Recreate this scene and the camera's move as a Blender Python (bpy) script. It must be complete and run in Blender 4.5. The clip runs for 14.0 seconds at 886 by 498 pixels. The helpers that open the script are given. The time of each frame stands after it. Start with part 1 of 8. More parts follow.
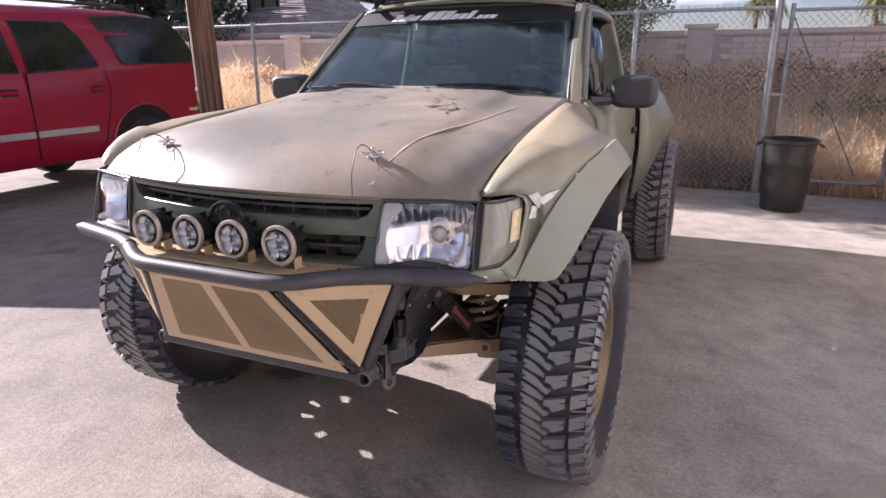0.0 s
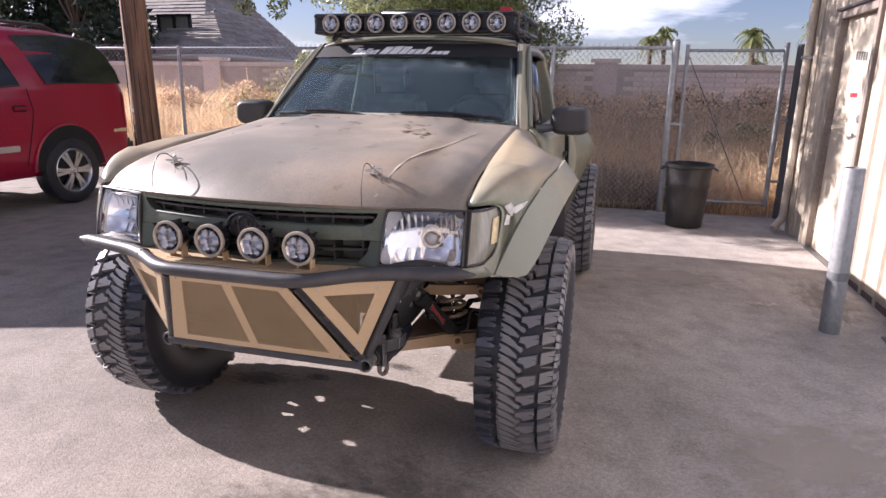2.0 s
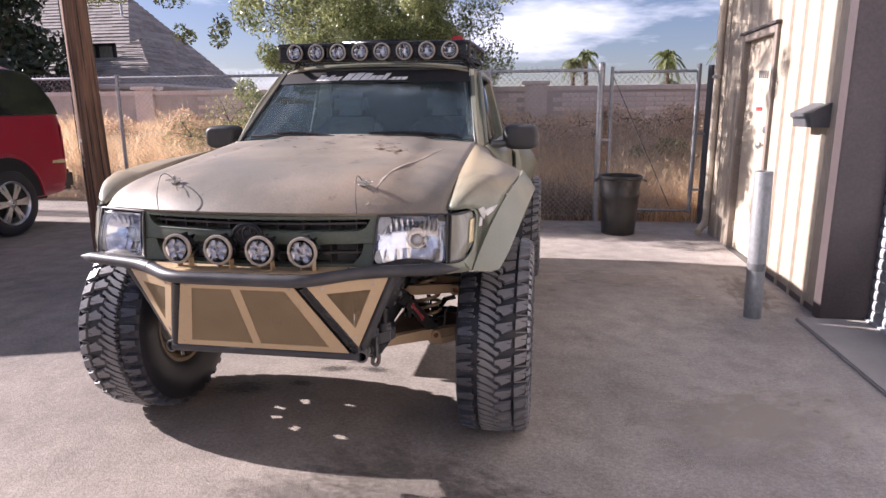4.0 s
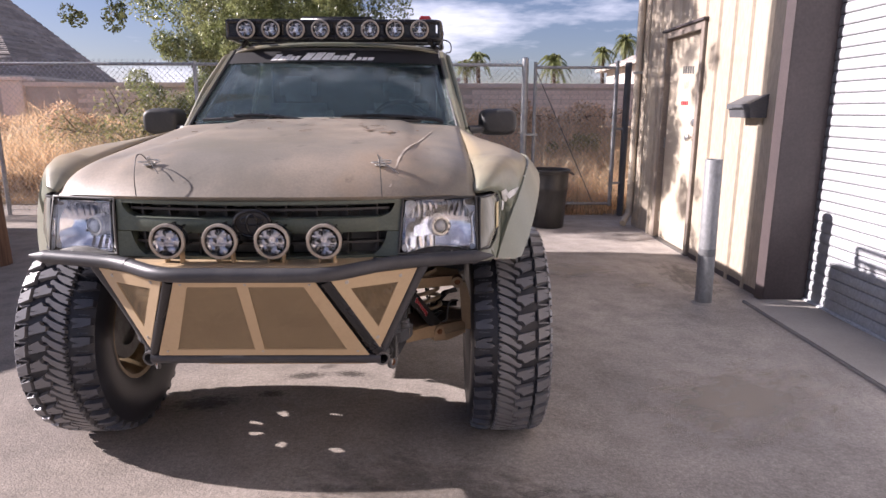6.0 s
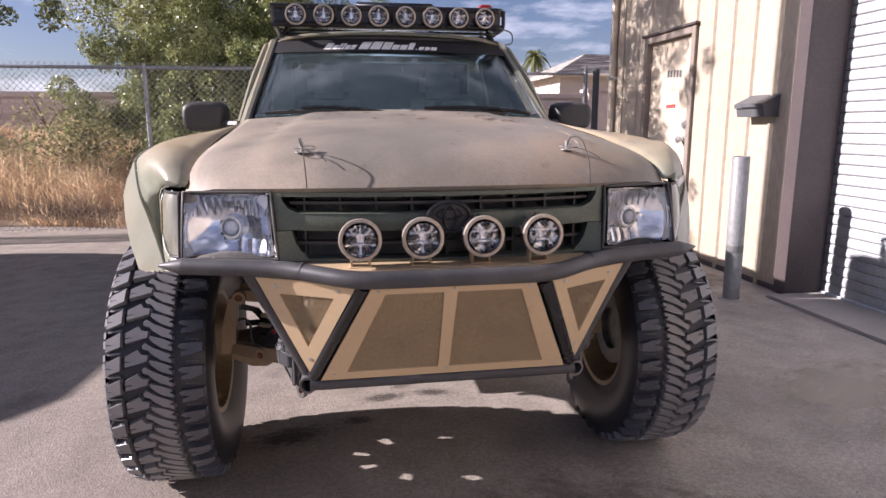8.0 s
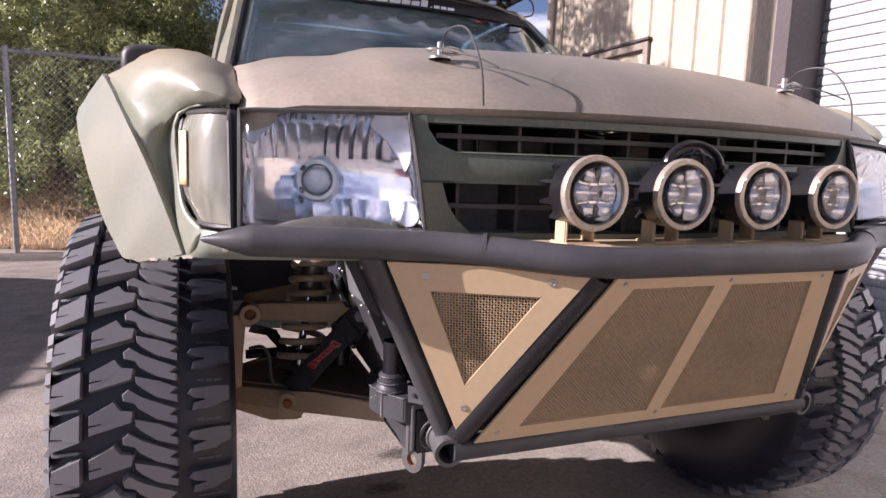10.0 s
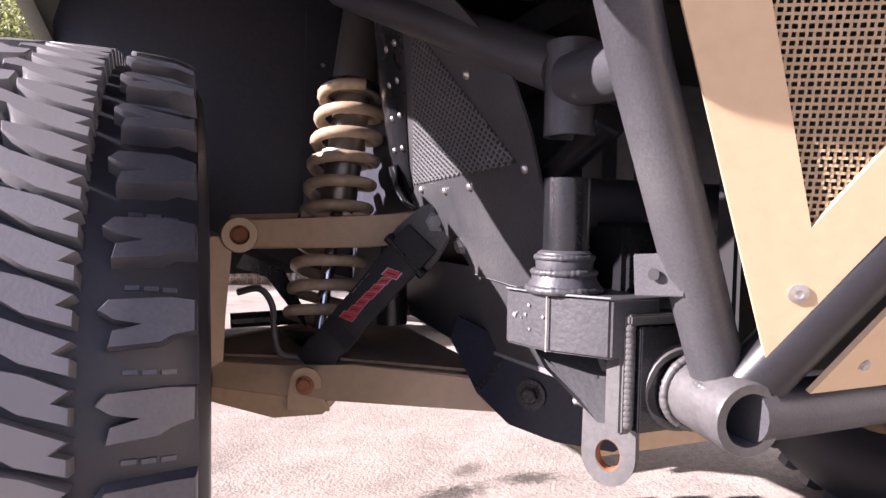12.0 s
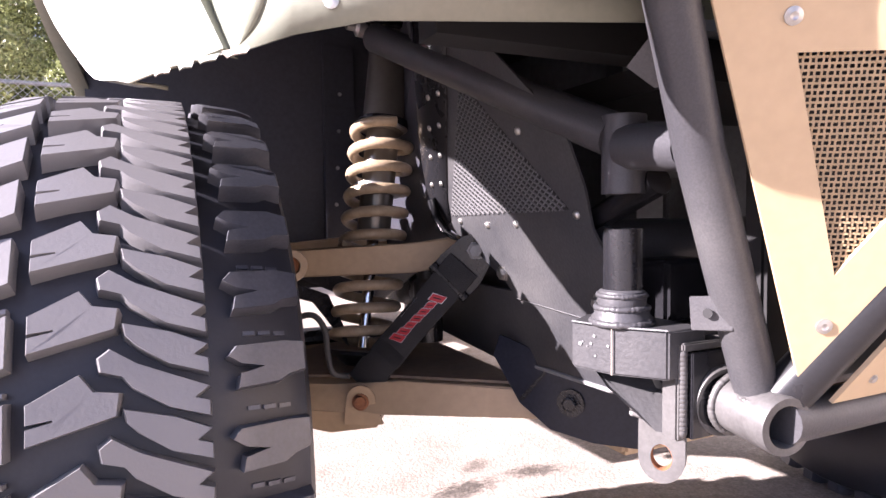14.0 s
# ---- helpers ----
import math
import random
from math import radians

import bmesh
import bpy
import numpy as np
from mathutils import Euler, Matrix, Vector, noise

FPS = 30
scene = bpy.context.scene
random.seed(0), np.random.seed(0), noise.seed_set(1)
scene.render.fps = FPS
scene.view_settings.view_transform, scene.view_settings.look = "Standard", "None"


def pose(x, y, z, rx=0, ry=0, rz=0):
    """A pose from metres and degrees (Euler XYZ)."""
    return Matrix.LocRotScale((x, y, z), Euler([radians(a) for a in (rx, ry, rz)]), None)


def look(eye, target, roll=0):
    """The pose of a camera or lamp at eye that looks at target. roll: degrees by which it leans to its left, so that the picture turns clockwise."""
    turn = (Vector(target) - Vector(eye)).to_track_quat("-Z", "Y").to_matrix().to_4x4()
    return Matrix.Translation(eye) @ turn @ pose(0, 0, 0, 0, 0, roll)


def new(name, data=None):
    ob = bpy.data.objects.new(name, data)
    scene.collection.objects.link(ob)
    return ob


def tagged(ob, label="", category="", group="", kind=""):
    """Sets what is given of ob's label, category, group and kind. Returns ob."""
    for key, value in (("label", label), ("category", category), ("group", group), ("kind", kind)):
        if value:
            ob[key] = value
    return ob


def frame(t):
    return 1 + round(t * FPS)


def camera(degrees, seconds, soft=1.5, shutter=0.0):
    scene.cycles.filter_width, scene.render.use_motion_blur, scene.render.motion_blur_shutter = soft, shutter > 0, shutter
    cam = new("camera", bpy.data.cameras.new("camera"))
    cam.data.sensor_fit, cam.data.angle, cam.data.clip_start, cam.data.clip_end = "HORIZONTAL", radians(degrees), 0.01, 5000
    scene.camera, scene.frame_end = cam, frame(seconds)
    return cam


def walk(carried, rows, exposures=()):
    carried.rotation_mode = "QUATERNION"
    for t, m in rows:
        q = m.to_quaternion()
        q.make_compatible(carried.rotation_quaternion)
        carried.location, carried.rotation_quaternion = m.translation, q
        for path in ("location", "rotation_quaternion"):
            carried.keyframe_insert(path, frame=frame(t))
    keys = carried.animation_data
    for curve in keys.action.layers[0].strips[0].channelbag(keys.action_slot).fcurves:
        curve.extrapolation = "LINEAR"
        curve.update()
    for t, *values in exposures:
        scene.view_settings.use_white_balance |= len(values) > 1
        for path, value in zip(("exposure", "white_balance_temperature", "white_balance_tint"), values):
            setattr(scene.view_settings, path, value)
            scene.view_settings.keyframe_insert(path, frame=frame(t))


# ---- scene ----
cam = camera(70.4, 14.0)
PATH = [
    (0, (1.335, -1.488, 1.531), (0.572, 0.269, 0.955), -0.4),
    (0.5, (1.322, -1.562, 1.543), (0.614, 0.228, 1.0), -0.3),
    (1, (1.259, -1.692, 1.55), (0.626, 0.132, 1.028), -0.0),
    (1.5, (1.216, -1.82, 1.551), (0.653, 0.031, 1.042), 0.4),
    (2, (1.22, -1.904, 1.557), (0.708, -0.037, 1.055), 0.9),
    (2.5, (1.263, -2.003, 1.554), (0.778, -0.126, 1.062), 1.2),
    (3, (1.284, -2.111, 1.556), (0.832, -0.222, 1.082), 1.1),
    (3.5, (1.239, -2.194, 1.544), (0.839, -0.287, 1.093), 0.4),
    (4, (1.12, -2.251, 1.543), (0.8, -0.324, 1.112), -0.4),
    (4.2, (1.07, -2.258, 1.529), (0.787, -0.323, 1.108), -0.5),
    (6.3, (0.481, -2.076, 1.433), (0.545, -0.124, 1.005), 0.1),
    (6.5, (0.388, -2.078, 1.424), (0.48, -0.125, 1.001), -0.0),
    (7, (0.155, -2.07, 1.397), (0.319, -0.12, 0.98), -0.3),
    (7.5, (-0.062, -1.967, 1.348), (0.164, -0.021, 0.945), -0.5),
    (7.7, (-0.158, -1.882, 1.341), (0.098, 0.061, 0.946), -0.4),
    (9.8, (-0.765, -1.047, 1.12), (-0.092, 0.815, 0.838), 1.5),
    (10, (-0.794, -0.93, 1.077), (-0.09, 0.922, 0.807), 1.9),
    (10.5, (-0.855, -0.663, 0.975), (-0.094, 1.168, 0.713), 2.7),
    (11, (-0.817, -0.464, 0.836), (-0.039, 1.363, 0.602), 2.5),
    (11.5, (-0.775, -0.356, 0.762), (-0.01, 1.484, 0.593), 1.9),
    (12, (-0.763, -0.299, 0.717), (-0.015, 1.554, 0.631), 1.1),
    (12.5, (-0.774, -0.28, 0.673), (-0.023, 1.574, 0.661), 0.4),
    (13, (-0.772, -0.267, 0.652), (-0.004, 1.579, 0.667), -0.1),
    (13.5, (-0.793, -0.284, 0.68), (0.009, 1.548, 0.685), -0.4),
    (14, (-0.894, -0.34, 0.77), (-0.051, 1.47, 0.661), -0.7),
]
EXPOSURES = [(0, 1.50, 6000, 25), (3.0, 1.42, 6050, 25), (6.5, 1.22, 6150, 25), (10.3, 1.16, 6100, 28), (11, 1.38, 6100, 29), (12.5, 2.55, 6100, 30), (13.5, 2.66, 6100, 30), (14, 2.68, 6100, 29)]
walk(cam, [(t, look(eye, target, roll)) for t, eye, target, roll in PATH], EXPOSURES)

# ---- world, sun, exposure ----
SUN_FROM = Vector((-0.889, 0.122, 0.443)).normalized()
world = bpy.data.worlds.new("sky_world")
scene.world = world
world.use_nodes = True
wn, wl = world.node_tree.nodes, world.node_tree.links
wn.clear()
w_out = wn.new("ShaderNodeOutputWorld")
w_bg = wn.new("ShaderNodeBackground")
w_sky = wn.new("ShaderNodeTexSky")
w_sky.sky_type = "NISHITA"
w_sky.sun_disc = False
w_sky.sun_elevation = math.asin(SUN_FROM.z)
w_sky.sun_rotation = math.atan2(SUN_FROM.x, SUN_FROM.y)
w_sky.air_density, w_sky.dust_density, w_sky.ozone_density = 1.0, 0.6, 1.8
w_geo = wn.new("ShaderNodeTexCoord")
w_map = wn.new("ShaderNodeMapping")
w_map.inputs["Scale"].default_value = (1.0, 1.6, 4.5)
w_noise = wn.new("ShaderNodeTexNoise")
w_noise.inputs["Scale"].default_value = 2.3
w_noise.inputs["Detail"].default_value = 7.0
w_noise.inputs["Roughness"].default_value = 0.58
w_ramp = wn.new("ShaderNodeValToRGB")
w_ramp.color_ramp.elements[0].position = 0.49
w_ramp.color_ramp.elements[0].color = (0, 0, 0, 1)
w_ramp.color_ramp.elements[1].position = 0.66
w_ramp.color_ramp.elements[1].color = (0.92, 0.92, 0.92, 1)
w_mix = wn.new("ShaderNodeMixRGB")
w_mix.inputs["Color2"].default_value = (14.5, 14.8, 15.6, 1)
wl.new(w_geo.outputs["Generated"], w_map.inputs["Vector"])
wl.new(w_map.outputs["Vector"], w_noise.inputs["Vector"])
wl.new(w_noise.outputs["Fac"], w_ramp.inputs["Fac"])
wl.new(w_ramp.outputs["Color"], w_mix.inputs["Fac"])
w_tone = wn.new("ShaderNodeMixRGB")
w_tone.blend_type = "MULTIPLY"
w_tone.inputs["Fac"].default_value = 1.0
w_tone.inputs["Color2"].default_value = (1.02, 0.98, 1.08, 1)
wl.new(w_sky.outputs["Color"], w_tone.inputs["Color1"])
wl.new(w_tone.outputs["Color"], w_mix.inputs["Color1"])
wl.new(w_mix.outputs["Color"], w_bg.inputs["Color"])
w_bg.inputs["Strength"].default_value = 0.038
wl.new(w_bg.outputs["Background"], w_out.inputs["Surface"])

sun_data = bpy.data.lights.new("sun", "SUN")
sun_data.energy = 5.0
sun_data.angle = radians(0.55)
sun_data.color = (1.0, 0.93, 0.83)
sun = new("sun", sun_data)
sun.matrix_world = look(SUN_FROM * 50, (0, 0, 0))


# ---- materials ----
def shade(name, color, rough=0.6, metal=0.0, color2=None, scale=8.0, fine=90.0, bump=0.1, bump_scale=None,
          spread=(0.35, 0.7), island=0.0, random_ob=0.0, coat=0.0, stretch=(1, 1, 1), rough_var=0.08, detail=5.0,
          trans=0.0, ior=1.45, thin=0.0, spec=0.5, grains=0.14):
    m = bpy.data.materials.new(name)
    m.use_nodes = True
    nt = m.node_tree
    n, l = nt.nodes, nt.links
    b = n["Principled BSDF"]
    b.inputs["Roughness"].default_value = rough
    b.inputs["Metallic"].default_value = metal
    b.inputs["Coat Weight"].default_value = coat
    b.inputs["Coat Roughness"].default_value = 0.08
    b.inputs["Transmission Weight"].default_value = trans
    b.inputs["IOR"].default_value = ior
    b.inputs["Specular IOR Level"].default_value = spec
    tc = n.new("ShaderNodeTexCoord")
    mp = n.new("ShaderNodeMapping")
    mp.inputs["Scale"].default_value = stretch
    l.new(tc.outputs["Object"], mp.inputs["Vector"])
    big = n.new("ShaderNodeTexNoise")
    big.inputs["Scale"].default_value = scale
    big.inputs["Detail"].default_value = detail
    big.inputs["Roughness"].default_value = 0.6
    small = n.new("ShaderNodeTexNoise")
    small.inputs["Scale"].default_value = fine
    small.inputs["Detail"].default_value = 3.0
    l.new(mp.outputs["Vector"], big.inputs["Vector"])
    l.new(mp.outputs["Vector"], small.inputs["Vector"])
    ramp = n.new("ShaderNodeMapRange")
    ramp.inputs["From Min"].default_value, ramp.inputs["From Max"].default_value = spread
    l.new(big.outputs["Fac"], ramp.inputs["Value"])
    mix = n.new("ShaderNodeMixRGB")
    c2 = color2 or tuple(c * 0.8 for c in color)
    mix.inputs["Color1"].default_value = (*color, 1)
    mix.inputs["Color2"].default_value = (*c2, 1)
    l.new(ramp.outputs["Result"], mix.inputs["Fac"])
    grain = n.new("ShaderNodeMapRange")
    grain.inputs["From Min"].default_value, grain.inputs["From Max"].default_value = 0.3, 0.7
    grain.inputs["To Min"].default_value, grain.inputs["To Max"].default_value = 1 - grains, 1 + grains
    l.new(small.outputs["Fac"], grain.inputs["Value"])
    mul = n.new("ShaderNodeMixRGB")
    mul.blend_type = "MULTIPLY"
    mul.inputs["Fac"].default_value = 1.0
    l.new(mix.outputs["Color"], mul.inputs["Color1"])
    l.new(grain.outputs["Result"], mul.inputs["Color2"])
    col = mul.outputs["Color"]
    if island or random_ob:
        hsv = n.new("ShaderNodeHueSaturation")
        src = n.new("ShaderNodeNewGeometry").outputs["Random Per Island"] if island else n.new("ShaderNodeObjectInfo").outputs["Random"]
        amount = island or random_ob
        rr = n.new("ShaderNodeMapRange")
        rr.inputs["To Min"].default_value, rr.inputs["To Max"].default_value = 1 - amount, 1 + amount
        l.new(src, rr.inputs["Value"])
        l.new(rr.outputs["Result"], hsv.inputs["Value"])
        l.new(col, hsv.inputs["Color"])
        col = hsv.outputs["Color"]
    l.new(col, b.inputs["Base Color"])
    if thin:
        tr = n.new("ShaderNodeBsdfTranslucent")
        ms = n.new("ShaderNodeMixShader")
        ms.inputs["Fac"].default_value = thin
        l.new(col, tr.inputs["Color"])
        l.new(b.outputs["BSDF"], ms.inputs[1])
        l.new(tr.outputs["BSDF"], ms.inputs[2])
        l.new(ms.outputs["Shader"], n["Material Output"].inputs["Surface"])
    rv = n.new("ShaderNodeMapRange")
    rv.inputs["To Min"].default_value, rv.inputs["To Max"].default_value = max(0.0, rough - rough_var), min(1.0, rough + rough_var)
    l.new(big.outputs["Fac"], rv.inputs["Value"])
    l.new(rv.outputs["Result"], b.inputs["Roughness"])
    if bump:
        bp = n.new("ShaderNodeBump")
        bp.inputs["Strength"].default_value = bump
        bp.inputs["Distance"].default_value = 0.004
        src = small
        if bump_scale:
            src = n.new("ShaderNodeTexNoise")
            src.inputs["Scale"].default_value = bump_scale
            src.inputs["Detail"].default_value = 4.0
            l.new(mp.outputs["Vector"], src.inputs["Vector"])
        l.new(src.outputs["Fac"], bp.inputs["Height"])
        l.new(bp.outputs["Normal"], b.inputs["Normal"])
    return m


def asphalt():
    m = shade("asphalt", (0.36, 0.34, 0.315), 0.9, color2=(0.255, 0.24, 0.228), scale=0.7, fine=120, bump=0.0, spread=(0.40, 0.66), detail=10)
    n, l = m.node_tree.nodes, m.node_tree.links
    p = n["Principled BSDF"]
    src = p.inputs["Base Color"].links[0].from_socket
    tc = n.new("ShaderNodeTexCoord")

    def layer(node_type, scale, lo, hi, a, b_, vec=None, out="Fac"):
        t = n.new(node_type)
        t.inputs["Scale"].default_value = scale
        if node_type == "ShaderNodeTexNoise":
            t.inputs["Detail"].default_value = 6.0
        l.new(vec or tc.outputs["Object"], t.inputs["Vector"])
        r = n.new("ShaderNodeMapRange")
        r.inputs["From Min"].default_value, r.inputs["From Max"].default_value = lo, hi
        r.inputs["To Min"].default_value, r.inputs["To Max"].default_value = a, b_
        l.new(t.outputs[out], r.inputs["Value"])
        return t, r.outputs["Result"]

    def times(c, f):
        mm = n.new("ShaderNodeMixRGB")
        mm.blend_type = "MULTIPLY"
        mm.inputs["Fac"].default_value = 1.0
        l.new(c, mm.inputs["Color1"])
        l.new(f, mm.inputs["Color2"])
        return mm.outputs["Color"]

    stones, s1 = layer("ShaderNodeTexVoronoi", 120.0, 0.0, 0.65, 1.11, 0.86, out="Distance")
    _, s2 = layer("ShaderNodeTexNoise", 46.0, 0.34, 0.66, 0.86, 1.14)
    _, s3 = layer("ShaderNodeTexNoise", 5.5, 0.30, 0.62, 0.80, 1.10)
    _, s4 = layer("ShaderNodeTexNoise", 2.3, 0.62, 0.72, 1.0, 0.72)
    c = src
    for f in (s1, s2, s3, s4):
        c = times(c, f)
    # paler towards the workshop, darker and warmer on the other side
    sep = n.new("ShaderNodeSeparateXYZ")
    l.new(tc.outputs["Object"], sep.inputs["Vector"])
    wob = n.new("ShaderNodeTexNoise")
    wob.inputs["Scale"].default_value = 0.8
    wob.inputs["Detail"].default_value = 8.0
    l.new(tc.outputs["Object"], wob.inputs["Vector"])
    shift = n.new("ShaderNodeMath")
    shift.operation = "MULTIPLY_ADD"
    shift.inputs[1].default_value = 2.4
    l.new(wob.outputs["Fac"], shift.inputs[0])
    l.new(sep.outputs["X"], shift.inputs[2])
    ramp = n.new("ShaderNodeMapRange")
    ramp.inputs["From Min"].default_value, ramp.inputs["From Max"].default_value = 0.4, 3.4
    l.new(shift.outputs["Value"], ramp.inputs["Value"])
    tone = n.new("ShaderNodeMixRGB")
    tone.inputs["Color1"].default_value = (0.84, 0.765, 0.705, 1)
    tone.inputs["Color2"].default_value = (1.16, 1.10, 1.05, 1)
    l.new(ramp.outputs["Result"], tone.inputs["Fac"])
    c = times(c, tone.outputs["Color"])
    l.new(c, p.inputs["Base Color"])
    bp = n.new("ShaderNodeBump")
    bp.inputs["Strength"].default_value = 0.4
    bp.inputs["Distance"].default_value = 0.004
    l.new(stones.outputs["Distance"], bp.inputs["Height"])
    bp.invert = True
    l.new(bp.outputs["Normal"], p.inputs["Normal"])
    return m


M_ASPHALT = asphalt()
M_CONCRETE = shade("concrete", (0.36, 0.33, 0.30), 0.9, color2=(0.26, 0.24, 0.22), scale=1.3, fine=200, bump=0.3)
M_DIRT = shade("dry_soil", (0.40, 0.30, 0.20), 0.95, color2=(0.28, 0.21, 0.14), scale=1.5, fine=60, bump=0.6)
M_GRASS = shade("dry_grass", (0.82, 0.62, 0.40), 0.7, color2=(0.55, 0.38, 0.22), scale=1.1, fine=5, bump=0, island=0.4, thin=0.6)
M_WEED = shade("green_weed", (0.25, 0.26, 0.11), 0.7, color2=(0.40, 0.34, 0.17), scale=1.2, fine=5, bump=0, island=0.35, thin=0.4)
M_LEAF = shade("olive_leaf", (0.18, 0.215, 0.085), 0.36, color2=(0.34, 0.35, 0.165), scale=0.8, fine=6, bump=0, island=0.6, thin=0.35)
M_LEAF_DARK = shade("conifer_leaf", (0.022, 0.035, 0.018), 0.6, color2=(0.035, 0.05, 0.025), scale=0.8, fine=6, bump=0, island=0.4)
M_PALM = shade("palm_leaf", (0.13, 0.17, 0.06), 0.5, color2=(0.22, 0.22, 0.09), scale=0.8, fine=6, bump=0, island=0.3, thin=0.35)
M_BARK = shade("bark", (0.13, 0.095, 0.065), 0.9, color2=(0.07, 0.05, 0.04), scale=6, fine=50, bump=0.7, stretch=(1, 1, 0.25))
M_POLE = shade("creosoted_wood", (0.215, 0.122, 0.075), 0.85, color2=(0.095, 0.052, 0.035), scale=26, fine=140, bump=1.0, bump_scale=40, stretch=(1, 1, 0.035), spread=(0.40, 0.62), grains=0.25)
M_BLOCK = shade("block", (0.80, 0.70, 0.66), 0.9, color2=(0.68, 0.59, 0.55), scale=3, fine=50, bump=0.4, random_ob=0.10)
M_MORTAR = shade("mortar", (0.56, 0.50, 0.47), 0.95, scale=4, fine=60, bump=0.4)
M_GALV = shade("galvanised_steel", (0.42, 0.43, 0.44), 0.45, 0.75, color2=(0.30, 0.31, 0.33), scale=14, fine=120, bump=0.05)
M_WIRE = shade("galvanised_wire", (0.56, 0.56, 0.56), 0.45, 0.35, scale=20, fine=100, bump=0)
M_SIDING = shade("cream_siding", (0.44, 0.378, 0.295), 0.5, color2=(0.37, 0.312, 0.24), scale=0.9, fine=40, bump=0.04, stretch=(1, 1, 0.3))
M_FRAME = shade("tan_door_frame", (0.27, 0.225, 0.185), 0.5, color2=(0.21, 0.175, 0.15), scale=3, fine=60, bump=0.05)
M_DOORPAINT = shade("cream_door", (0.52, 0.45, 0.35), 0.45, color2=(0.44, 0.375, 0.29), scale=2.5, fine=60, bump=0.05)
M_TRIM = shade("taupe_trim", (0.082, 0.064, 0.064), 0.5, color2=(0.066, 0.053, 0.054), scale=2, fine=60, bump=0.05)
M_ROLLER = shade("white_roller", (0.56, 0.575, 0.60), 0.4, color2=(0.48, 0.495, 0.515), scale=1.4, fine=50, bump=0.04, random_ob=0.03)
M_ROOFTILE = shade("grey_shingle", (0.33, 0.295, 0.27), 0.9, color2=(0.22, 0.20, 0.19), scale=2.5, fine=30, bump=0.5, island=0.2)
M_STUCCO = shade("pale_stucco", (0.58, 0.52, 0.46), 0.9, scale=2, fine=60, bump=0.3)
M_RED = shade("red_paint", (0.33, 0.003, 0.030), 0.32, color2=(0.285, 0.003, 0.025), scale=1.2, fine=30, bump=0.01, coat=0.5, grains=0.03, spec=0.35)
M_CHROME = shade("chrome", (0.78, 0.80, 0.84), 0.15, 1.0, scale=5, fine=50, bump=0.0)
M_BLACKGLASS = shade("tinted_glass", (0.010, 0.012, 0.014), 0.06, color2=(0.014, 0.016, 0.018), scale=1.5, fine=20, bump=0.0, rough_var=0.02)
M_PLASTIC = shade("black_plastic", (0.035, 0.034, 0.034), 0.5, color2=(0.05, 0.048, 0.046), scale=6, fine=160, bump=0.12)
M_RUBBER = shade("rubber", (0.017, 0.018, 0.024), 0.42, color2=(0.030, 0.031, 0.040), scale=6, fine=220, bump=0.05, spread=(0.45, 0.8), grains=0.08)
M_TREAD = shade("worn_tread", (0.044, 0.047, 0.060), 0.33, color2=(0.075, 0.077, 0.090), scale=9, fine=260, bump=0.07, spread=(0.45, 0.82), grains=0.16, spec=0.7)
M_BLACK = shade("black_powdercoat", (0.010, 0.010, 0.012), 0.27, color2=(0.016, 0.016, 0.018), scale=5, fine=300, bump=0.02)
M_TUBE = shade("charcoal_tube", (0.046, 0.046, 0.051), 0.46, 0.1, color2=(0.080, 0.079, 0.080), scale=7, fine=520, bump=0.09, spread=(0.42, 0.75))
M_BARESTEEL = shade("bare_steel", (0.135, 0.133, 0.130), 0.46, 0.35, color2=(0.080, 0.077, 0.076), scale=22, fine=260, bump=0.07, grains=0.10)
M_TAN = shade("tan_paint", (0.485, 0.362, 0.225), 0.5, color2=(0.44, 0.327, 0.198), scale=2.2, fine=90, bump=0.03, grains=0.03)
M_TANMESH = shade("tan_wire_cloth", (0.33, 0.245, 0.145), 0.5, 0.0, color2=(0.27, 0.20, 0.12), scale=6, fine=100, bump=0.0)
M_TANARM = shade("tan_arm_paint", (0.43, 0.31, 0.19), 0.48, color2=(0.32, 0.23, 0.14), scale=4, fine=90, bump=0.05, grains=0.06)
M_SPRING = shade("bronze_spring", (0.40, 0.31, 0.21), 0.36, 0.1, color2=(0.32, 0.245, 0.165), scale=8, fine=100, bump=0.03)
M_SHOCK = shade("anodised_shock", (0.15, 0.138, 0.122), 0.30, 0.6, color2=(0.20, 0.183, 0.16), scale=7, fine=100, bump=0.02, grains=0.05)
M_RUST = shade("rust", (0.25, 0.10, 0.04), 0.85, color2=(0.16, 0.07, 0.04), scale=30, fine=200, bump=0.4)
M_GREEN = shade("olive_body", (0.165, 0.175, 0.132), 0.34, color2=(0.27, 0.225, 0.150), scale=1.7, fine=150, bump=0.03, spread=(0.46, 0.68), rough_var=0.1, grains=0.06)
M_FLARE = shade("olive_flare", (0.205, 0.215, 0.172), 0.34, color2=(0.262, 0.250, 0.196), scale=2.4, fine=150, bump=0.03, spread=(0.45, 0.75), grains=0.05)
M_HOOD = shade("weathered_hood", (0.185, 0.166, 0.140), 0.46, color2=(0.310, 0.256, 0.202), scale=2.3, fine=120, bump=0.04, spread=(0.40, 0.70), rough_var=0.14, detail=10, grains=0.10)


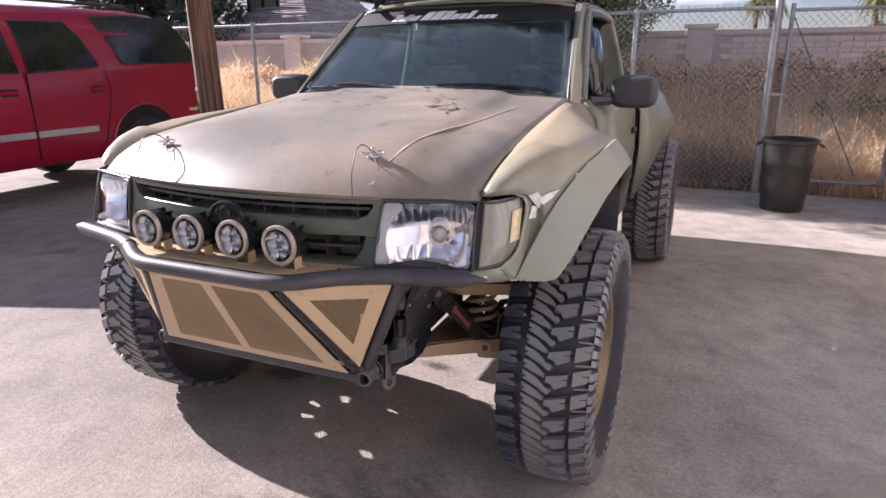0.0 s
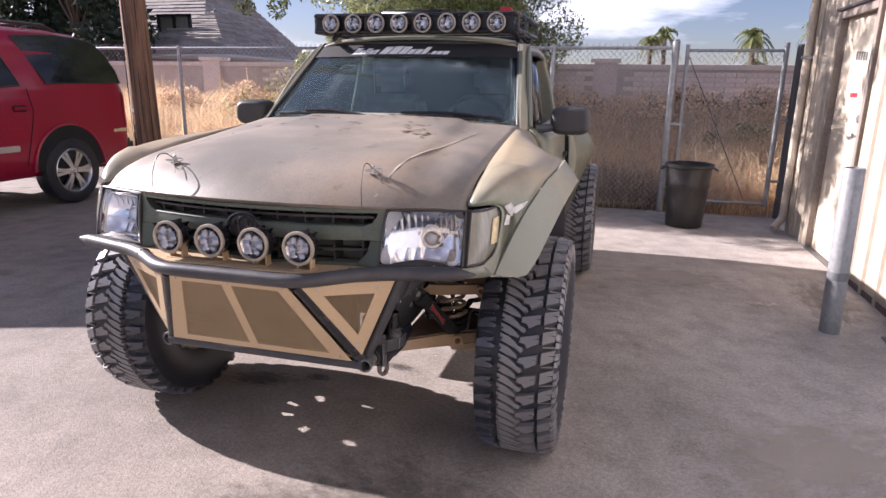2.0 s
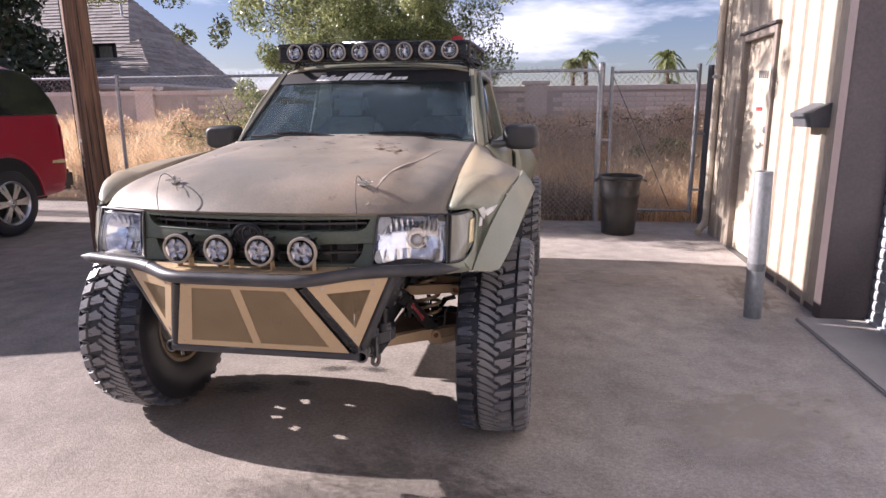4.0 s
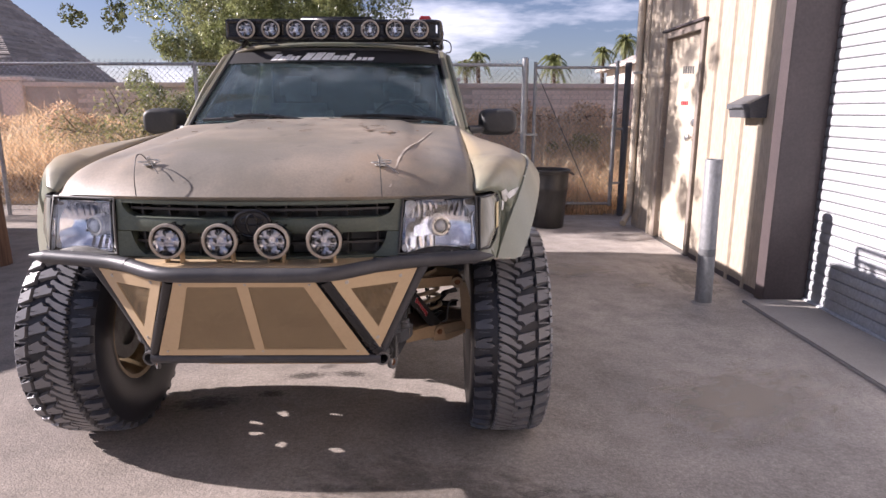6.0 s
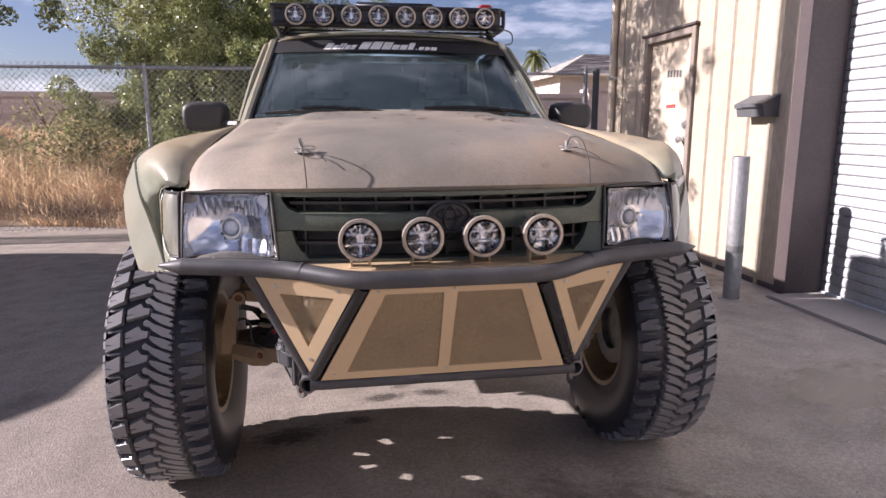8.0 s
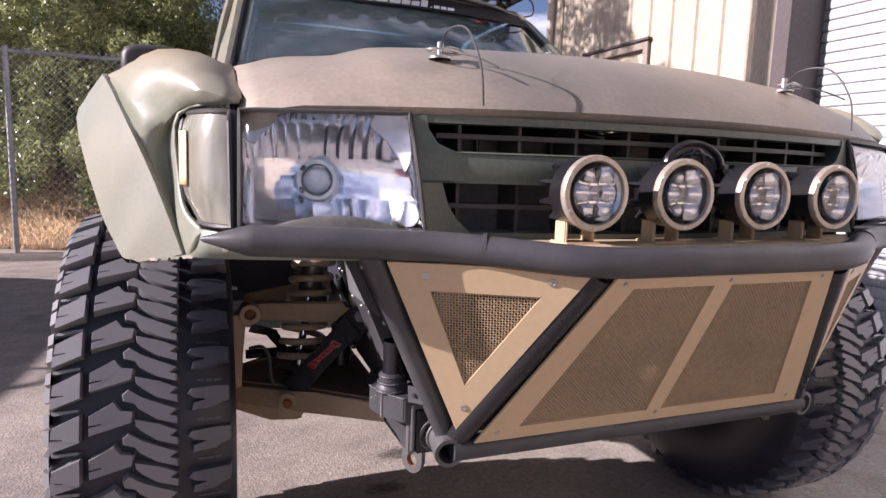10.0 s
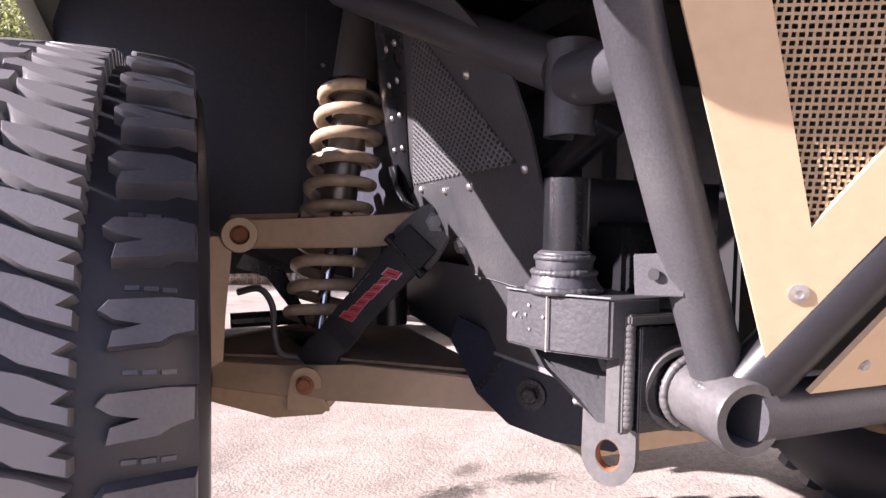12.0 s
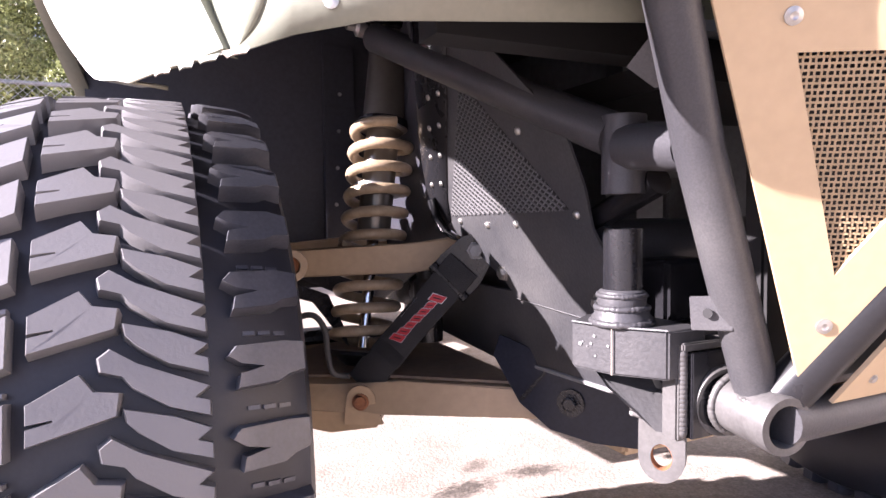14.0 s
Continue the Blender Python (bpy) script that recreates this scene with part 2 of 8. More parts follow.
def add_patches(mat, color, scale, lo, hi, amount, stretch=(1, 1, 1)):
    """Patches of another colour over a material: fades, overspray, scuffs."""
    n, l = mat.node_tree.nodes, mat.node_tree.links
    target = n["Principled BSDF"].inputs["Base Color"]
    src = target.links[0].from_socket
    tc, mp, ns = n.new("ShaderNodeTexCoord"), n.new("ShaderNodeMapping"), n.new("ShaderNodeTexNoise")
    mp.inputs["Scale"].default_value = stretch
    mp.inputs["Location"].default_value = (scale * 0.37, scale * 0.11, 0.3)
    ns.inputs["Scale"].default_value = scale
    ns.inputs["Detail"].default_value = 9.0
    ns.inputs["Roughness"].default_value = 0.62
    mr = n.new("ShaderNodeMapRange")
    mr.inputs["From Min"].default_value, mr.inputs["From Max"].default_value = lo, hi
    mr.inputs["To Max"].default_value = amount
    mix = n.new("ShaderNodeMixRGB")
    mix.inputs["Color2"].default_value = (*color, 1)
    l.new(tc.outputs["Object"], mp.inputs["Vector"])
    l.new(mp.outputs["Vector"], ns.inputs["Vector"])
    l.new(ns.outputs["Fac"], mr.inputs["Value"])
    l.new(mr.outputs["Result"], mix.inputs["Fac"])
    l.new(src, mix.inputs["Color1"])
    l.new(mix.outputs["Color"], target)


add_patches(M_HOOD, (0.120, 0.112, 0.092), 1.6, 0.50, 0.64, 0.6)
add_patches(M_HOOD, (0.31, 0.225, 0.15), 2.4, 0.55, 0.70, 0.5, (1, 0.4, 1))
add_patches(M_HOOD, (0.06, 0.055, 0.045), 9.0, 0.60, 0.70, 0.5)
add_patches(M_GREEN, (0.34, 0.265, 0.175), 1.5, 0.52, 0.68, 0.55)
add_patches(M_GREEN, (0.085, 0.095, 0.072), 2.6, 0.56, 0.70, 0.6)
add_patches(M_FLARE, (0.26, 0.22, 0.16), 3.1, 0.56, 0.72, 0.5)
add_patches(M_TAN, (0.33, 0.235, 0.14), 11.0, 0.62, 0.74, 0.45)
add_patches(M_ROLLER, (0.36, 0.345, 0.325), 2.2, 0.55, 0.72, 0.5, (1, 1, 0.2))


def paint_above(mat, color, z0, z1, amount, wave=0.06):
    """Another colour over the part above a height, with a soft uneven edge."""
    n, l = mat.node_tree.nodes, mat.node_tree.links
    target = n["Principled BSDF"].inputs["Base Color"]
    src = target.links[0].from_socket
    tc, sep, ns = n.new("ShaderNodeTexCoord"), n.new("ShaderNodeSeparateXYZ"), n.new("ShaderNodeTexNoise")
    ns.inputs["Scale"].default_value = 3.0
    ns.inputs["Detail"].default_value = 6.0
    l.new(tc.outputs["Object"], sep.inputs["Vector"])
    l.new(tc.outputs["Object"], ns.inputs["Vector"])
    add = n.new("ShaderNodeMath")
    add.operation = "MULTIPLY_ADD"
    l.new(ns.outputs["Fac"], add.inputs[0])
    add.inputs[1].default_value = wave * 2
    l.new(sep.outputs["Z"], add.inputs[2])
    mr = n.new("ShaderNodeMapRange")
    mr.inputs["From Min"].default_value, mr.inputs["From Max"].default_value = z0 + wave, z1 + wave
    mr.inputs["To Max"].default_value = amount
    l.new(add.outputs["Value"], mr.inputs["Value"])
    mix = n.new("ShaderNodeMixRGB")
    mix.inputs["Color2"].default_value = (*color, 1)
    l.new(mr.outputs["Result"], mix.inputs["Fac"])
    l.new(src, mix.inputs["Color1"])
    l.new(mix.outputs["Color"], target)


# tread painted paler for sky light and dust; inner shoulder stays dark
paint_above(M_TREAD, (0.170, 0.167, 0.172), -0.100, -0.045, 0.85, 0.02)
M_FENDER = shade("fender_paint", (0.215, 0.228, 0.176), 0.36, color2=(0.265, 0.255, 0.195), scale=1.7, fine=150, bump=0.03, spread=(0.46, 0.68), rough_var=0.1, grains=0.06)
paint_above(M_FENDER, (0.340, 0.265, 0.170), 1.17, 1.27, 0.80)
add_patches(M_FENDER, (0.140, 0.128, 0.105), 2.2, 0.52, 0.66, 0.6)
M_GRILLE = shade("green_grille", (0.088, 0.105, 0.082), 0.4, color2=(0.075, 0.09, 0.072), scale=4, fine=120, bump=0.03)
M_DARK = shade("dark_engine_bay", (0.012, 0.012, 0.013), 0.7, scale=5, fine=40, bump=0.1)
M_LENS = shade("clear_lens", (1, 1, 1), 0.03, trans=1.0, ior=1.45, bump=0, rough_var=0.01, color2=(0.97, 0.98, 1.0))
M_MARKER = shade("frosted_marker", (0.235, 0.23, 0.185), 0.22, color2=(0.14, 0.14, 0.115), scale=16, fine=60, bump=0.05, coat=0.6, stretch=(1, 1, 0.12))
M_REFLECTOR = shade("lamp_reflector", (0.74, 0.75, 0.80), 0.13, 1.0, color2=(0.66, 0.68, 0.73), scale=5, fine=50, bump=0.0, grains=0.02)
M_AMBER = shade("pale_amber", (0.75, 0.62, 0.36), 0.3, scale=6, fine=60, bump=0.03)
M_WHITE = shade("white_vinyl", (0.80, 0.80, 0.78), 0.5, scale=6, fine=60, bump=0.0)
M_REDMARK = shade("red_print", (0.42, 0.03, 0.04), 0.6, scale=20, fine=100, bump=0.0)
M_STRAP = shade("nylon_webbing", (0.018, 0.018, 0.020), 0.75, scale=30, fine=700, bump=0.5)
M_SEAT = shade("grey_interior", (0.15, 0.16, 0.17), 0.8, scale=5, fine=80, bump=0.2)
M_DASH = shade("faded_dashboard", (0.30, 0.32, 0.32), 0.7, scale=5, fine=80, bump=0.1)
M_INK = shade("faded_print", (0.10, 0.10, 0.10), 0.7, scale=12, fine=80, bump=0.0)
M_BIN = shade("worn_bin_plastic", (0.022, 0.021, 0.021), 0.34, color2=(0.045, 0.043, 0.041), scale=7, fine=60, bump=0.05, stretch=(1, 1, 0.3))
add_patches(M_BIN, (0.11, 0.10, 0.095), 5.0, 0.56, 0.70, 0.5, (1, 1, 0.25))
M_ZINC = shade("zinc_bolt", (0.45, 0.44, 0.42), 0.35, 0.85, scale=20, fine=200, bump=0.05)
M_BRASSRIM = shade("bronze_wheel", (0.24, 0.175, 0.10), 0.4, 0.35, color2=(0.16, 0.12, 0.07), scale=5, fine=90, bump=0.04)
M_GREYBOX = shade("grey_mailbox", (0.085, 0.088, 0.095), 0.5, color2=(0.12, 0.12, 0.125), scale=6, fine=90, bump=0.05)


# ---- mesh helpers ----
def mesh_object(name, bm, material, smooth=None, solid=0.0, offset=-1.0):
    bmesh.ops.recalc_face_normals(bm, faces=bm.faces[:])
    me = bpy.data.meshes.new(name)
    if smooth is not None:
        for f in bm.faces:
            f.smooth = True
        for e in bm.edges:
            if len(e.link_faces) == 2 and e.calc_face_angle(0) > radians(smooth):
                e.smooth = False
    bm.to_mesh(me)
    bm.free()
    me.materials.append(material)
    ob = new(name, me)
    if solid:
        md = ob.modifiers.new("thickness", "SOLIDIFY")
        md.thickness, md.offset = solid, offset
    return ob


def base(name, place, label, category, group="", kind=""):
    return tagged(at_place(new(name), place), label, category, group, kind)


def at_place(ob, place):
    ob.location = place
    return ob


def world_offset(ob):
    v = Vector(ob.location)
    while ob.parent:
        ob = ob.parent
        v += ob.location
    return v


def part(name, bm, material, parent, label="", smooth=35, solid=0.0, offset=-1.0):
    """One mesh in world coordinates, hung under parent."""
    ob = mesh_object(name, bm, material, smooth, solid, offset)
    ob.parent = parent
    off = world_offset(parent)
    if off.length > 0:
        ob.data.transform(Matrix.Translation(-off))
    if label:
        ob["label"] = label
    return ob


def thing(name, bm, material, label, category, group="", kind="", smooth=35, solid=0.0):
    return tagged(mesh_object(name, bm, material, smooth, solid), label, category, group, kind)


def join(bm, other):
    me = bpy.data.meshes.new("tmp")
    other.to_mesh(me)
    other.free()
    bm.from_mesh(me)
    bpy.data.meshes.remove(me)
    return bm


def box(lo, hi, bevel=0.0, m=None, bm=None):
    b = bmesh.new()
    bmesh.ops.create_cube(b, size=1)
    c = [(lo[i] + hi[i]) / 2 for i in range(3)]
    s = [abs(hi[i] - lo[i]) for i in range(3)]
    for v in b.verts:
        v.co = Vector((v.co[i] * s[i] + c[i] for i in range(3)))
    if bevel:
        bmesh.ops.bevel(b, geom=b.edges[:], offset=bevel, segments=2, affect="EDGES")
    if m is not None:
        bmesh.ops.transform(b, matrix=m, verts=b.verts[:])
    return join(bm, b) if bm else b


def spline(points, steps=6):
    """A Catmull-Rom line through the points."""
    pts = [Vector(p) for p in points]
    pts = [2 * pts[0] - pts[1]] + pts + [2 * pts[-1] - pts[-2]]
    out = []
    for i in range(1, len(pts) - 2):
        a, b, c, d = pts[i - 1:i + 3]
        for k in range(steps):
            t = k / steps
            out.append(0.5 * (2 * b + (c - a) * t + (2 * a - 5 * b + 4 * c - d) * t * t + (3 * b - a - 3 * c + d) * t ** 3))
    out.append(pts[-2])
    return out


def rounded(points, radius, steps=5):
    """A polyline with its corners rounded."""
    pts = [Vector(p) for p in points]
    out = [pts[0]]
    for a, b, c in zip(pts, pts[1:], pts[2:]):
        r = min(radius, (a - b).length * 0.45, (c - b).length * 0.45)
        p, q = b + (a - b).normalized() * r, b + (c - b).normalized() * r
        for k in range(steps + 1):
            t = k / steps
            out.append(p.lerp(b, t).lerp(b.lerp(q, t), t))
    out.append(pts[-1])
    return out


def sweep(points, radius, segs=12, caps=True, closed=False, bm=None, flat=None, phase=0.0):
    """A tube along points. radius: a number or one for each point. flat: (a, b) half axes in place of a circle."""
    b = bmesh.new()
    pts = [Vector(p) for p in points]
    n = len(pts)
    rad = radius if isinstance(radius, (list, tuple)) else [radius] * n
    tang = []
    for i in range(n):
        if closed:
            t = pts[(i + 1) % n] - pts[i - 1]
        else:
            t = pts[min(i + 1, n - 1)] - pts[max(i - 1, 0)]
        tang.append(t.normalized() if t.length > 1e-9 else Vector((0, 0, 1)))
    up = Vector((0, 0, 1)) if abs(tang[0].z) < 0.9 else Vector((0, 1, 0))
    nrm = (up - tang[0] * up.dot(tang[0])).normalized()
    rings = []
    for i in range(n):
        nrm = (nrm - tang[i] * nrm.dot(tang[i])).normalized()
        bi = tang[i].cross(nrm)
        ring = []
        for k in range(segs):
            a = 2 * math.pi * k / segs + phase
            fa, fb = (flat if flat else (rad[i], rad[i]))
            ring.append(b.verts.new(pts[i] + nrm * (math.cos(a) * fa) + bi * (math.sin(a) * fb)))
        rings.append(ring)
    for i in range(n if closed else n - 1):
        r, s = rings[i], rings[(i + 1) % n]
        for k in range(segs):
            b.faces.new((r[k], r[(k + 1) % segs], s[(k + 1) % segs], s[k]))
    if caps and not closed:
        b.faces.new(rings[0])
        b.faces.new(rings[-1])
    return join(bm, b) if bm else b


def loft(rows, close_u=False, bm=None, caps=False):
    """Quads between rows of points."""
    b = bmesh.new()
    vr = [[b.verts.new(p) for p in r] for r in rows]
    for r, s in zip(vr, vr[1:]):
        for k in range(len(r) if close_u else len(r) - 1):
            j = (k + 1) % len(r)
            b.faces.new((r[k], r[j], s[j], s[k]))
    if caps:
        b.faces.new(vr[0])
        b.faces.new(vr[-1])
    return join(bm, b) if bm else b


def lathe(profile, segs=32, m=None, bm=None):
    """A turned body about z from (radius, height) pairs, then moved by m."""
    b = bmesh.new()
    rings = []
    for r, z in profile:
        if r < 1e-6:
            rings.append([b.verts.new((0, 0, z))])
        else:
            rings.append([b.verts.new((r * math.cos(2 * math.pi * k / segs), r * math.sin(2 * math.pi * k / segs), z)) for k in range(segs)])
    for r, s in zip(rings, rings[1:]):
        for k in range(segs):
            j = (k + 1) % segs
            if len(r) == 1 and len(s) == 1:
                continue
            if len(r) == 1:
                b.faces.new((r[0], s[k], s[j]))
            elif len(s) == 1:
                b.faces.new((r[k], r[j], s[0]))
            else:
                b.faces.new((r[k], r[j], s[j], s[k]))
    if m is not None:
        bmesh.ops.transform(b, matrix=m, verts=b.verts[:])
    return join(bm, b) if bm else b


def axis_to(origin, direction):
    """A matrix that takes z to direction at origin."""
    return Matrix.Translation(origin) @ Vector(direction).to_track_quat("Z", "Y").to_matrix().to_4x4()


def plate(poly, thickness, normal=None, bevel=0.0, bm=None):
    """A flat plate from a 3D outline, extruded along its normal."""
    b = bmesh.new()
    pts = [Vector(p) for p in poly]
    if normal is None:
        normal = Vector((0, 0, 0))
        for i, p in enumerate(pts):
            normal += p.cross(pts[(i + 1) % len(pts)])
        normal = normal.normalized()
    n = Vector(normal).normalized() * thickness
    lo = [b.verts.new(p) for p in pts]
    hi = [b.verts.new(p + n) for p in pts]
    b.faces.new(lo[::-1])
    b.faces.new(hi)
    for i in range(len(pts)):
        j = (i + 1) % len(pts)
        b.faces.new((lo[i], lo[j], hi[j], hi[i]))
    if bevel:
        bmesh.ops.bevel(b, geom=b.edges[:], offset=bevel, segments=2, affect="EDGES")
    return join(bm, b) if bm else b


def ring_plate(outer, inner, thickness, normal, bm=None):
    """A flat frame between two outlines with as many corners."""
    b = bmesh.new()
    n = Vector(normal).normalized() * thickness
    loops = []
    for pts in (outer, inner):
        loops.append(([b.verts.new(Vector(p)) for p in pts], [b.verts.new(Vector(p) + n) for p in pts]))
    k = len(outer)
    (ol, oh), (il, ih) = loops
    for i in range(k):
        j = (i + 1) % k
        for q in ((ol[i], ol[j], il[j], il[i]), (oh[i], oh[j], ih[j], ih[i]), (ol[i], ol[j], oh[j], oh[i]), (il[i], il[j], ih[j], ih[i])):
            b.faces.new(q)
    return join(bm, b) if bm else b


def from_arrays(name, verts, faces, material, parent=None, label="", smooth=False):
    me = bpy.data.meshes.new(name)
    me.from_pydata([tuple(v) for v in verts], [], [tuple(f) for f in faces])
    me.materials.append(material)
    ob = new(name, me)
    if parent:
        ob.parent = parent
        off = world_offset(parent)
        me.transform(Matrix.Translation(-off))
    if label:
        ob["label"] = label
    return ob


def bolt(place, normal, r, material, parent, name="bolt", hexagon=True, h=None):
    h = h or r * 0.7
    bm = lathe([(r * 1.35, 0), (r * 1.35, h * 0.25), (r, h * 0.25), (r, h), (r * 0.8, h * 1.15), (0, h * 1.15)], 6 if hexagon else 14, axis_to(place, normal))
    return part(name, bm, material, parent, smooth=25)
M_DOORFADE = shade("ghost_print", (0.42, 0.36, 0.30), 0.5, color2=(0.34, 0.30, 0.26), scale=9, fine=80, bump=0.0)
M_BOLLARD = shade("worn_grey_paint", (0.24, 0.245, 0.25), 0.5, 0.1, color2=(0.12, 0.12, 0.125), scale=4, fine=60, bump=0.15, spread=(0.50, 0.70), stretch=(1, 1, 0.5))
M_STRAW = shade("pale_straw", (0.84, 0.67, 0.45), 0.7, color2=(0.64, 0.47, 0.29), scale=1.1, fine=5, bump=0, island=0.3, thin=0.58)
M_BRUSH = shade("dead_brush", (0.62, 0.45, 0.31), 0.85, color2=(0.78, 0.60, 0.42), scale=1.3, fine=5, bump=0, island=0.45, thin=0.35)
M_TWIG = shade("bleached_twig", (0.38, 0.30, 0.23), 0.85, color2=(0.16, 0.115, 0.085), scale=1.3, fine=5, bump=0, island=0.6, thin=0.1)
M_ALLOY = shade("silver_alloy", (0.62, 0.62, 0.62), 0.3, 0.8, color2=(0.50, 0.50, 0.50), scale=8, fine=90, bump=0.02)
M_SCREEN = shade("windshield_glass", (0.46, 0.60, 0.64), 0.02, trans=0.965, ior=1.42, color2=(0.42, 0.56, 0.60), scale=1.5, fine=20, bump=0.0, rough_var=0.01)
M_DRYLEAF = shade("dry_leaf", (0.10, 0.055, 0.035), 0.8, color2=(0.16, 0.09, 0.05), scale=30, fine=200, bump=0.2)
M_SCRATCH = shade("pale_scratch", (0.42, 0.37, 0.31), 0.5, color2=(0.24, 0.20, 0.165), scale=14, fine=90, bump=0.0, spread=(0.40, 0.6))
M_WORN = shade("worn_paint_edge", (0.13, 0.135, 0.14), 0.5, 0.2, color2=(0.22, 0.22, 0.22), scale=30, fine=200, bump=0.1)
M_LAMPBACK = shade("pale_lamp_back", (0.45, 0.48, 0.54), 0.40, 0.35, color2=(0.40, 0.43, 0.49), scale=6, fine=60, bump=0.0, grains=0.03)


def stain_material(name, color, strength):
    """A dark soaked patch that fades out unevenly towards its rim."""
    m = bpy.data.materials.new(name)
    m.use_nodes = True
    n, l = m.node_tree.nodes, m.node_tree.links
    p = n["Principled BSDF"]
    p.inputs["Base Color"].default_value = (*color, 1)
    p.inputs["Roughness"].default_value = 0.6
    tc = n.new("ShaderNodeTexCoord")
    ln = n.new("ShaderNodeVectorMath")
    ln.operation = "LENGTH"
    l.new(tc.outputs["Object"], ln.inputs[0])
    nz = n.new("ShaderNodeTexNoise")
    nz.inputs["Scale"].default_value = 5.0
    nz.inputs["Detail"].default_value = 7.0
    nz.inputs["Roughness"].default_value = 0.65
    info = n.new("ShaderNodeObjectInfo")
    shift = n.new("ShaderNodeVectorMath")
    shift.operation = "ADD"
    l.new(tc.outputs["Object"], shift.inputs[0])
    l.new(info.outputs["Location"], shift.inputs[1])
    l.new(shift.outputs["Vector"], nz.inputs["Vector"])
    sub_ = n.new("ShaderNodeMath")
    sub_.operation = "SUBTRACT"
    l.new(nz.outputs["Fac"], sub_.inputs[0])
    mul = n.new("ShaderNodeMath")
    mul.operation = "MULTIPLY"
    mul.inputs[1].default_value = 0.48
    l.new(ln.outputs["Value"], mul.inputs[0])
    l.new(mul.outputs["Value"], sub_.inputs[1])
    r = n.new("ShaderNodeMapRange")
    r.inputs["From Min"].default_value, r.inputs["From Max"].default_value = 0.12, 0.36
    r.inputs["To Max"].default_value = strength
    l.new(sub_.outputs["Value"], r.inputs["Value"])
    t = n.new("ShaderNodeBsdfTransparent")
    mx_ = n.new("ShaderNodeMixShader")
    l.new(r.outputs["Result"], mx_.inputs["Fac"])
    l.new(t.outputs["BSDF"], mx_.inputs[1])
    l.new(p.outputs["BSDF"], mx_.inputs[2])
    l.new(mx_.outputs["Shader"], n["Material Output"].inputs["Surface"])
    return m


M_OIL = stain_material("oil_stain", (0.045, 0.040, 0.036), 0.55)
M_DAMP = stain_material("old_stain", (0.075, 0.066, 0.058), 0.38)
M_DUST = stain_material("pale_dust", (0.42, 0.36, 0.29), 0.5)
M_GRIT = shade("pale_grit", (0.45, 0.42, 0.38), 0.8, color2=(0.15, 0.14, 0.13), scale=2, fine=60, bump=0.0, island=0.5)


# ---- ground and structure ----
rows = []
xs = [-900, -200, -60] + [-30 + 2 * k for k in range(31)] + [60, 200, 900]
ys = [-400, -100, -40] + [-20 + 2 * k for k in range(14)] + [20, 60, 200, 1500]
ground = thing("ground", loft([[(x, y, 0.0) for x in xs] for y in ys]), M_ASPHALT, "sun-bleached grey asphalt yard", "ground", kind="structure")
tagged(ground, kind="structure")


def field_z(x, y):
    d = max(0.0, y - 7.1)
    return 0.012 + min(1.15, 0.25 * d) + 0.05 * noise.noise(Vector((x * 0.6, y * 0.6, 0))) * min(1, d)


rows = []
for j in range(26):
    y0 = 6.85 + (j / 25) ** 2 * 60
    rows.append([(x, y0 + (1.1 * max(0, min(1, (-x - 1.0) / 4)) if j < 4 else 0) * (1 - j / 4), field_z(x, y0)) for x in [-60 + 2 * k for k in range(60)]])
thing("field", loft(rows), M_DIRT, "dry weedy soil behind the fence", "soil", kind="structure", smooth=60)

# -- block wall at the back of the field --
WALL_Y, WALL_TOP = 12.4, 2.06
bw = thing("wall_back", box((-26, WALL_Y + 0.03, 0.3), (14, WALL_Y + 0.19, WALL_TOP - 0.10)), M_MORTAR, "weathered tan concrete block garden wall", "wall", kind="structure")
cap = box((-26, WALL_Y - 0.02, WALL_TOP - 0.10), (14, WALL_Y + 0.24, WALL_TOP), 0.012)
part("wall_cap", cap, M_BLOCK, bw)
for x in (-13.6, -8.8, -4.0, 0.82, 5.6, 10.4):
    part("wall_pillar", box((x - 0.25, WALL_Y - 0.06, 0.3), (x + 0.25, WALL_Y + 0.28, WALL_TOP + 0.03), 0.01), M_BLOCK, bw)
    part("pillar_cap", box((x - 0.31, WALL_Y - 0.12, WALL_TOP + 0.03), (x + 0.31, WALL_Y + 0.34, WALL_TOP + 0.11), 0.012), M_BLOCK, bw)

# -- building on the +x side --
WX, Y0, Y1 = 3.18, 2.64, 5.82
HIGH = 4.6
DOOR_Y0, DOOR_Y1, DOOR_Z = 4.20, 5.20, 2.27


def siding(y0, y1, z0, z1, phase=0.0):
    """Ribbed steel sheet facing -x."""
    pts, y = [], y0
    prof = [(0.0, 0.0), (0.20, 0.0), (0.215, -0.022), (0.245, -0.022), (0.26, 0.0), (0.305, 0.0)]
    k = 0
    line = []
    base_y = y0 - (y0 + phase) % 0.305
    yy = base_y
    while yy < y1:
        for dy, dx in prof[:-1]:
            q = yy + dy
            if y0 <= q <= y1:
                line.append((dx, q))
        yy += 0.305
    if line[0][1] > y0:
        line.insert(0, (0.0, y0))
    if line[-1][1] < y1:
        line.append((0.0, y1))
    return loft([[(WX + dx, q, z) for dx, q in line] for z in (z0, z1)])


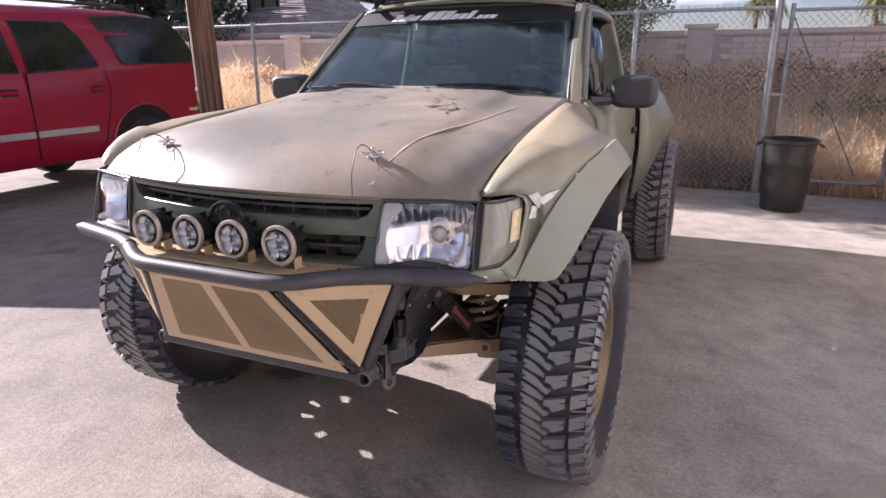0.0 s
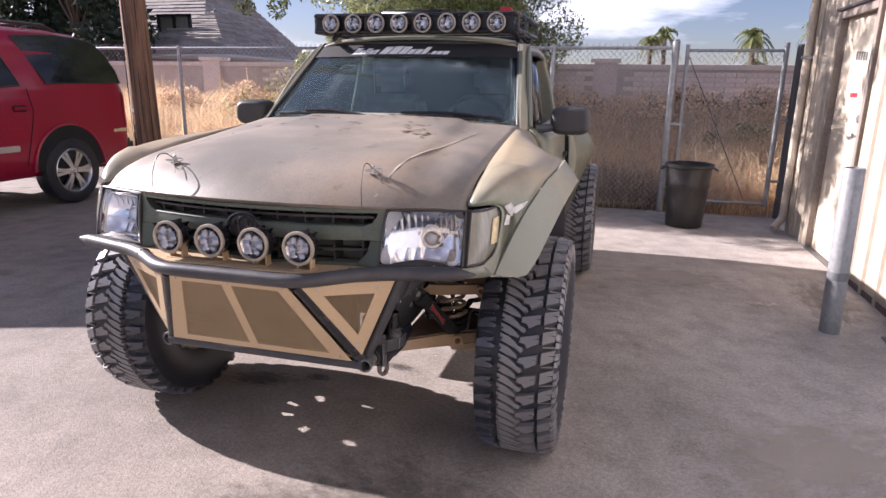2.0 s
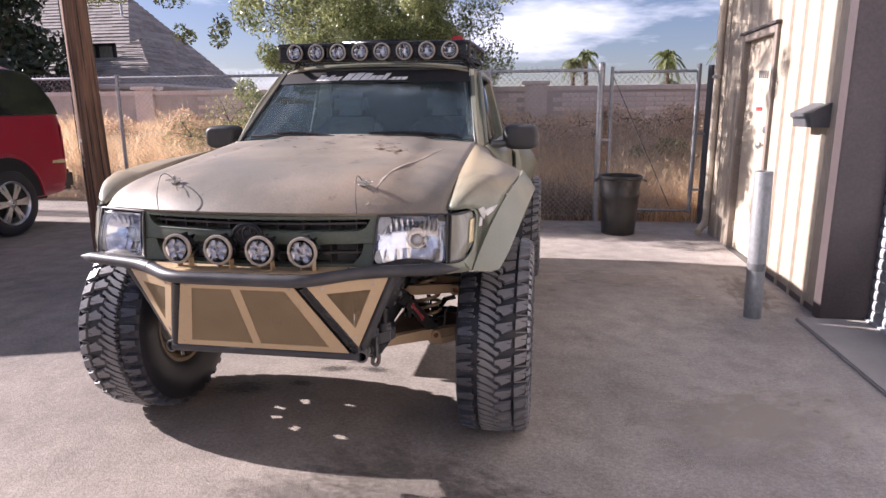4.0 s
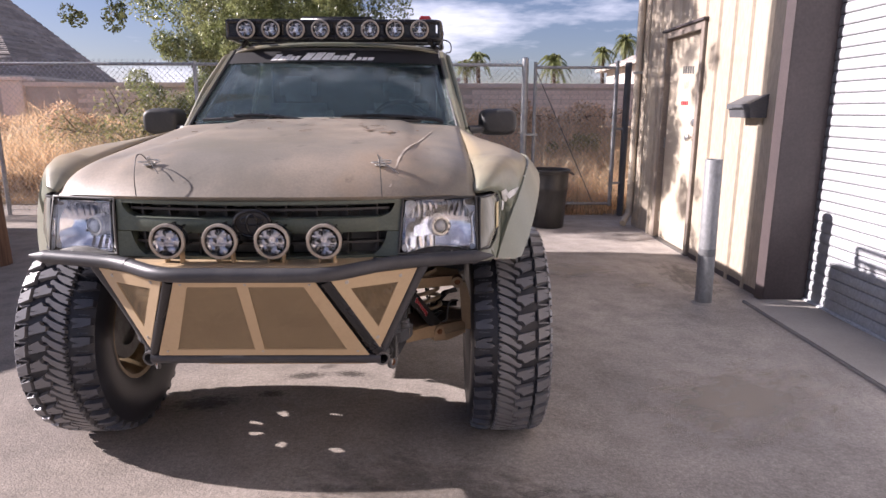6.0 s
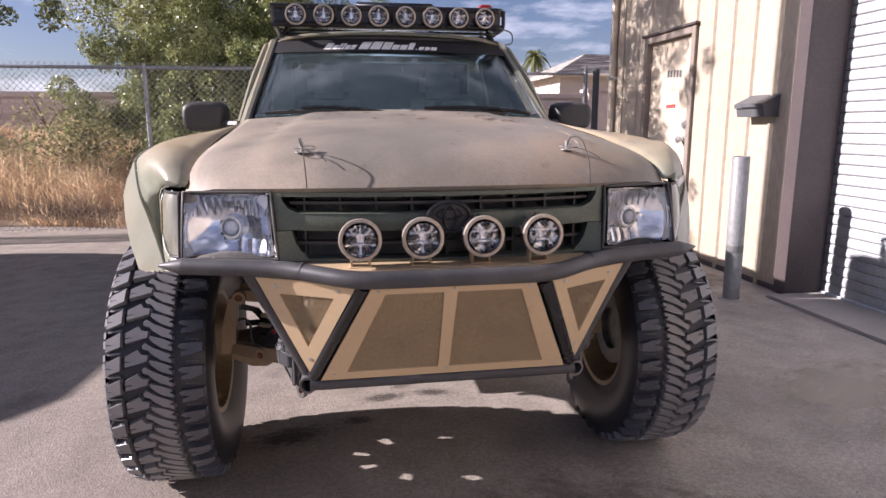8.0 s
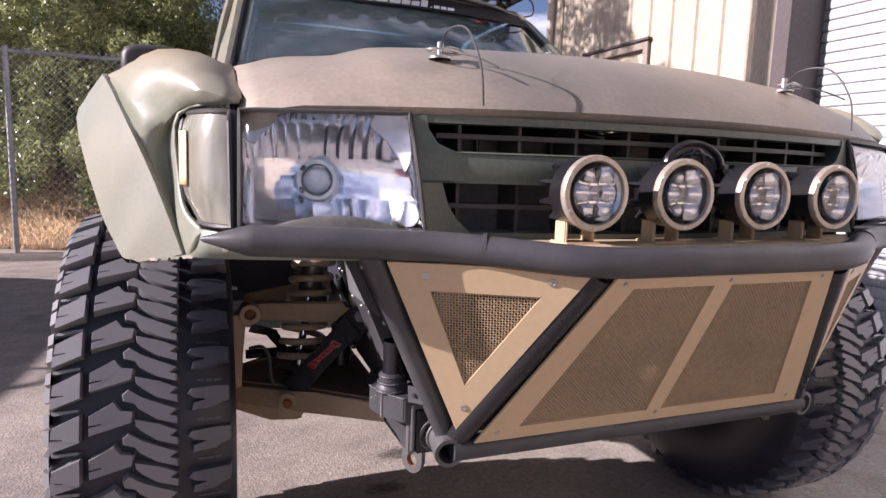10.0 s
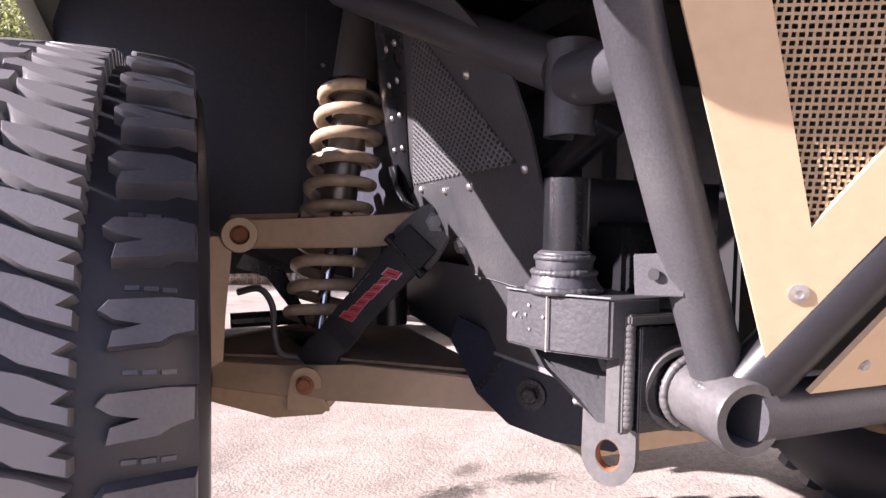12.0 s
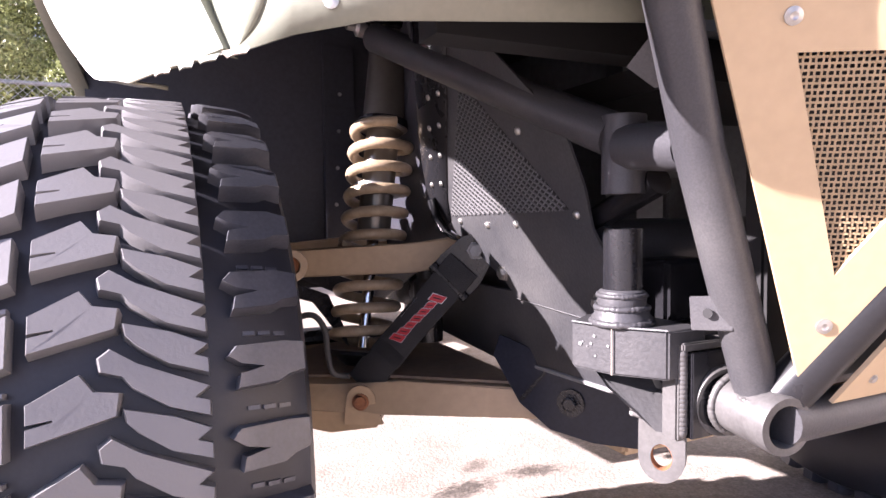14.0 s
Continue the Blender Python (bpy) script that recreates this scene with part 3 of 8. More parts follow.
wall_e = thing("wall_east", box((WX + 0.012, Y0, 0.0), (WX + 0.16, DOOR_Y0, HIGH)), M_SIDING, "cream ribbed steel siding wall in dappled sun", "wall", kind="structure")
part("wall_core", box((WX + 0.012, DOOR_Y1, 0.0), (WX + 0.16, Y1, HIGH)), M_SIDING, wall_e)
part("wall_core", box((WX + 0.012, DOOR_Y0, DOOR_Z), (WX + 0.16, DOOR_Y1, HIGH)), M_SIDING, wall_e)
part("siding_panel", siding(Y0 + 0.03, DOOR_Y0 - 0.05, 0.0, HIGH), M_SIDING, wall_e, smooth=None, solid=0.002)
part("siding_panel", siding(DOOR_Y1 + 0.05, Y1, 0.0, HIGH), M_SIDING, wall_e, smooth=None, solid=0.002)
part("siding_panel", siding(DOOR_Y0 - 0.05, DOOR_Y1 + 0.05, DOOR_Z + 0.05, HIGH), M_SIDING, wall_e, smooth=None, solid=0.002)
part("end_wall", box((WX, Y1, 0.0), (16, Y1 + 0.16, HIGH)), M_SIDING, wall_e)
part("corner_trim", box((WX - 0.035, Y1 - 0.07, 0.0), (WX + 0.05, Y1 + 0.17, HIGH), 0.004), M_SIDING, wall_e)
part("wall_foot", box((WX - 0.012, Y0 + 0.03, 0.0), (WX - 0.004, DOOR_Y0 - 0.06, 0.045)), M_TRIM, wall_e)
# door and frame
door = tagged(mesh_object("door_1", box((WX + 0.035, DOOR_Y0 + 0.045, 0.012), (WX + 0.08, DOOR_Y1 - 0.045, DOOR_Z - 0.045), 0.003), M_DOORPAINT, 30), "cream painted steel door, closed, with faded stencil marks", "door", kind="structure")
for y0, y1, z0, z1 in ((DOOR_Y0 - 0.03, DOOR_Y0 + 0.042, 0, DOOR_Z + 0.03), (DOOR_Y1 - 0.042, DOOR_Y1 + 0.03, 0, DOOR_Z + 0.03), (DOOR_Y0 + 0.042, DOOR_Y1 - 0.042, DOOR_Z - 0.042, DOOR_Z + 0.03)):
    part("door_frame", box((WX - 0.028, y0, z0), (WX + 0.13, y1, z1), 0.003), M_FRAME, door)
part("drip_cap", box((WX - 0.055, DOOR_Y0 - 0.06, DOOR_Z + 0.031), (WX + 0.01, DOOR_Y1 + 0.06, DOOR_Z + 0.055), 0.003), M_TRIM, door)
part("threshold", box((WX - 0.03, DOOR_Y0 - 0.03, 0.0), (WX + 0.09, DOOR_Y1 + 0.03, 0.011)), M_BARESTEEL, door)
part("deadbolt_plate", box((WX + 0.018, DOOR_Y0 + 0.05, 1.285), (WX + 0.034, DOOR_Y0 + 0.15, 1.40), 0.004), M_ALLOY, door, "steel deadbolt guard")
part("deadbolt", lathe([(0.040, 0), (0.040, 0.02), (0.030, 0.035), (0, 0.035)], 20, axis_to((WX + 0.018, DOOR_Y0 + 0.12, 1.34), (-1, 0, 0))), M_ALLOY, door)
part("door_knob", lathe([(0.042, 0), (0.042, 0.012), (0.016, 0.018), (0.016, 0.045), (0.034, 0.055), (0.037, 0.078), (0.022, 0.095), (0, 0.097)], 20, axis_to((WX + 0.034, DOOR_Y0 + 0.15, 1.19), (-1, 0, 0))), M_ALLOY, door)
for z in (0.25, 1.1, 2.0):
    part("door_hinge", box((WX + 0.02, DOOR_Y1 - 0.055, z - 0.06), (WX + 0.036, DOOR_Y1 - 0.035, z + 0.06), 0.003), M_ZINC, door)
for k in range(5):
    y = 4.76 - 0.062 * k
    part("stencil_bar", box((WX + 0.0325, y - 0.022, 1.84 - 0.004 * k), (WX + 0.0345, y + 0.022, 1.915 - 0.004 * k)), M_INK, door)
for k in range(3):
    y = 4.72 - 0.05 * k
    part("stencil_bar", box((WX + 0.0325, y - 0.014, 1.68), (WX + 0.0345, y + 0.014, 1.76)), M_DOORFADE, door)
for k in range(4):
    y = 4.745 - 0.05 * k
    part("red_mark", box((WX + 0.0325, y - 0.02, 1.515), (WX + 0.0345, y + 0.02, 1.555)), M_REDMARK, door)
# roller door, recessed
GX = 3.475
jamb = thing("trim_jamb", box((WX - 0.032, Y0 - 0.05, 0.0), (GX + 0.05, Y0 + 0.028, HIGH), 0.003), M_TRIM, "taupe painted steel opening jamb", "door trim", kind="structure")
part("jamb_face", box((WX - 0.036, Y0 - 0.052, 0.0), (WX - 0.033, Y0 + 0.075, HIGH)), M_TRIM, jamb)
roller = thing("roller_door", box((GX + 0.03, -2.2, 0.0), (GX + 0.05, Y0 - 0.05, 3.6)), M_ROLLER, "white corrugated steel roller door, closed", "garage door", kind="structure")
sl = []
for k in range(7):
    a = math.pi * k / 6
    sl.append((-0.006 * math.sin(a), 0.068 * k / 6))
slat_rows = [[(dx, 0, z) for dx, z in sl] + [(0.004, 0, 0.074)], [(dx, 4.80, z) for dx, z in sl] + [(0.004, 4.80, 0.074)]]
slat = part("slat", loft(slat_rows), M_ROLLER, roller, smooth=50, solid=0.002)
slat.location = (GX, -2.19, 0.03)
for k in range(1, 46):
    o = slat.copy()
    scene.collection.objects.link(o)
    o.location = (GX, -2.19, 0.03 + 0.0775 * k)
part("door_stop_bar", box((GX - 0.03, -2.19, 0.0), (GX + 0.01, Y0 - 0.06, 0.035), 0.004), M_ROLLER, roller)
thing("wall_lintel", box((WX, -2.2, 3.55), (WX + 0.3, Y0 - 0.052, HIGH)), M_SIDING, "cream siding above the roller door", "wall", kind="structure")
thing("wall_east_south", box((WX, -14, 0.0), (WX + 0.3, -2.2, HIGH)), M_SIDING, "cream siding wall beyond the roller door", "wall", kind="structure")
thing("building_roof", box((WX - 0.12, -14, HIGH), (16, Y1 + 0.25, HIGH + 0.12)), M_SIDING, "pale metal roof edge of the workshop", "roof", kind="structure")
thing("door_apron", box((2.98, -2.2, -0.05), (GX + 0.03, Y0 - 0.06, 0.022), 0.008), M_CONCRETE, "pale concrete sill at the roller door", "sill", kind="structure")

# -- fence along the field --
FY = 6.75
fence = base("chain_link_fence", (0, FY, 0), "galvanised chain-link fence with top rail", "fence", kind="structure")


def chain_link(x0, x1, z0, z1, y, name, parent, pitch=0.075, r=0.0020):
    verts, faces = [], []
    h = z1 - z0
    n = int((x1 - x0 + h) / pitch)
    for sgn in (1, -1):
        for i in range(n + 1):
            a = x0 - h + pitch * i
            lo, hi = max(a, x0), min(a + h, x1)
            if hi - lo < 0.02:
                continue
            p, q = (lo, z0 + lo - a), (hi, z0 + hi - a)
            if sgn < 0:
                p, q = (p[0], z1 + z0 - p[1]), (q[0], z1 + z0 - q[1])
            s0 = len(verts)
            for (xx, zz) in (p, q):
                for dx, dy in ((-1, -0.6), (1, -0.6), (0, 1)):
                    verts.append((xx + dx * r * 0.7, y + dy * r + sgn * r * 0.8, zz - sgn * dx * r * 0.7))
            for a3 in range(3):
                b3 = (a3 + 1) % 3
                faces.append((s0 + a3, s0 + b3, s0 + 3 + b3, s0 + 3 + a3))
    o = from_arrays(name, verts, faces, M_WIRE, parent)
    o["kind"] = "stuff"
    return o


part("top_rail", sweep([(-30, FY, 2.06), (1.76, FY, 2.06)], 0.021, 10), M_GALV, fence)
part("tension_wire", sweep([(-30, FY, 0.08), (1.76, FY, 0.08)], 0.003, 5), M_WIRE, fence)
chain_link(-24, 1.78, 0.05, 2.12, FY - 0.025, "chain_link", fence)
for x in (-23.3, -20.2, -17.2, -14.2, -11.2, -8.2, -5.42, -2.66, 0.3):
    part("fence_post", sweep([(x, FY, 0.0), (x, FY, 2.10)], 0.028, 12), M_GALV, fence)
part("gate_post", sweep([(1.81, FY, 0.0), (1.81, FY, 2.14), (1.81, FY, 2.16)], [0.045, 0.045, 0.03], 14), M_GALV, fence)
part("hinge_post", sweep([(3.215, FY, 0.0), (3.215, FY, 2.10)], 0.045, 14), M_GREYBOX, fence, "grey painted hinge post")
gate = base("chain_link_gate", (2.5, FY, 0), "closed chain-link gate with diagonal brace", "gate")
part("gate_frame", sweep(rounded([(1.95, FY, 0.16), (1.95, FY, 2.10), ], 0.01), 0.024, 10), M_GALV, gate)
part("gate_stile", sweep([(3.06, FY, 0.14), (3.06, FY, 2.12)], 0.030, 12), M_GALV, gate)
part("gate_rail", sweep([(1.95, FY, 2.03), (3.06, FY, 2.03)], 0.019, 10), M_GALV, gate)
part("gate_rail", sweep([(1.95, FY, 0.17), (3.06, FY, 0.17)], 0.019, 10), M_GALV, gate)
part("gate_brace", sweep([(1.96, FY - 0.01, 1.98), (2.80, FY - 0.01, 0.22)], 0.007, 6), M_BARESTEEL, gate)
chain_link(1.96, 3.05, 0.17, 2.03, FY - 0.026, "chain_link", gate)
for z in (0.45, 1.2):
    part("gate_hinge", box((3.07, FY - 0.03, z), (3.20, FY + 0.0, z + 0.03), 0.003), M_GALV, gate)
part("gate_latch", box((1.80, FY - 0.06, 1.12), (2.0, FY - 0.03, 1.15), 0.004), M_GALV, gate)

# -- downpipe at the corner --
pipe = base("downpipe", (3.10, 5.95, 0), "pale painted rain downpipe with a kicked-out shoe", "pipe")
part("pipe_body", sweep(rounded([(3.10, 5.95, HIGH), (3.10, 5.95, 0.16), (2.98, 5.80, 0.05)], 0.08), 0.042, 10), M_DOORPAINT, pipe)
part("pipe_strap", box((3.05, 5.90, 1.9), (3.16, 6.0, 1.93)), M_GALV, pipe)

# -- bollard --
BP = Vector((2.672, 2.565, 0.0))
BT = axis_to(BP, (-0.026, -0.02, 1.0))
bollard = base("bollard", BP, "worn grey painted steel pipe bollard, leaning a little", "bollard")
part("bollard_pipe", lathe([(0.062, -0.01), (0.062, 1.10), (0.058, 1.106), (0.048, 1.106), (0.048, 0.9), (0, 0.9)], 32, BT), M_BOLLARD, bollard, smooth=40)
part("bollard_foot", lathe([(0.095, 0.0), (0.085, 0.006), (0.063, 0.012)], 24, Matrix.Translation(BP)), M_CONCRETE, bollard)
part("scuff_band", lathe([(0.0624, 0.38), (0.0630, 0.385), (0.0630, 0.43), (0.0624, 0.435)], 32, BT), M_WORN, bollard, smooth=40)

# -- mailbox --
mail = base("mailbox", (3.1, 3.1, 1.4), "dark grey metal wall mailbox with sloping lid", "mailbox")
MY0, MY1 = 2.89, 3.245
body = [(WX - 0.004, 1.40), (WX - 0.13, 1.40), (WX - 0.15, 1.50), (WX - 0.004, 1.575)]
part("mailbox_body", loft([[(x, y, z) for x, z in body] for y in (MY0, MY1)], close_u=True, caps=True), M_GREYBOX, mail, smooth=25)
part("mailbox_lid", loft([[(x, y, z) for x, z in ((WX - 0.004, 1.580), (WX - 0.16, 1.505), (WX - 0.158, 1.47), (WX - 0.154, 1.47), (WX - 0.154, 1.502), (WX - 0.004, 1.574))] for y in (MY0 - 0.008, MY1 + 0.008)], close_u=True, caps=True), M_GREYBOX, mail, smooth=25)
part("lid_slit", box((WX - 0.162, MY0 + 0.10, 1.473), (WX - 0.158, MY1 - 0.10, 1.480)), M_DARK, mail)

# -- rubbish bin --
bin_ = base("rubbish_bin", (2.03, 5.88, 0), "scuffed black plastic rubbish bin on the asphalt", "bin")
bc = Matrix.Translation((2.03, 5.88, 0.0))
part("bin_body", lathe([(0.0, 0.004), (0.198, 0.004), (0.206, 0.02), (0.222, 0.30), (0.232, 0.46), (0.240, 0.47), (0.243, 0.52), (0.238, 0.53), (0.250, 0.69), (0.270, 0.70), (0.273, 0.73), (0.262, 0.738), (0.248, 0.725), (0.225, 0.40), (0.19, 0.03), (0, 0.03)], 40, bc), M_BIN, bin_, smooth=40)
for s in (1, -1):
    part("bin_handle", sweep(rounded([(2.03 + 0.25 * s, 5.82, 0.70), (2.03 + 0.305 * s, 5.82, 0.67), (2.03 + 0.305 * s, 5.94, 0.67), (2.03 + 0.25 * s, 5.94, 0.70)], 0.02), 0.012, 8), M_BIN, bin_)

# -- utility pole --
PX, PY = -3.64, 3.80
pole = base("utility_pole", (PX, PY, 0), "tall weathered brown wooden utility pole", "utility pole")
pole_pts = [(PX + 0.025, PY, 0.0), (PX - 0.010, PY, 2.0), (PX - 0.06, PY, 5.0), (PX - 0.15, PY, 10.5)]
part("pole_shaft", sweep(spline(pole_pts, 6), [0.138 - 0.0024 * k for k in range(19)], 22), M_POLE, pole, smooth=50)
for z in (0.98, 1.24):
    part("pole_tag", plate([(PX + 0.012 + 0.137 * math.sin(a) - 0.004 * z, PY - 0.139 * math.cos(a), z + dz) for a, dz in ((-0.75, 0.0), (-0.15, 0.004), (-0.15, 0.040), (-0.75, 0.036))], 0.003, (-0.4, -0.9, 0)), M_SCRATCH, pole, "pale metal pole tag")
for z, a in ((1.62, 0.3), (1.95, -0.2), (1.35, 0.5)):
    bolt((PX + 0.134 * math.sin(a), PY - 0.134 * math.cos(a), z), (math.sin(a), -math.cos(a), 0), 0.012, M_BARESTEEL, pole, "pole_bolt")
for k in range(9):
    a, z0, h = -1.2 + 0.29 * k, 0.1 + 0.45 * (k * 7 % 5), 0.7 + 0.25 * (k % 3)
    part("drying_crack", sweep([(PX + 0.024 - 0.0175 * z + 0.136 * math.sin(a + 0.02 * math.sin(5 * z)), PY - 0.136 * math.cos(a), z) for z in [z0 + h * q / 6 for q in range(7)]], [0.001, 0.003, 0.004, 0.0045, 0.004, 0.003, 0.001], 5), M_DARK, pole)

# -- stains on the yard --
def stain(x, y, rx, ry, turn, material, label):
    b = bmesh.new()
    vs = [b.verts.new((math.cos(a), math.sin(a), 0)) for a in [2 * math.pi * k / 28 for k in range(28)]]
    b.faces.new(vs)
    o = mesh_object("ground_stain", b, material)
    o.matrix_basis = pose(x, y, 0.0015 + 0.0007 * stain_count[0], 0, 0, turn) @ Matrix.Diagonal((rx, ry, 1, 1))
    stain_count[0] += 1
    return tagged(o, label, "stain", kind="structure")


stain_count = [0]
for x, y, rx, ry, a, m_, lab in ((-0.12, 1.20, 0.16, 0.07, 10, M_OIL, "dark oil drip on the asphalt"), (0.12, 1.22, 0.13, 0.06, -8, M_OIL, "dark oil drip on the asphalt"),
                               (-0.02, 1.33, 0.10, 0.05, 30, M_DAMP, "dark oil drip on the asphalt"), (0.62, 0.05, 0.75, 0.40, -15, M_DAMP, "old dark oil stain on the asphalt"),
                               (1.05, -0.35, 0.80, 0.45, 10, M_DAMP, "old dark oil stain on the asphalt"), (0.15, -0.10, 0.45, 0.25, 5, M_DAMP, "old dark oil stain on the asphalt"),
                              
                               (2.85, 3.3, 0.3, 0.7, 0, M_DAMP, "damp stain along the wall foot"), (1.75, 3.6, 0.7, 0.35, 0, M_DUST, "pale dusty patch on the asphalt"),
                               (2.35, 3.05, 0.16, 0.10, 20, M_DUST, "pale dusty patch on the asphalt"), (2.2, 0.9, 0.8, 0.5, 30, M_DUST, "pale dusty patch on the asphalt"),
                               (-0.55, 0.85, 0.25, 0.12, 15, M_OIL, "dark oil drip on the asphalt"), (-0.25, 0.95, 0.10, 0.06, 0, M_OIL, "dark oil drip on the asphalt")):
    stain(x, y, rx, ry, a, m_, lab)
# paint specks and grit
sp = np.random.default_rng(5)
verts, faces = [], []
for k in range(420):
    x, y, r = sp.uniform(-3, 3.0), sp.uniform(-1.6, 4.5), sp.uniform(0.0015, 0.0055)
    s0 = len(verts)
    for q in range(5):
        a = 2 * math.pi * q / 5 + sp.uniform(0, 1)
        verts.append((x + r * math.cos(a), y + r * math.sin(a), 0.0))
    verts.append((x, y, r * 0.7))
    faces += [(s0 + q, s0 + (q + 1) % 5, s0 + 5) for q in range(5)]
tagged(from_arrays("grit", verts, faces, M_GRIT), "scattered pale grit and small stones on the asphalt", "gravel", kind="stuff")


# ---- the pickup truck ----
truck = base("pickup_truck", (0, 2.2, 0), "lifted matte olive and brown pickup truck with tan bumper panels", "truck")


def mx(p, s):
    return (p[0] * s, p[1], p[2])


def hood_z(u, v):
    """Height of the hood: u across -1..1, v from front 0 to back 1."""
    front = 1.158 + 0.085 * (1 - math.exp(-v / 0.07)) + 0.125 * v
    crown = 0.028 * (1 - u * u) * (0.35 + 0.65 * min(1, v * 6))
    raise_mid = 0.016 / (1 + math.exp((abs(u) - (0.74 - 0.12 * v)) * 60)) * min(1, v * 5)
    drop = -0.05 * max(0.0, abs(u) - 0.9) / 0.1 * (1 - v) * 0.5
    return front + crown + raise_mid + drop


def hood_half(v):
    return 0.741 - 0.020 * v


def hood_front(u):
    return -0.035 + 0.17 * abs(u) ** 2.1


def hood_point(u, v):
    y0 = hood_front(u)
    y1 = 1.30 - 0.05 * (1 - u * u) * -1 - 0.04 * (1 - abs(u)) + 0.02
    return Vector((u * hood_half(v), y0 + (y1 - y0) * v, hood_z(u, v)))


rows = []
for i in range(33):
    v = (i / 32) ** 1.5
    row = [hood_point(-1 + 2 * k / 48, v) for k in range(49)]
    rows.append(row)
lip = [p + Vector((0, 0.012, -0.022)) for p in rows[0]]
part("hood", loft([lip] + rows), M_HOOD, truck, "weathered brown-grey hood with overspray", smooth=50, solid=0.012)

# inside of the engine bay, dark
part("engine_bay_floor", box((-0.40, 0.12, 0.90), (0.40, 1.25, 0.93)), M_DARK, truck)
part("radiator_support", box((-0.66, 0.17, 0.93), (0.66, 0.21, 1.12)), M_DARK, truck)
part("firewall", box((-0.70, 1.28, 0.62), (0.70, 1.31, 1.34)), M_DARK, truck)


# -- fenders --
def fender_rows(s):
    """Sections from front to back: hood seam, shoulder, crease, lip."""
    data = [
        # y, then x and z of seam, shoulder, crease and lip
        (0.262, 0.744, 1.166, 0.806, 1.176, 0.850, 1.130, 0.880, 0.900),
        (0.300, 0.742, 1.200, 0.835, 1.228, 0.898, 1.155, 0.934, 0.894),
        (0.360, 0.740, 1.228, 0.868, 1.258, 0.935, 1.185, 0.970, 0.955),
        (0.430, 0.738, 1.250, 0.888, 1.272, 0.957, 1.208, 1.002, 1.035),
        (0.520, 0.737, 1.268, 0.898, 1.286, 0.977, 1.224, 1.030, 1.105),
        (0.640, 0.735, 1.288, 0.896, 1.298, 0.993, 1.241, 1.052, 1.150),
        (0.760, 0.733, 1.304, 0.884, 1.307, 1.000, 1.250, 1.066, 1.176),
        (0.860, 0.731, 1.316, 0.868, 1.312, 0.998, 1.250, 1.066, 1.168),
        (0.980, 0.729, 1.330, 0.850, 1.318, 0.975, 1.228, 1.050, 1.105),
        (1.100, 0.727, 1.343, 0.832, 1.320, 0.945, 1.185, 1.015, 1.005),
        (1.220, 0.725, 1.354, 0.818, 1.320, 0.910, 1.135, 0.970, 0.880),
        (1.330, 0.724, 1.362, 0.812, 1.316, 0.880, 1.095, 0.925, 0.760),
        (1.420, 0.724, 1.364, 0.812, 1.310, 0.862, 1.075, 0.890, 0.700),
    ]
    skin, flare = [], []
    fine = []
    for i in range(len(data) - 1):
        for k in range(3):
            t = k / 3
            fine.append([a + (b - a) * t for a, b in zip(data[i], data[i + 1])])
    fine.append(list(data[-1]))
    front = [
        [(0.800, 0.150, 0.957), (0.808, 0.165, 0.942), (0.814, 0.180, 0.926), (0.820, 0.198, 0.914), (0.829, 0.220, 0.904)],
        [(0.828, 0.205, 0.985), (0.836, 0.228, 0.972), (0.839, 0.236, 0.955), (0.836, 0.233, 0.935), (0.830, 0.222, 0.912)],
        [(0.838, 0.240, 1.040), (0.846, 0.276, 1.032), (0.852, 0.288, 1.022), (0.857, 0.280, 1.010), (0.860, 0.260, 0.995)],
        [(0.837, 0.256, 1.148), (0.846, 0.300, 1.136), (0.858, 0.322, 1.112), (0.872, 0.316, 1.085), (0.886, 0.290, 1.060)],
        [(0.744, 0.152, 1.163), (0.792, 0.176, 1.180), (0.832, 0.232, 1.180), (0.866, 0.300, 1.152), (0.912, 0.322, 1.117)],
        [(0.740, 0.270, 1.213), (0.800, 0.285, 1.245), (0.864, 0.315, 1.240), (0.908, 0.345, 1.202), (0.932, 0.370, 1.155)],
        [(0.738, 0.430, 1.250), (0.802, 0.430, 1.277), (0.876, 0.430, 1.276), (0.926, 0.430, 1.242), (0.952, 0.430, 1.192)],
    ]
    lips = [(0.905, 0.275, 0.887), (0.918, 0.287, 0.891), (0.934, 0.299, 0.894), (0.950, 0.328, 0.918), (0.970, 0.360, 0.955), (0.986, 0.393, 0.996), (1.002, 0.430, 1.035)]
    for pts, lip_ in zip(front, lips):
        curve = spline([Vector(p) for p in pts], 2)
        skin.append([Vector((p.x * s, p.y, p.z)) for p in curve])
        c, d = Vector(pts[-1]), Vector(lip_)
        out = Vector((0.005, -0.004, 0.002))
        flare.append([Vector((p.x * s, p.y, p.z)) for p in (c + Vector((-0.004, 0.002, 0.004)), c + out, c.lerp(d, 0.5) + out, d, d + Vector((-0.030, 0.01, -0.002)))])
    # more rows between, so that the scoop is round
    columns = [spline([r[k] for r in skin], 4) for k in range(9)]
    skin = [list(r) for r in zip(*columns)]
    columns = [spline([r[k] for r in flare], 4) for k in range(5)]
    flare = [list(r) for r in zip(*columns)]
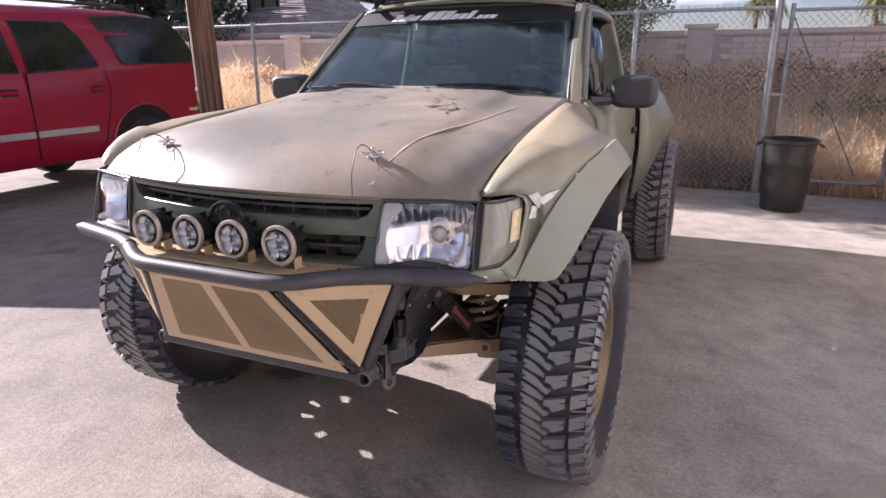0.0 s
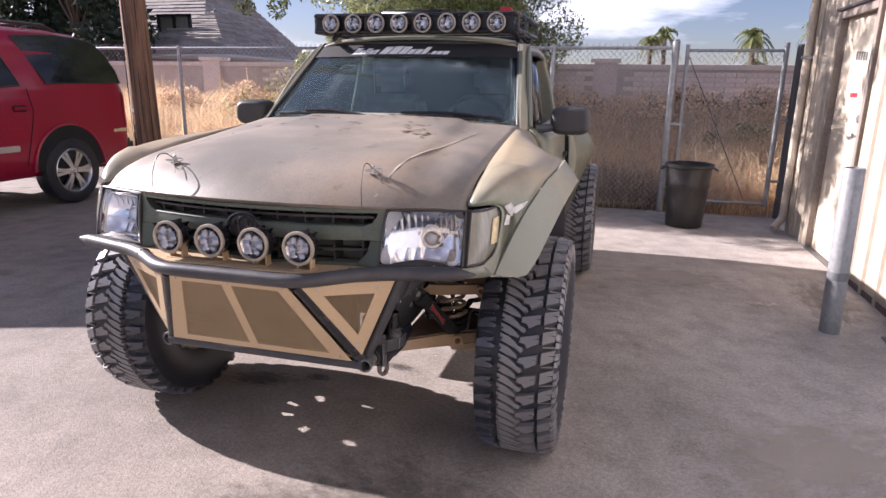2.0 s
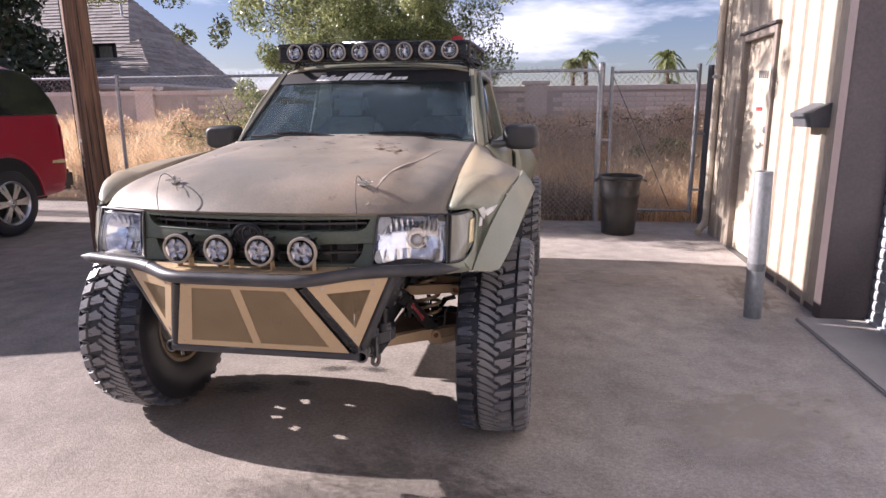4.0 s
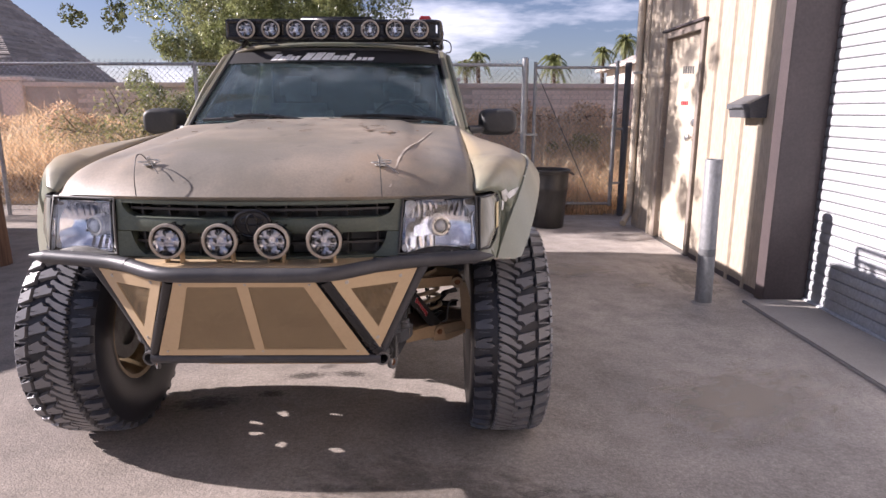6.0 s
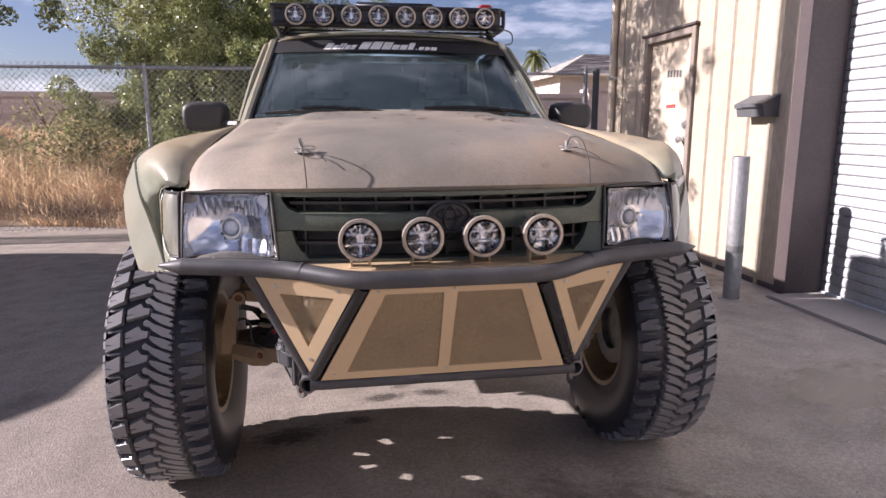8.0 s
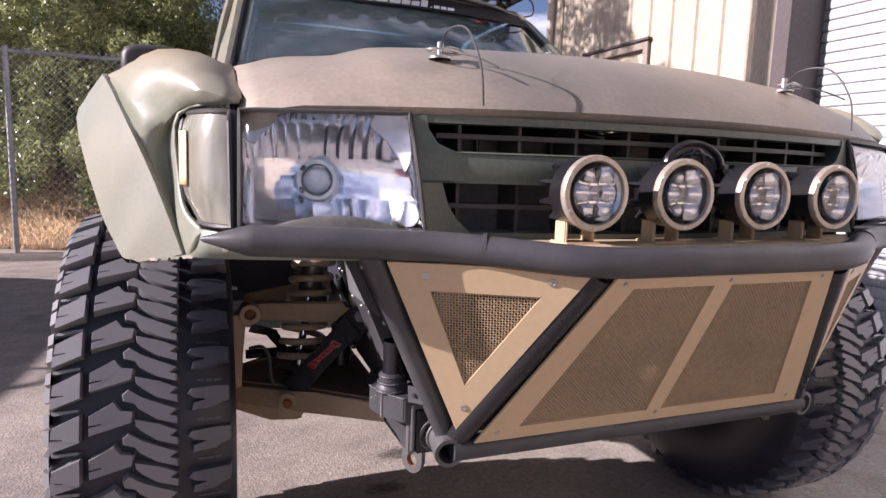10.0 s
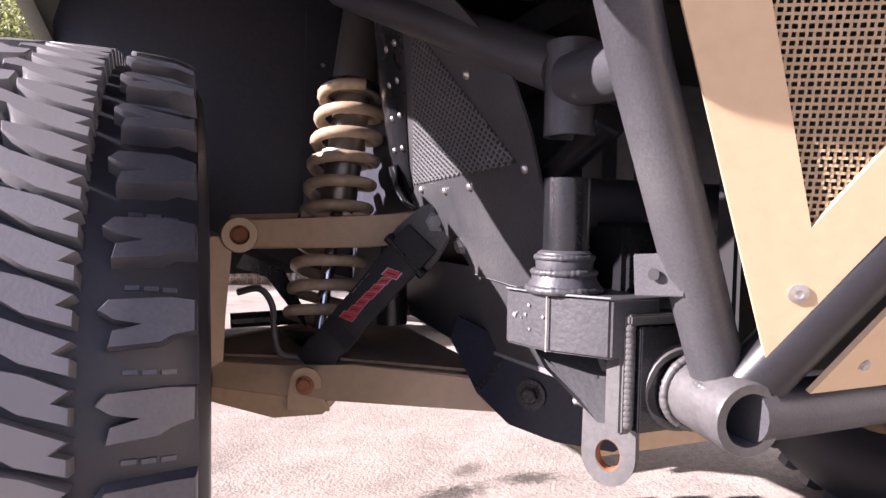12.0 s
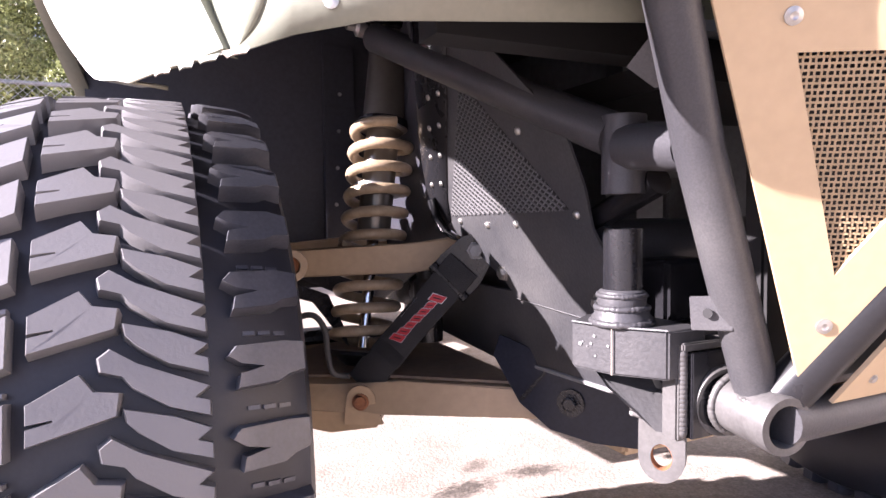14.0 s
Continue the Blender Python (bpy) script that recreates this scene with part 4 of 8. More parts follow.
    for y, ax, az, bx, bz, cx, cz, dx, dz in fine:
        if y < 0.475:
            continue
        f = max(0.0, (0.43 - y) / 0.168)
        a, b, c, d = Vector((ax, y - 0.11 * f, az)), Vector((bx, y - 0.055 * f, bz)), Vector((cx, y, cz)), Vector((dx, y, dz))
        row = []
        for k in range(9):
            t = k / 8
            p1, p2 = a + (b - a) * 1.1, c + (b - c) * 0.85
            row.append(((1 - t) ** 3 * a + 3 * t * (1 - t) ** 2 * p1 * 1 + 3 * t * t * (1 - t) * p2 + t ** 3 * c))
        skin.append([Vector((p.x * s, p.y, p.z)) for p in row])
        out = Vector((0.006, 0, 0.004))
        flare.append([Vector((p.x * s, p.y, p.z)) for p in (c + Vector((-0.004, 0, 0.004)), c + out, c.lerp(d, 0.5) + out, d, d + Vector((-0.030, 0, -0.004)))])
    return skin, flare


for s in (1, -1):
    skin, flare = fender_rows(s)
    fender = part("fender", loft(skin), M_FENDER, truck, "olive fibreglass fender with tan overspray", smooth=40, solid=0.006)
    part("wheel_flare", loft(flare), M_FLARE, truck, "pale olive bolt-on wheel flare", smooth=30, solid=0.004)
    low = [[(0.50 * s, 0.02, 0.955), (0.74 * s, 0.10, 0.955), (0.79 * s, 0.135, 0.957), (0.812 * s, 0.165, 0.958)],
           [(0.50 * s, 0.03, 0.918), (0.74 * s, 0.11, 0.914), (0.79 * s, 0.155, 0.910), (0.829 * s, 0.217, 0.905)]]
    part("valance", loft(low), M_FLARE, truck, smooth=40, solid=0.006)
    part("fender_screw", lathe([(0.006, 0), (0.006, 0.002), (0.002, 0.003), (0, 0.003)], 12, axis_to((0.765 * s, 0.128, 0.930), (0.5 * s, -0.85, 0))), M_ZINC, fender)
    if s > 0:
        left_skin = [r0[k].lerp(r1[k], i / 2) for r0, r1 in zip(skin[:26], skin[1:26]) for i in range(2) for k in range(9)]
        left_flare = [r0[k].lerp(r1[k], i / 2).lerp(r0[k + 1].lerp(r1[k + 1], i / 2), j / 6) for r0, r1 in zip(flare[:26], flare[1:26]) for i in range(2) for j in range(6) for k in (1, 2)]
    # edge chips on the crease
    for k in range(7):
        y = 0.42 + 0.075 * k + random.uniform(-0.02, 0.02)
        i = min(range(len(skin)), key=lambda q: abs(skin[q][0].y - y))
        p = skin[i][-1]
        part("paint_chip", box((p.x - 0.002, p.y - random.uniform(0.002, 0.012), p.z - 0.001), (p.x + 0.0045, p.y + 0.006, p.z + 0.004), 0.001), M_WHITE, fender)

# -- grille --
def gy(x):
    return -0.034 + 0.315 * x * x


def grille_bar(z0, z1, x0, x1, depth, bump=0.0, n=24):
    rows = []
    for k in range(n + 1):
        x = x0 + (x1 - x0) * k / n
        y = gy(x)
        rows.append([(x, y, z0), (x, y - bump, (z0 + z1) / 2), (x, y, z1), (x, y + depth, z1), (x, y + depth, z0)])
    return loft(rows, close_u=True, caps=True)


grille = part("grille", grille_bar(1.046, 1.093, -0.475, 0.475, 0.05, 0.006), M_GRILLE, truck, "dark green painted grille", smooth=30)
for s in (1, -1):
    ends = ((1.152, 0.464, 0.484, 0.040), (1.130, 0.459, 0.483, 0.036), (1.108, 0.444, 0.482, 0.032), (1.097, 0.418, 0.481, 0.029), (1.090, 0.400, 0.480, 0.028), (1.050, 0.400, 0.476, 0.016),
            (1.046, 0.436, 0.476, 0.015), (1.010, 0.426, 0.473, 0.006), (0.985, 0.410, 0.471, 0.000), (0.962, 0.385, 0.469, -0.006))
    part("grille_side", loft([[mx(p, s) for p in ((x0, gy(x0) - 0.002, z), (x1, y1, z), (x1, 0.085, z), (x0, 0.07, z))] for z, x0, x1, y1 in ends], close_u=True, caps=True), M_GRILLE, grille, smooth=35)
part("grille_top_strip", grille_bar(1.141, 1.153, -0.475, 0.475, 0.05), M_GRILLE, grille)
part("grille_bottom_strip", grille_bar(0.944, 0.966, -0.49, 0.49, 0.06), M_GRILLE, grille)
part("grille_edge_strip", grille_bar(1.0925, 1.097, -0.42, 0.42, 0.03, 0.003), M_GRILLE, grille)
for z in (1.118, 1.004):
    part("grille_slat", loft([[(x, gy(x) + 0.022, z), (x, gy(x) + 0.022, z + 0.008), (x, gy(x) + 0.06, z + 0.008), (x, gy(x) + 0.06, z)] for x in [-0.44 + 0.88 * k / 20 for k in range(21)]], close_u=True, caps=True), M_PLASTIC, grille)
for k in range(9):
    x = -0.40 + 0.10 * k
    for z0, z1 in ((1.095, 1.142), (0.965, 1.046)):
        part("grille_fin", box((x - 0.003, gy(x) + 0.03, z0), (x + 0.003, gy(x) + 0.10, z1)), M_PLASTIC, grille)
part("condenser", box((-0.43, 0.125, 0.95), (0.43, 0.145, 1.13)), M_SEAT, truck, "dusty grey condenser")
for k in range(5):
    x = -0.30 + 0.15 * k
    part("core_bracket", box((x - 0.045, 0.10, 1.085 + 0.01 * (k % 2)), (x + 0.03, 0.12, 1.125), 0.004), M_BARESTEEL, truck)
ring = [(0.052 * math.cos(a) * 1.15, -0.052 - 0.002 * math.cos(2 * a), 1.083 + 0.043 * math.sin(a)) for a in [2 * math.pi * k / 36 for k in range(36)]]
emblem = part("emblem", sweep(ring, 0.006, 8, closed=True), M_BLACK, truck, "black oval emblem ring")
part("emblem_back", lathe([(0, -0.01), (0.052, -0.008), (0.056, 0), (0.05, 0.006), (0, 0.01)], 32, axis_to((0, -0.044, 1.083), (0, -1, 0)) @ Matrix.Diagonal((1.1, 0.82, 1, 1))), M_PLASTIC, emblem)
part("emblem_oval", sweep([(0.018 * math.cos(a), -0.058, 1.083 + 0.032 * math.sin(a)) for a in [2 * math.pi * k / 24 for k in range(24)]], 0.0035, 6, closed=True), M_BLACK, emblem)
part("emblem_bar", sweep([(0.036 * math.cos(a), -0.057, 1.094 + 0.014 * math.sin(a)) for a in [2 * math.pi * k / 24 for k in range(24)]], 0.0032, 6, closed=True), M_BLACK, emblem)


# -- headlights --
def headlight(s):
    it, ib = Vector((0.490, 0.042, 1.153)), Vector((0.474, -0.002, 0.972))
    ot, ob_ = Vector((0.742, 0.130, 1.150)), Vector((0.746, 0.074, 0.965))

    def pt(u, v, bulge):
        p = it.lerp(ot, u).lerp(ib.lerp(ob_, u), v)
        c = 1 - (2 * u - 1) ** 2
        d = 1 - (2 * v - 1) ** 2
        return Vector((p.x * s, p.y - bulge * (0.4 + 0.6 * c) * (0.3 + 0.7 * d), p.z))

    lens_rows = [[pt(k / 12, j / 8, 0.022) for k in range(13)] for j in range(9)]
    back_rows = [[pt(k / 12, j / 8, 0.0) + Vector((0, 0.115, 0)) for k in range(13)] for j in range(9)]
    housing = part("headlight", loft(back_rows), M_LAMPBACK, truck, "clear lens headlight with faceted chrome reflector", smooth=40, solid=0.003)
    rim = [lens_rows[0][k] for k in range(13)] + [lens_rows[j][12] for j in range(1, 9)] + [lens_rows[8][k] for k in range(11, -1, -1)] + [lens_rows[j][0] for j in range(7, 0, -1)]
    part("lamp_seal", sweep(rim, 0.0045, 6, closed=True), M_PLASTIC, housing)
    walls = loft([rim + [rim[0]], [p + Vector((0, 0.115, 0)) for p in rim] + [rim[0] + Vector((0, 0.115, 0))]])
    part("lamp_wall", walls, M_PLASTIC, housing, smooth=30)
    # the dish: centre and radius across the lamp, depth behind the lens
    W, HT, R = 0.262, 0.182, 0.112
    cu, cv = 0.505, 0.600

    def inside(px, pz):
        # offsets from the bulb, held inside the round dish and the lamp's outline
        r = math.hypot(px / 1.10, pz)
        if r > R:
            px, pz = px * R / r, pz * R / r
        px = min(max(px, -cu * W + 0.006), (1 - cu) * W - 0.008)
        pz = min(max(pz, -(1 - cv) * HT + 0.004), cv * HT - 0.004)
        return px, pz

    def dish(px, pz, lift=0.0):
        px, pz = inside(px, pz)
        q = min(1.0, (px / 1.10) ** 2 / R ** 2 + pz * pz / R ** 2)
        return pt(cu + px / W, cv - pz / HT, 0.0) + Vector((0, 0.030 + 0.066 * (1 - q) - lift, 0))

    def facet(b, x0, x1, z0, z1, vertical, rise, n=5):
        grid = []
        for j in range(n + 1):
            row = []
            for i in range(n + 1):
                u, v = i / n, j / n
                w = u if vertical else v
                lift = rise * (4 * w * (1 - w))
                row.append(b.verts.new(dish(x0 + (x1 - x0) * u, z0 + (z1 - z0) * v, lift)))
            grid.append(row)
        for j in range(n):
            for i in range(n):
                q = (grid[j][i], grid[j][i + 1], grid[j + 1][i + 1], grid[j + 1][i])
                if max((q[0].co - q[2].co).length, (q[1].co - q[3].co).length) > 0.0008:
                    try:
                        b.faces.new(q)
                    except ValueError:
                        pass

    tilt = random.Random(5)
    fan = bmesh.new()
    xs = [-0.125 + 0.25 * k / 13 for k in range(14)]
    for x0, x1 in zip(xs, xs[1:]):
        facet(fan, x0, x1, 0.036, 0.120, True, 0.0017 + tilt.uniform(-0.001, 0.001))
    part("upper_flutes", fan, M_REFLECTOR, housing, "chrome reflector", smooth=60)
    mid = bmesh.new()
    zs = [-0.030, -0.012, 0.008, 0.022, 0.036]
    for z0, z1 in zip(zs, zs[1:]):
        for x0, x1 in ((-0.125, -0.088), (-0.088, -0.036), (-0.036, 0.036), (0.036, 0.062), (0.062, 0.088), (0.088, 0.125)):
            facet(mid, x0, x1, z0, z1, True, tilt.uniform(-0.0006, 0.0012), 4)
    part("side_steps", mid, M_REFLECTOR, housing, "chrome reflector", smooth=60)
    low_ = bmesh.new()
    xs = [-0.125 + 0.25 * k / 9 for k in range(10)]
    for x0, x1 in zip(xs, xs[1:]):
        facet(low_, x0, x1, -0.085, -0.030, True, 0.0025 + tilt.uniform(-0.003, 0.002))
    part("lower_flutes", low_, M_REFLECTOR, housing, "chrome reflector", smooth=60)
    # flat bezel round the dish
    inner, outer = [], []
    for k in range(96):
        a = 2 * math.pi * k / 96
        c, w = math.cos(a), math.sin(a)
        i_ = inside(0.5 * c, 0.5 * w)
        inner.append(dish(*i_, 0.001))
        reach = min(((1 - cu) * W - 0.0005 if c > 0 else cu * W - 0.0005) / max(abs(c), 1e-6), (cv * HT - 0.0005 if w > 0 else (1 - cv) * HT - 0.0005) / max(abs(w), 1e-6))
        outer.append(pt(cu + reach * c / W, cv - reach * w / HT, 0.0) + Vector((0, 0.024, 0)))
    part("lamp_bezel", loft([outer + [outer[0]], inner + [inner[0]]]), M_LAMPBACK, housing, "pale silver lamp bezel", smooth=60)
    deep = dish(0, 0)
    ax = Vector((0.30 * s, -0.94, 0.05)).normalized()
    part("bulb_ring", lathe([(0.024, 0.0), (0.027, 0.008), (0.033, 0.008), (0.035, 0.0), (0.035, -0.02), (0.024, -0.02)], 28, axis_to(deep + ax * 0.010, ax)), M_ALLOY, housing, "silver bulb collar", smooth=30)
    part("bulb_shield", lathe([(0, 0.012), (0.008, 0.012), (0.017, 0.008), (0.022, 0.0), (0.0225, -0.03)], 24, axis_to(deep + ax * 0.016, ax)), M_LAMPBACK, housing, "dull bulb cap", smooth=40)
    for a in (20, 140, 215, 335):
        w = Vector((0.030 * math.cos(radians(a)), 0, 0.030 * math.sin(radians(a))))
        part("bulb_clip", box((-0.005, -0.004, -0.003), (0.005, 0.004, 0.003), 0.001, Matrix.Translation(deep + ax * 0.02 + w) @ pose(0, 0, 0, 0, -a + 90, 0)), M_PLASTIC, housing)
    lens = part("lens", loft(lens_rows), M_LENS, housing, "clear plastic lens", smooth=60, solid=0.0025)
    lens.visible_shadow = False
    # dark lower lip of the lamp
    low = [lens_rows[8][k] + Vector((0, 0.004, 0.0)) for k in range(1, 12)]
    part("lamp_lip", loft([[p + Vector((0, -0.001, 0.024 * math.sin(math.pi * i / 10))) for i, p in enumerate(low)], low, [p + Vector((0, 0.01, -0.004)) for p in low]]), M_BARESTEEL, housing, "grey lower lamp lip", smooth=50, solid=0.002)
    part("lamp_screw", lathe([(0.003, 0), (0.003, 0.002), (0, 0.003)], 10, axis_to(low[7] + Vector((0, -0.003, 0.004)), (0, -1, 0))), M_ZINC, housing)
    # corner marker lamp
    m_rows = []
    for j in range(13):
        v = j / 12
        z = 1.147 + (0.968 - 1.147) * v
        top = [(0.757, 0.136), (0.772, 0.140), (0.790, 0.152), (0.806, 0.172), (0.820, 0.205), (0.832, 0.255)]
        pinch = 0.020 * max(0, v - 0.70) * 3.3 + 0.02 * max(0, 0.12 - v) * 4
        m_rows.append([Vector(((x - pinch * (i / 5)) * s, y - 0.045 * v + pinch * (i / 5), z)) for i, (x, y) in enumerate(top)])
    marker = part("corner_lamp", loft(m_rows), M_MARKER, truck, "cloudy clear corner marker lamp", smooth=50)
    part("marker_back", loft([[p + Vector((-0.012 * s, 0.022, 0)) for p in r] for r in m_rows]), M_LAMPBACK, marker, smooth=50)
    amber = [[Vector(p) for p in r[4:6]] for r in m_rows[2:9]]
    part("amber_strip", loft([[p + Vector((0.0035 * s, -0.003, 0)) for p in r] for r in amber]), M_AMBER, marker, "pale amber strip", smooth=50, solid=0.002)
    edge = m_rows[0] + [r[-1] for r in m_rows[1:]] + m_rows[-1][-2::-1] + [r[0] for r in m_rows[-2:0:-1]]
    part("marker_seal", sweep([p + Vector((0, -0.001, 0)) for p in edge], 0.0045, 6, closed=True), M_PLASTIC, marker)
    # black gap between the two lamps
    part("lamp_gap", plate([(0.740 * s, 0.150, 1.150), (0.762 * s, 0.152, 1.150), (0.764 * s, 0.108, 0.964), (0.742 * s, 0.100, 0.964)], 0.01, (0, -1, 0)), M_PLASTIC, marker)


for s in (1, -1):
    headlight(s)

# -- front bumper of bent tube with tan panels --
bumper = part("bumper_bar", sweep(rounded([(-0.730, 0.020, 0.956), (-0.45, -0.048, 0.952), (-0.262, -0.172, 0.940), (0.262, -0.172, 0.940), (0.45, -0.048, 0.952), (0.730, 0.020, 0.956)], 0.07, 6), 0.0235, 18), M_TUBE, truck, "charcoal tube bumper with pointed ends", smooth=40)
weld_spots = []
for s in (1, -1):
    part("bar_tip", sweep([(0.726 * s, 0.019, 0.956), (0.735 * s, 0.0213, 0.956), (0.797 * s, 0.036, 0.957), (0.804 * s, 0.038, 0.957)], [0.0236, 0.0236, 0.005, 0.001], 18), M_TUBE, bumper, "turned pointed bar end", smooth=40)
    w = Vector((0.40 * s, -0.079, 0.9505))
    part("weld_bead", sweep([w, w + Vector((0.006 * s, 0.003, 0))], 0.0255, 18), M_TUBE, bumper)
    part("down_tube", sweep([(0.560 * s, 0.002, 0.940), (0.502 * s, 0.024, 0.818), (0.402 * s, 0.046, 0.600)], 0.0195, 16), M_TUBE, bumper, smooth=40)
    part("inner_tube", sweep([(0.247 * s, -0.147, 0.920), (0.394 * s, 0.028, 0.607)], 0.0215, 14), M_BLACK, bumper, smooth=40)
    # frame horn pipe
    tip_, root_ = Vector((0.4125 * s, 0.010, 0.5870)), Vector((0.3990 * s, 0.090, 0.592))
    pipe = lathe([(0.0188, 0.0), (0.0255, 0.0), (0.0264, -0.003), (0.0264, -0.085), (0.0188, -0.085), (0.0188, 0.0)], 32, axis_to(tip_, tip_ - root_))
    horn = part("frame_horn", pipe, M_BARESTEEL, truck, "bare steel open pipe end", smooth=40)
    part("horn_flange", lathe([(0.027, 0.0), (0.0325, 0.002), (0.0345, -0.004), (0.035, -0.014), (0.027, -0.016)], 28, axis_to(tip_.lerp(root_, 0.80) + Vector((0.010 * s, 0, 0.001)), tip_ - root_)), M_BARESTEEL, horn, smooth=30)
    weld_spots.append((tip_.lerp(root_, 0.74), tip_ - root_, 0.0280, 0.0034, horn))
    weld_spots.append((Vector((0.4080 * s, 0.037, 0.6115)), Vector((-0.10 * s, 0.022, -0.23)), 0.0205, 0.0032, horn))
    # tabs on the tube
    o_, d_, n_ = Vector((0.452 * s, 0.014, 0.686)), Vector((0.39 * s, 0.92, 0)), Vector((0.92 * s, -0.39, 0))
    up = Vector((0, 0, 1))
    part("tube_tab", plate([o_ + d_ * 0.016 - n_ * 0.008 - up * 0.0165, o_ + d_ * 0.012 - n_ * 0.004 + up * 0.014, o_ + d_ * 0.050 + up * 0.011, o_ + d_ * 0.048 - up * 0.018], 0.004, n_, 0.0006), M_TUBE, bumper)
    part("tab_hole", lathe([(0, 0), (0.0042, 0), (0.0042, 0.0006), (0, 0.0006)], 14, axis_to(o_ + d_ * 0.034 + n_ * 0.004 - up * 0.002, n_)), M_DARK, bumper)
    part("tube_tab", plate([(0.535 * s, -0.006, 0.915), (0.545 * s, 0.030, 0.905), (0.548 * s, 0.055, 0.885), (0.528 * s, 0.045, 0.868), (0.520 * s, 0.012, 0.872)], 0.005, (1, 0, 0.3)), M_TUBE, bumper)
part("lower_tube", sweep([(-0.405, 0.022, 0.588), (0.405, 0.022, 0.588)], 0.0205, 16), M_TUBE, bumper, smooth=40)


def lerp3(a, b, t):
    return Vector(a).lerp(Vector(b), t)


def wire_cloth(corners, pitch, r, bulge, name, parent):
    """Woven wires that fill a convex flat outline."""
    pts = [Vector(p) for p in corners]
    o = pts[0]
    ex = (pts[1] - pts[0]).normalized()
    nrm = (pts[1] - pts[0]).cross(pts[2] - pts[0]).normalized()
    ey = nrm.cross(ex)
    poly = [((p - o).dot(ex), (p - o).dot(ey)) for p in pts]

    def span(axis, value):
        hits = []
        for i in range(len(poly)):
            a, b = poly[i], poly[(i + 1) % len(poly)]
            if (a[axis] - value) * (b[axis] - value) < 0:
                t = (value - a[axis]) / (b[axis] - a[axis])
                hits.append(a[1 - axis] + (b[1 - axis] - a[1 - axis]) * t)
        return (min(hits), max(hits)) if len(hits) >= 2 else None

    verts, faces = [], []
    for axis in (0, 1):
        lo, hi = min(p[axis] for p in poly), max(p[axis] for p in poly)
        n = int((hi - lo) / pitch)
        for i in range(n + 1):
            c = lo + pitch * (i + 0.5)
            sp = span(axis, c)
            if not sp:
                continue
            k0, k1 = math.floor(sp[0] / pitch), math.ceil(sp[1] / pitch)
            first = True
            for k in range(k0, k1 + 1):
                q = min(max((k + 0.0) * pitch, sp[0]), sp[1])
                h = r * 0.8 * (1 if (k + i) % 2 else -1) * (1 if axis else -1)
                u, w = (c, q) if axis == 0 else (q, c)
                p = o + ex * u + ey * w + nrm * h
                side = ex if axis == 0 else ey
                start = len(verts)
                for dx, dz in ((-r, -r * 0.6), (r, -r * 0.6), (0, r)):
                    verts.append(p + side * dx + nrm * dz)
                if not first:
                    for a in range(3):
                        b = (a + 1) % 3
                        faces.append((start - 3 + a, start - 3 + b, start + b, start + a))
                first = False
    ob = from_arrays(name, verts, faces, M_TANMESH, parent)
    ob["kind"] = "stuff"
    return ob


# centre panel
A, B, C, D = (-0.222, -0.170, 0.928), (0.214, -0.170, 0.928), (0.366, 0.002, 0.607), (-0.372, 0.002, 0.607)
PN = (Vector(B) - Vector(A)).cross(Vector(D) - Vector(A)).normalized()
PN = PN if PN.y < 0 else -PN


def on_panel(u, v):
    return lerp3(lerp3(A, B, u), lerp3(D, C, u), v)


centre_panel = part("centre_panel", ring_plate([A, B, C, D], [on_panel(0.100, 0.090), on_panel(0.900, 0.090), on_panel(0.912, 0.915), on_panel(0.088, 0.915)], 0.004, PN), M_TAN, bumper, "tan powder-coated panel frame with wire cloth")
part("panel_divider", plate([on_panel(0.440, 0.090), on_panel(0.518, 0.090), on_panel(0.510, 0.915), on_panel(0.464, 0.915)], 0.004, PN), M_TAN, centre_panel)
for u0, u1 in ((0.085, 0.475), (0.505, 0.915)):
    wire_cloth([on_panel(u0, 0.08), on_panel(u1, 0.08), on_panel(u1 + (0.012 if u1 > 0.6 else 0), 0.925), on_panel(u0 - (0.012 if u0 < 0.2 else 0), 0.925)], 0.0036, 0.00092, 0, "wire_cloth", centre_panel)
for u, v in ((0.05, 0.06), (0.5, 0.06), (0.95, 0.06), (0.04, 0.94), (0.5, 0.94), (0.96, 0.94)):
    bolt(on_panel(u, v) + PN * 0.004, PN, 0.0035, M_ZINC, centre_panel, "panel_screw", False, 0.002)
for s in (1, -1):
    TL, TR, TB = Vector((0.536 * s, -0.013, 0.927)), Vector((0.262 * s, -0.163, 0.929)), Vector((0.402 * s, 0.011, 0.631))
    TN = (TR - TL).cross(TB - TL).normalized()
    TN = TN if TN.y < 0 else -TN
    IL, IR, IB = Vector((0.467 * s, -0.024, 0.886)), Vector((0.318 * s, -0.106, 0.886)), Vector((0.396 * s, -0.008, 0.722))
    fix = lambda p: p - TN * (p - TL).dot(TN)
    IL, IR, IB = fix(IL), fix(IR), fix(IB)
    tri = part("side_panel", ring_plate([TL, TR, TB], [IL, IR, IB], 0.004, TN), M_TAN, bumper, "tan triangular panel frame with wire cloth")
    grow = lambda p: p + (p - (IL + IR + IB) / 3) * 0.06
    wire_cloth([grow(IL), grow(IR), grow(IB)], 0.0046, 0.00090, 0, "wire_cloth", tri)
    for p in (TL.lerp(TR, 0.18).lerp(TB, 0.07), TR.lerp(TL, 0.16).lerp(TB, 0.07), fix(Vector((0.394 * s, -0.002, 0.678)))):
        sc = lathe([(0.0066, 0), (0.0066, 0.0012), (0.003, 0.0022), (0.0015, 0.001), (0, 0.001)], 16, axis_to(p + TN * 0.004, TN))
        part("panel_screw", sc, M_ZINC, tri, smooth=40)
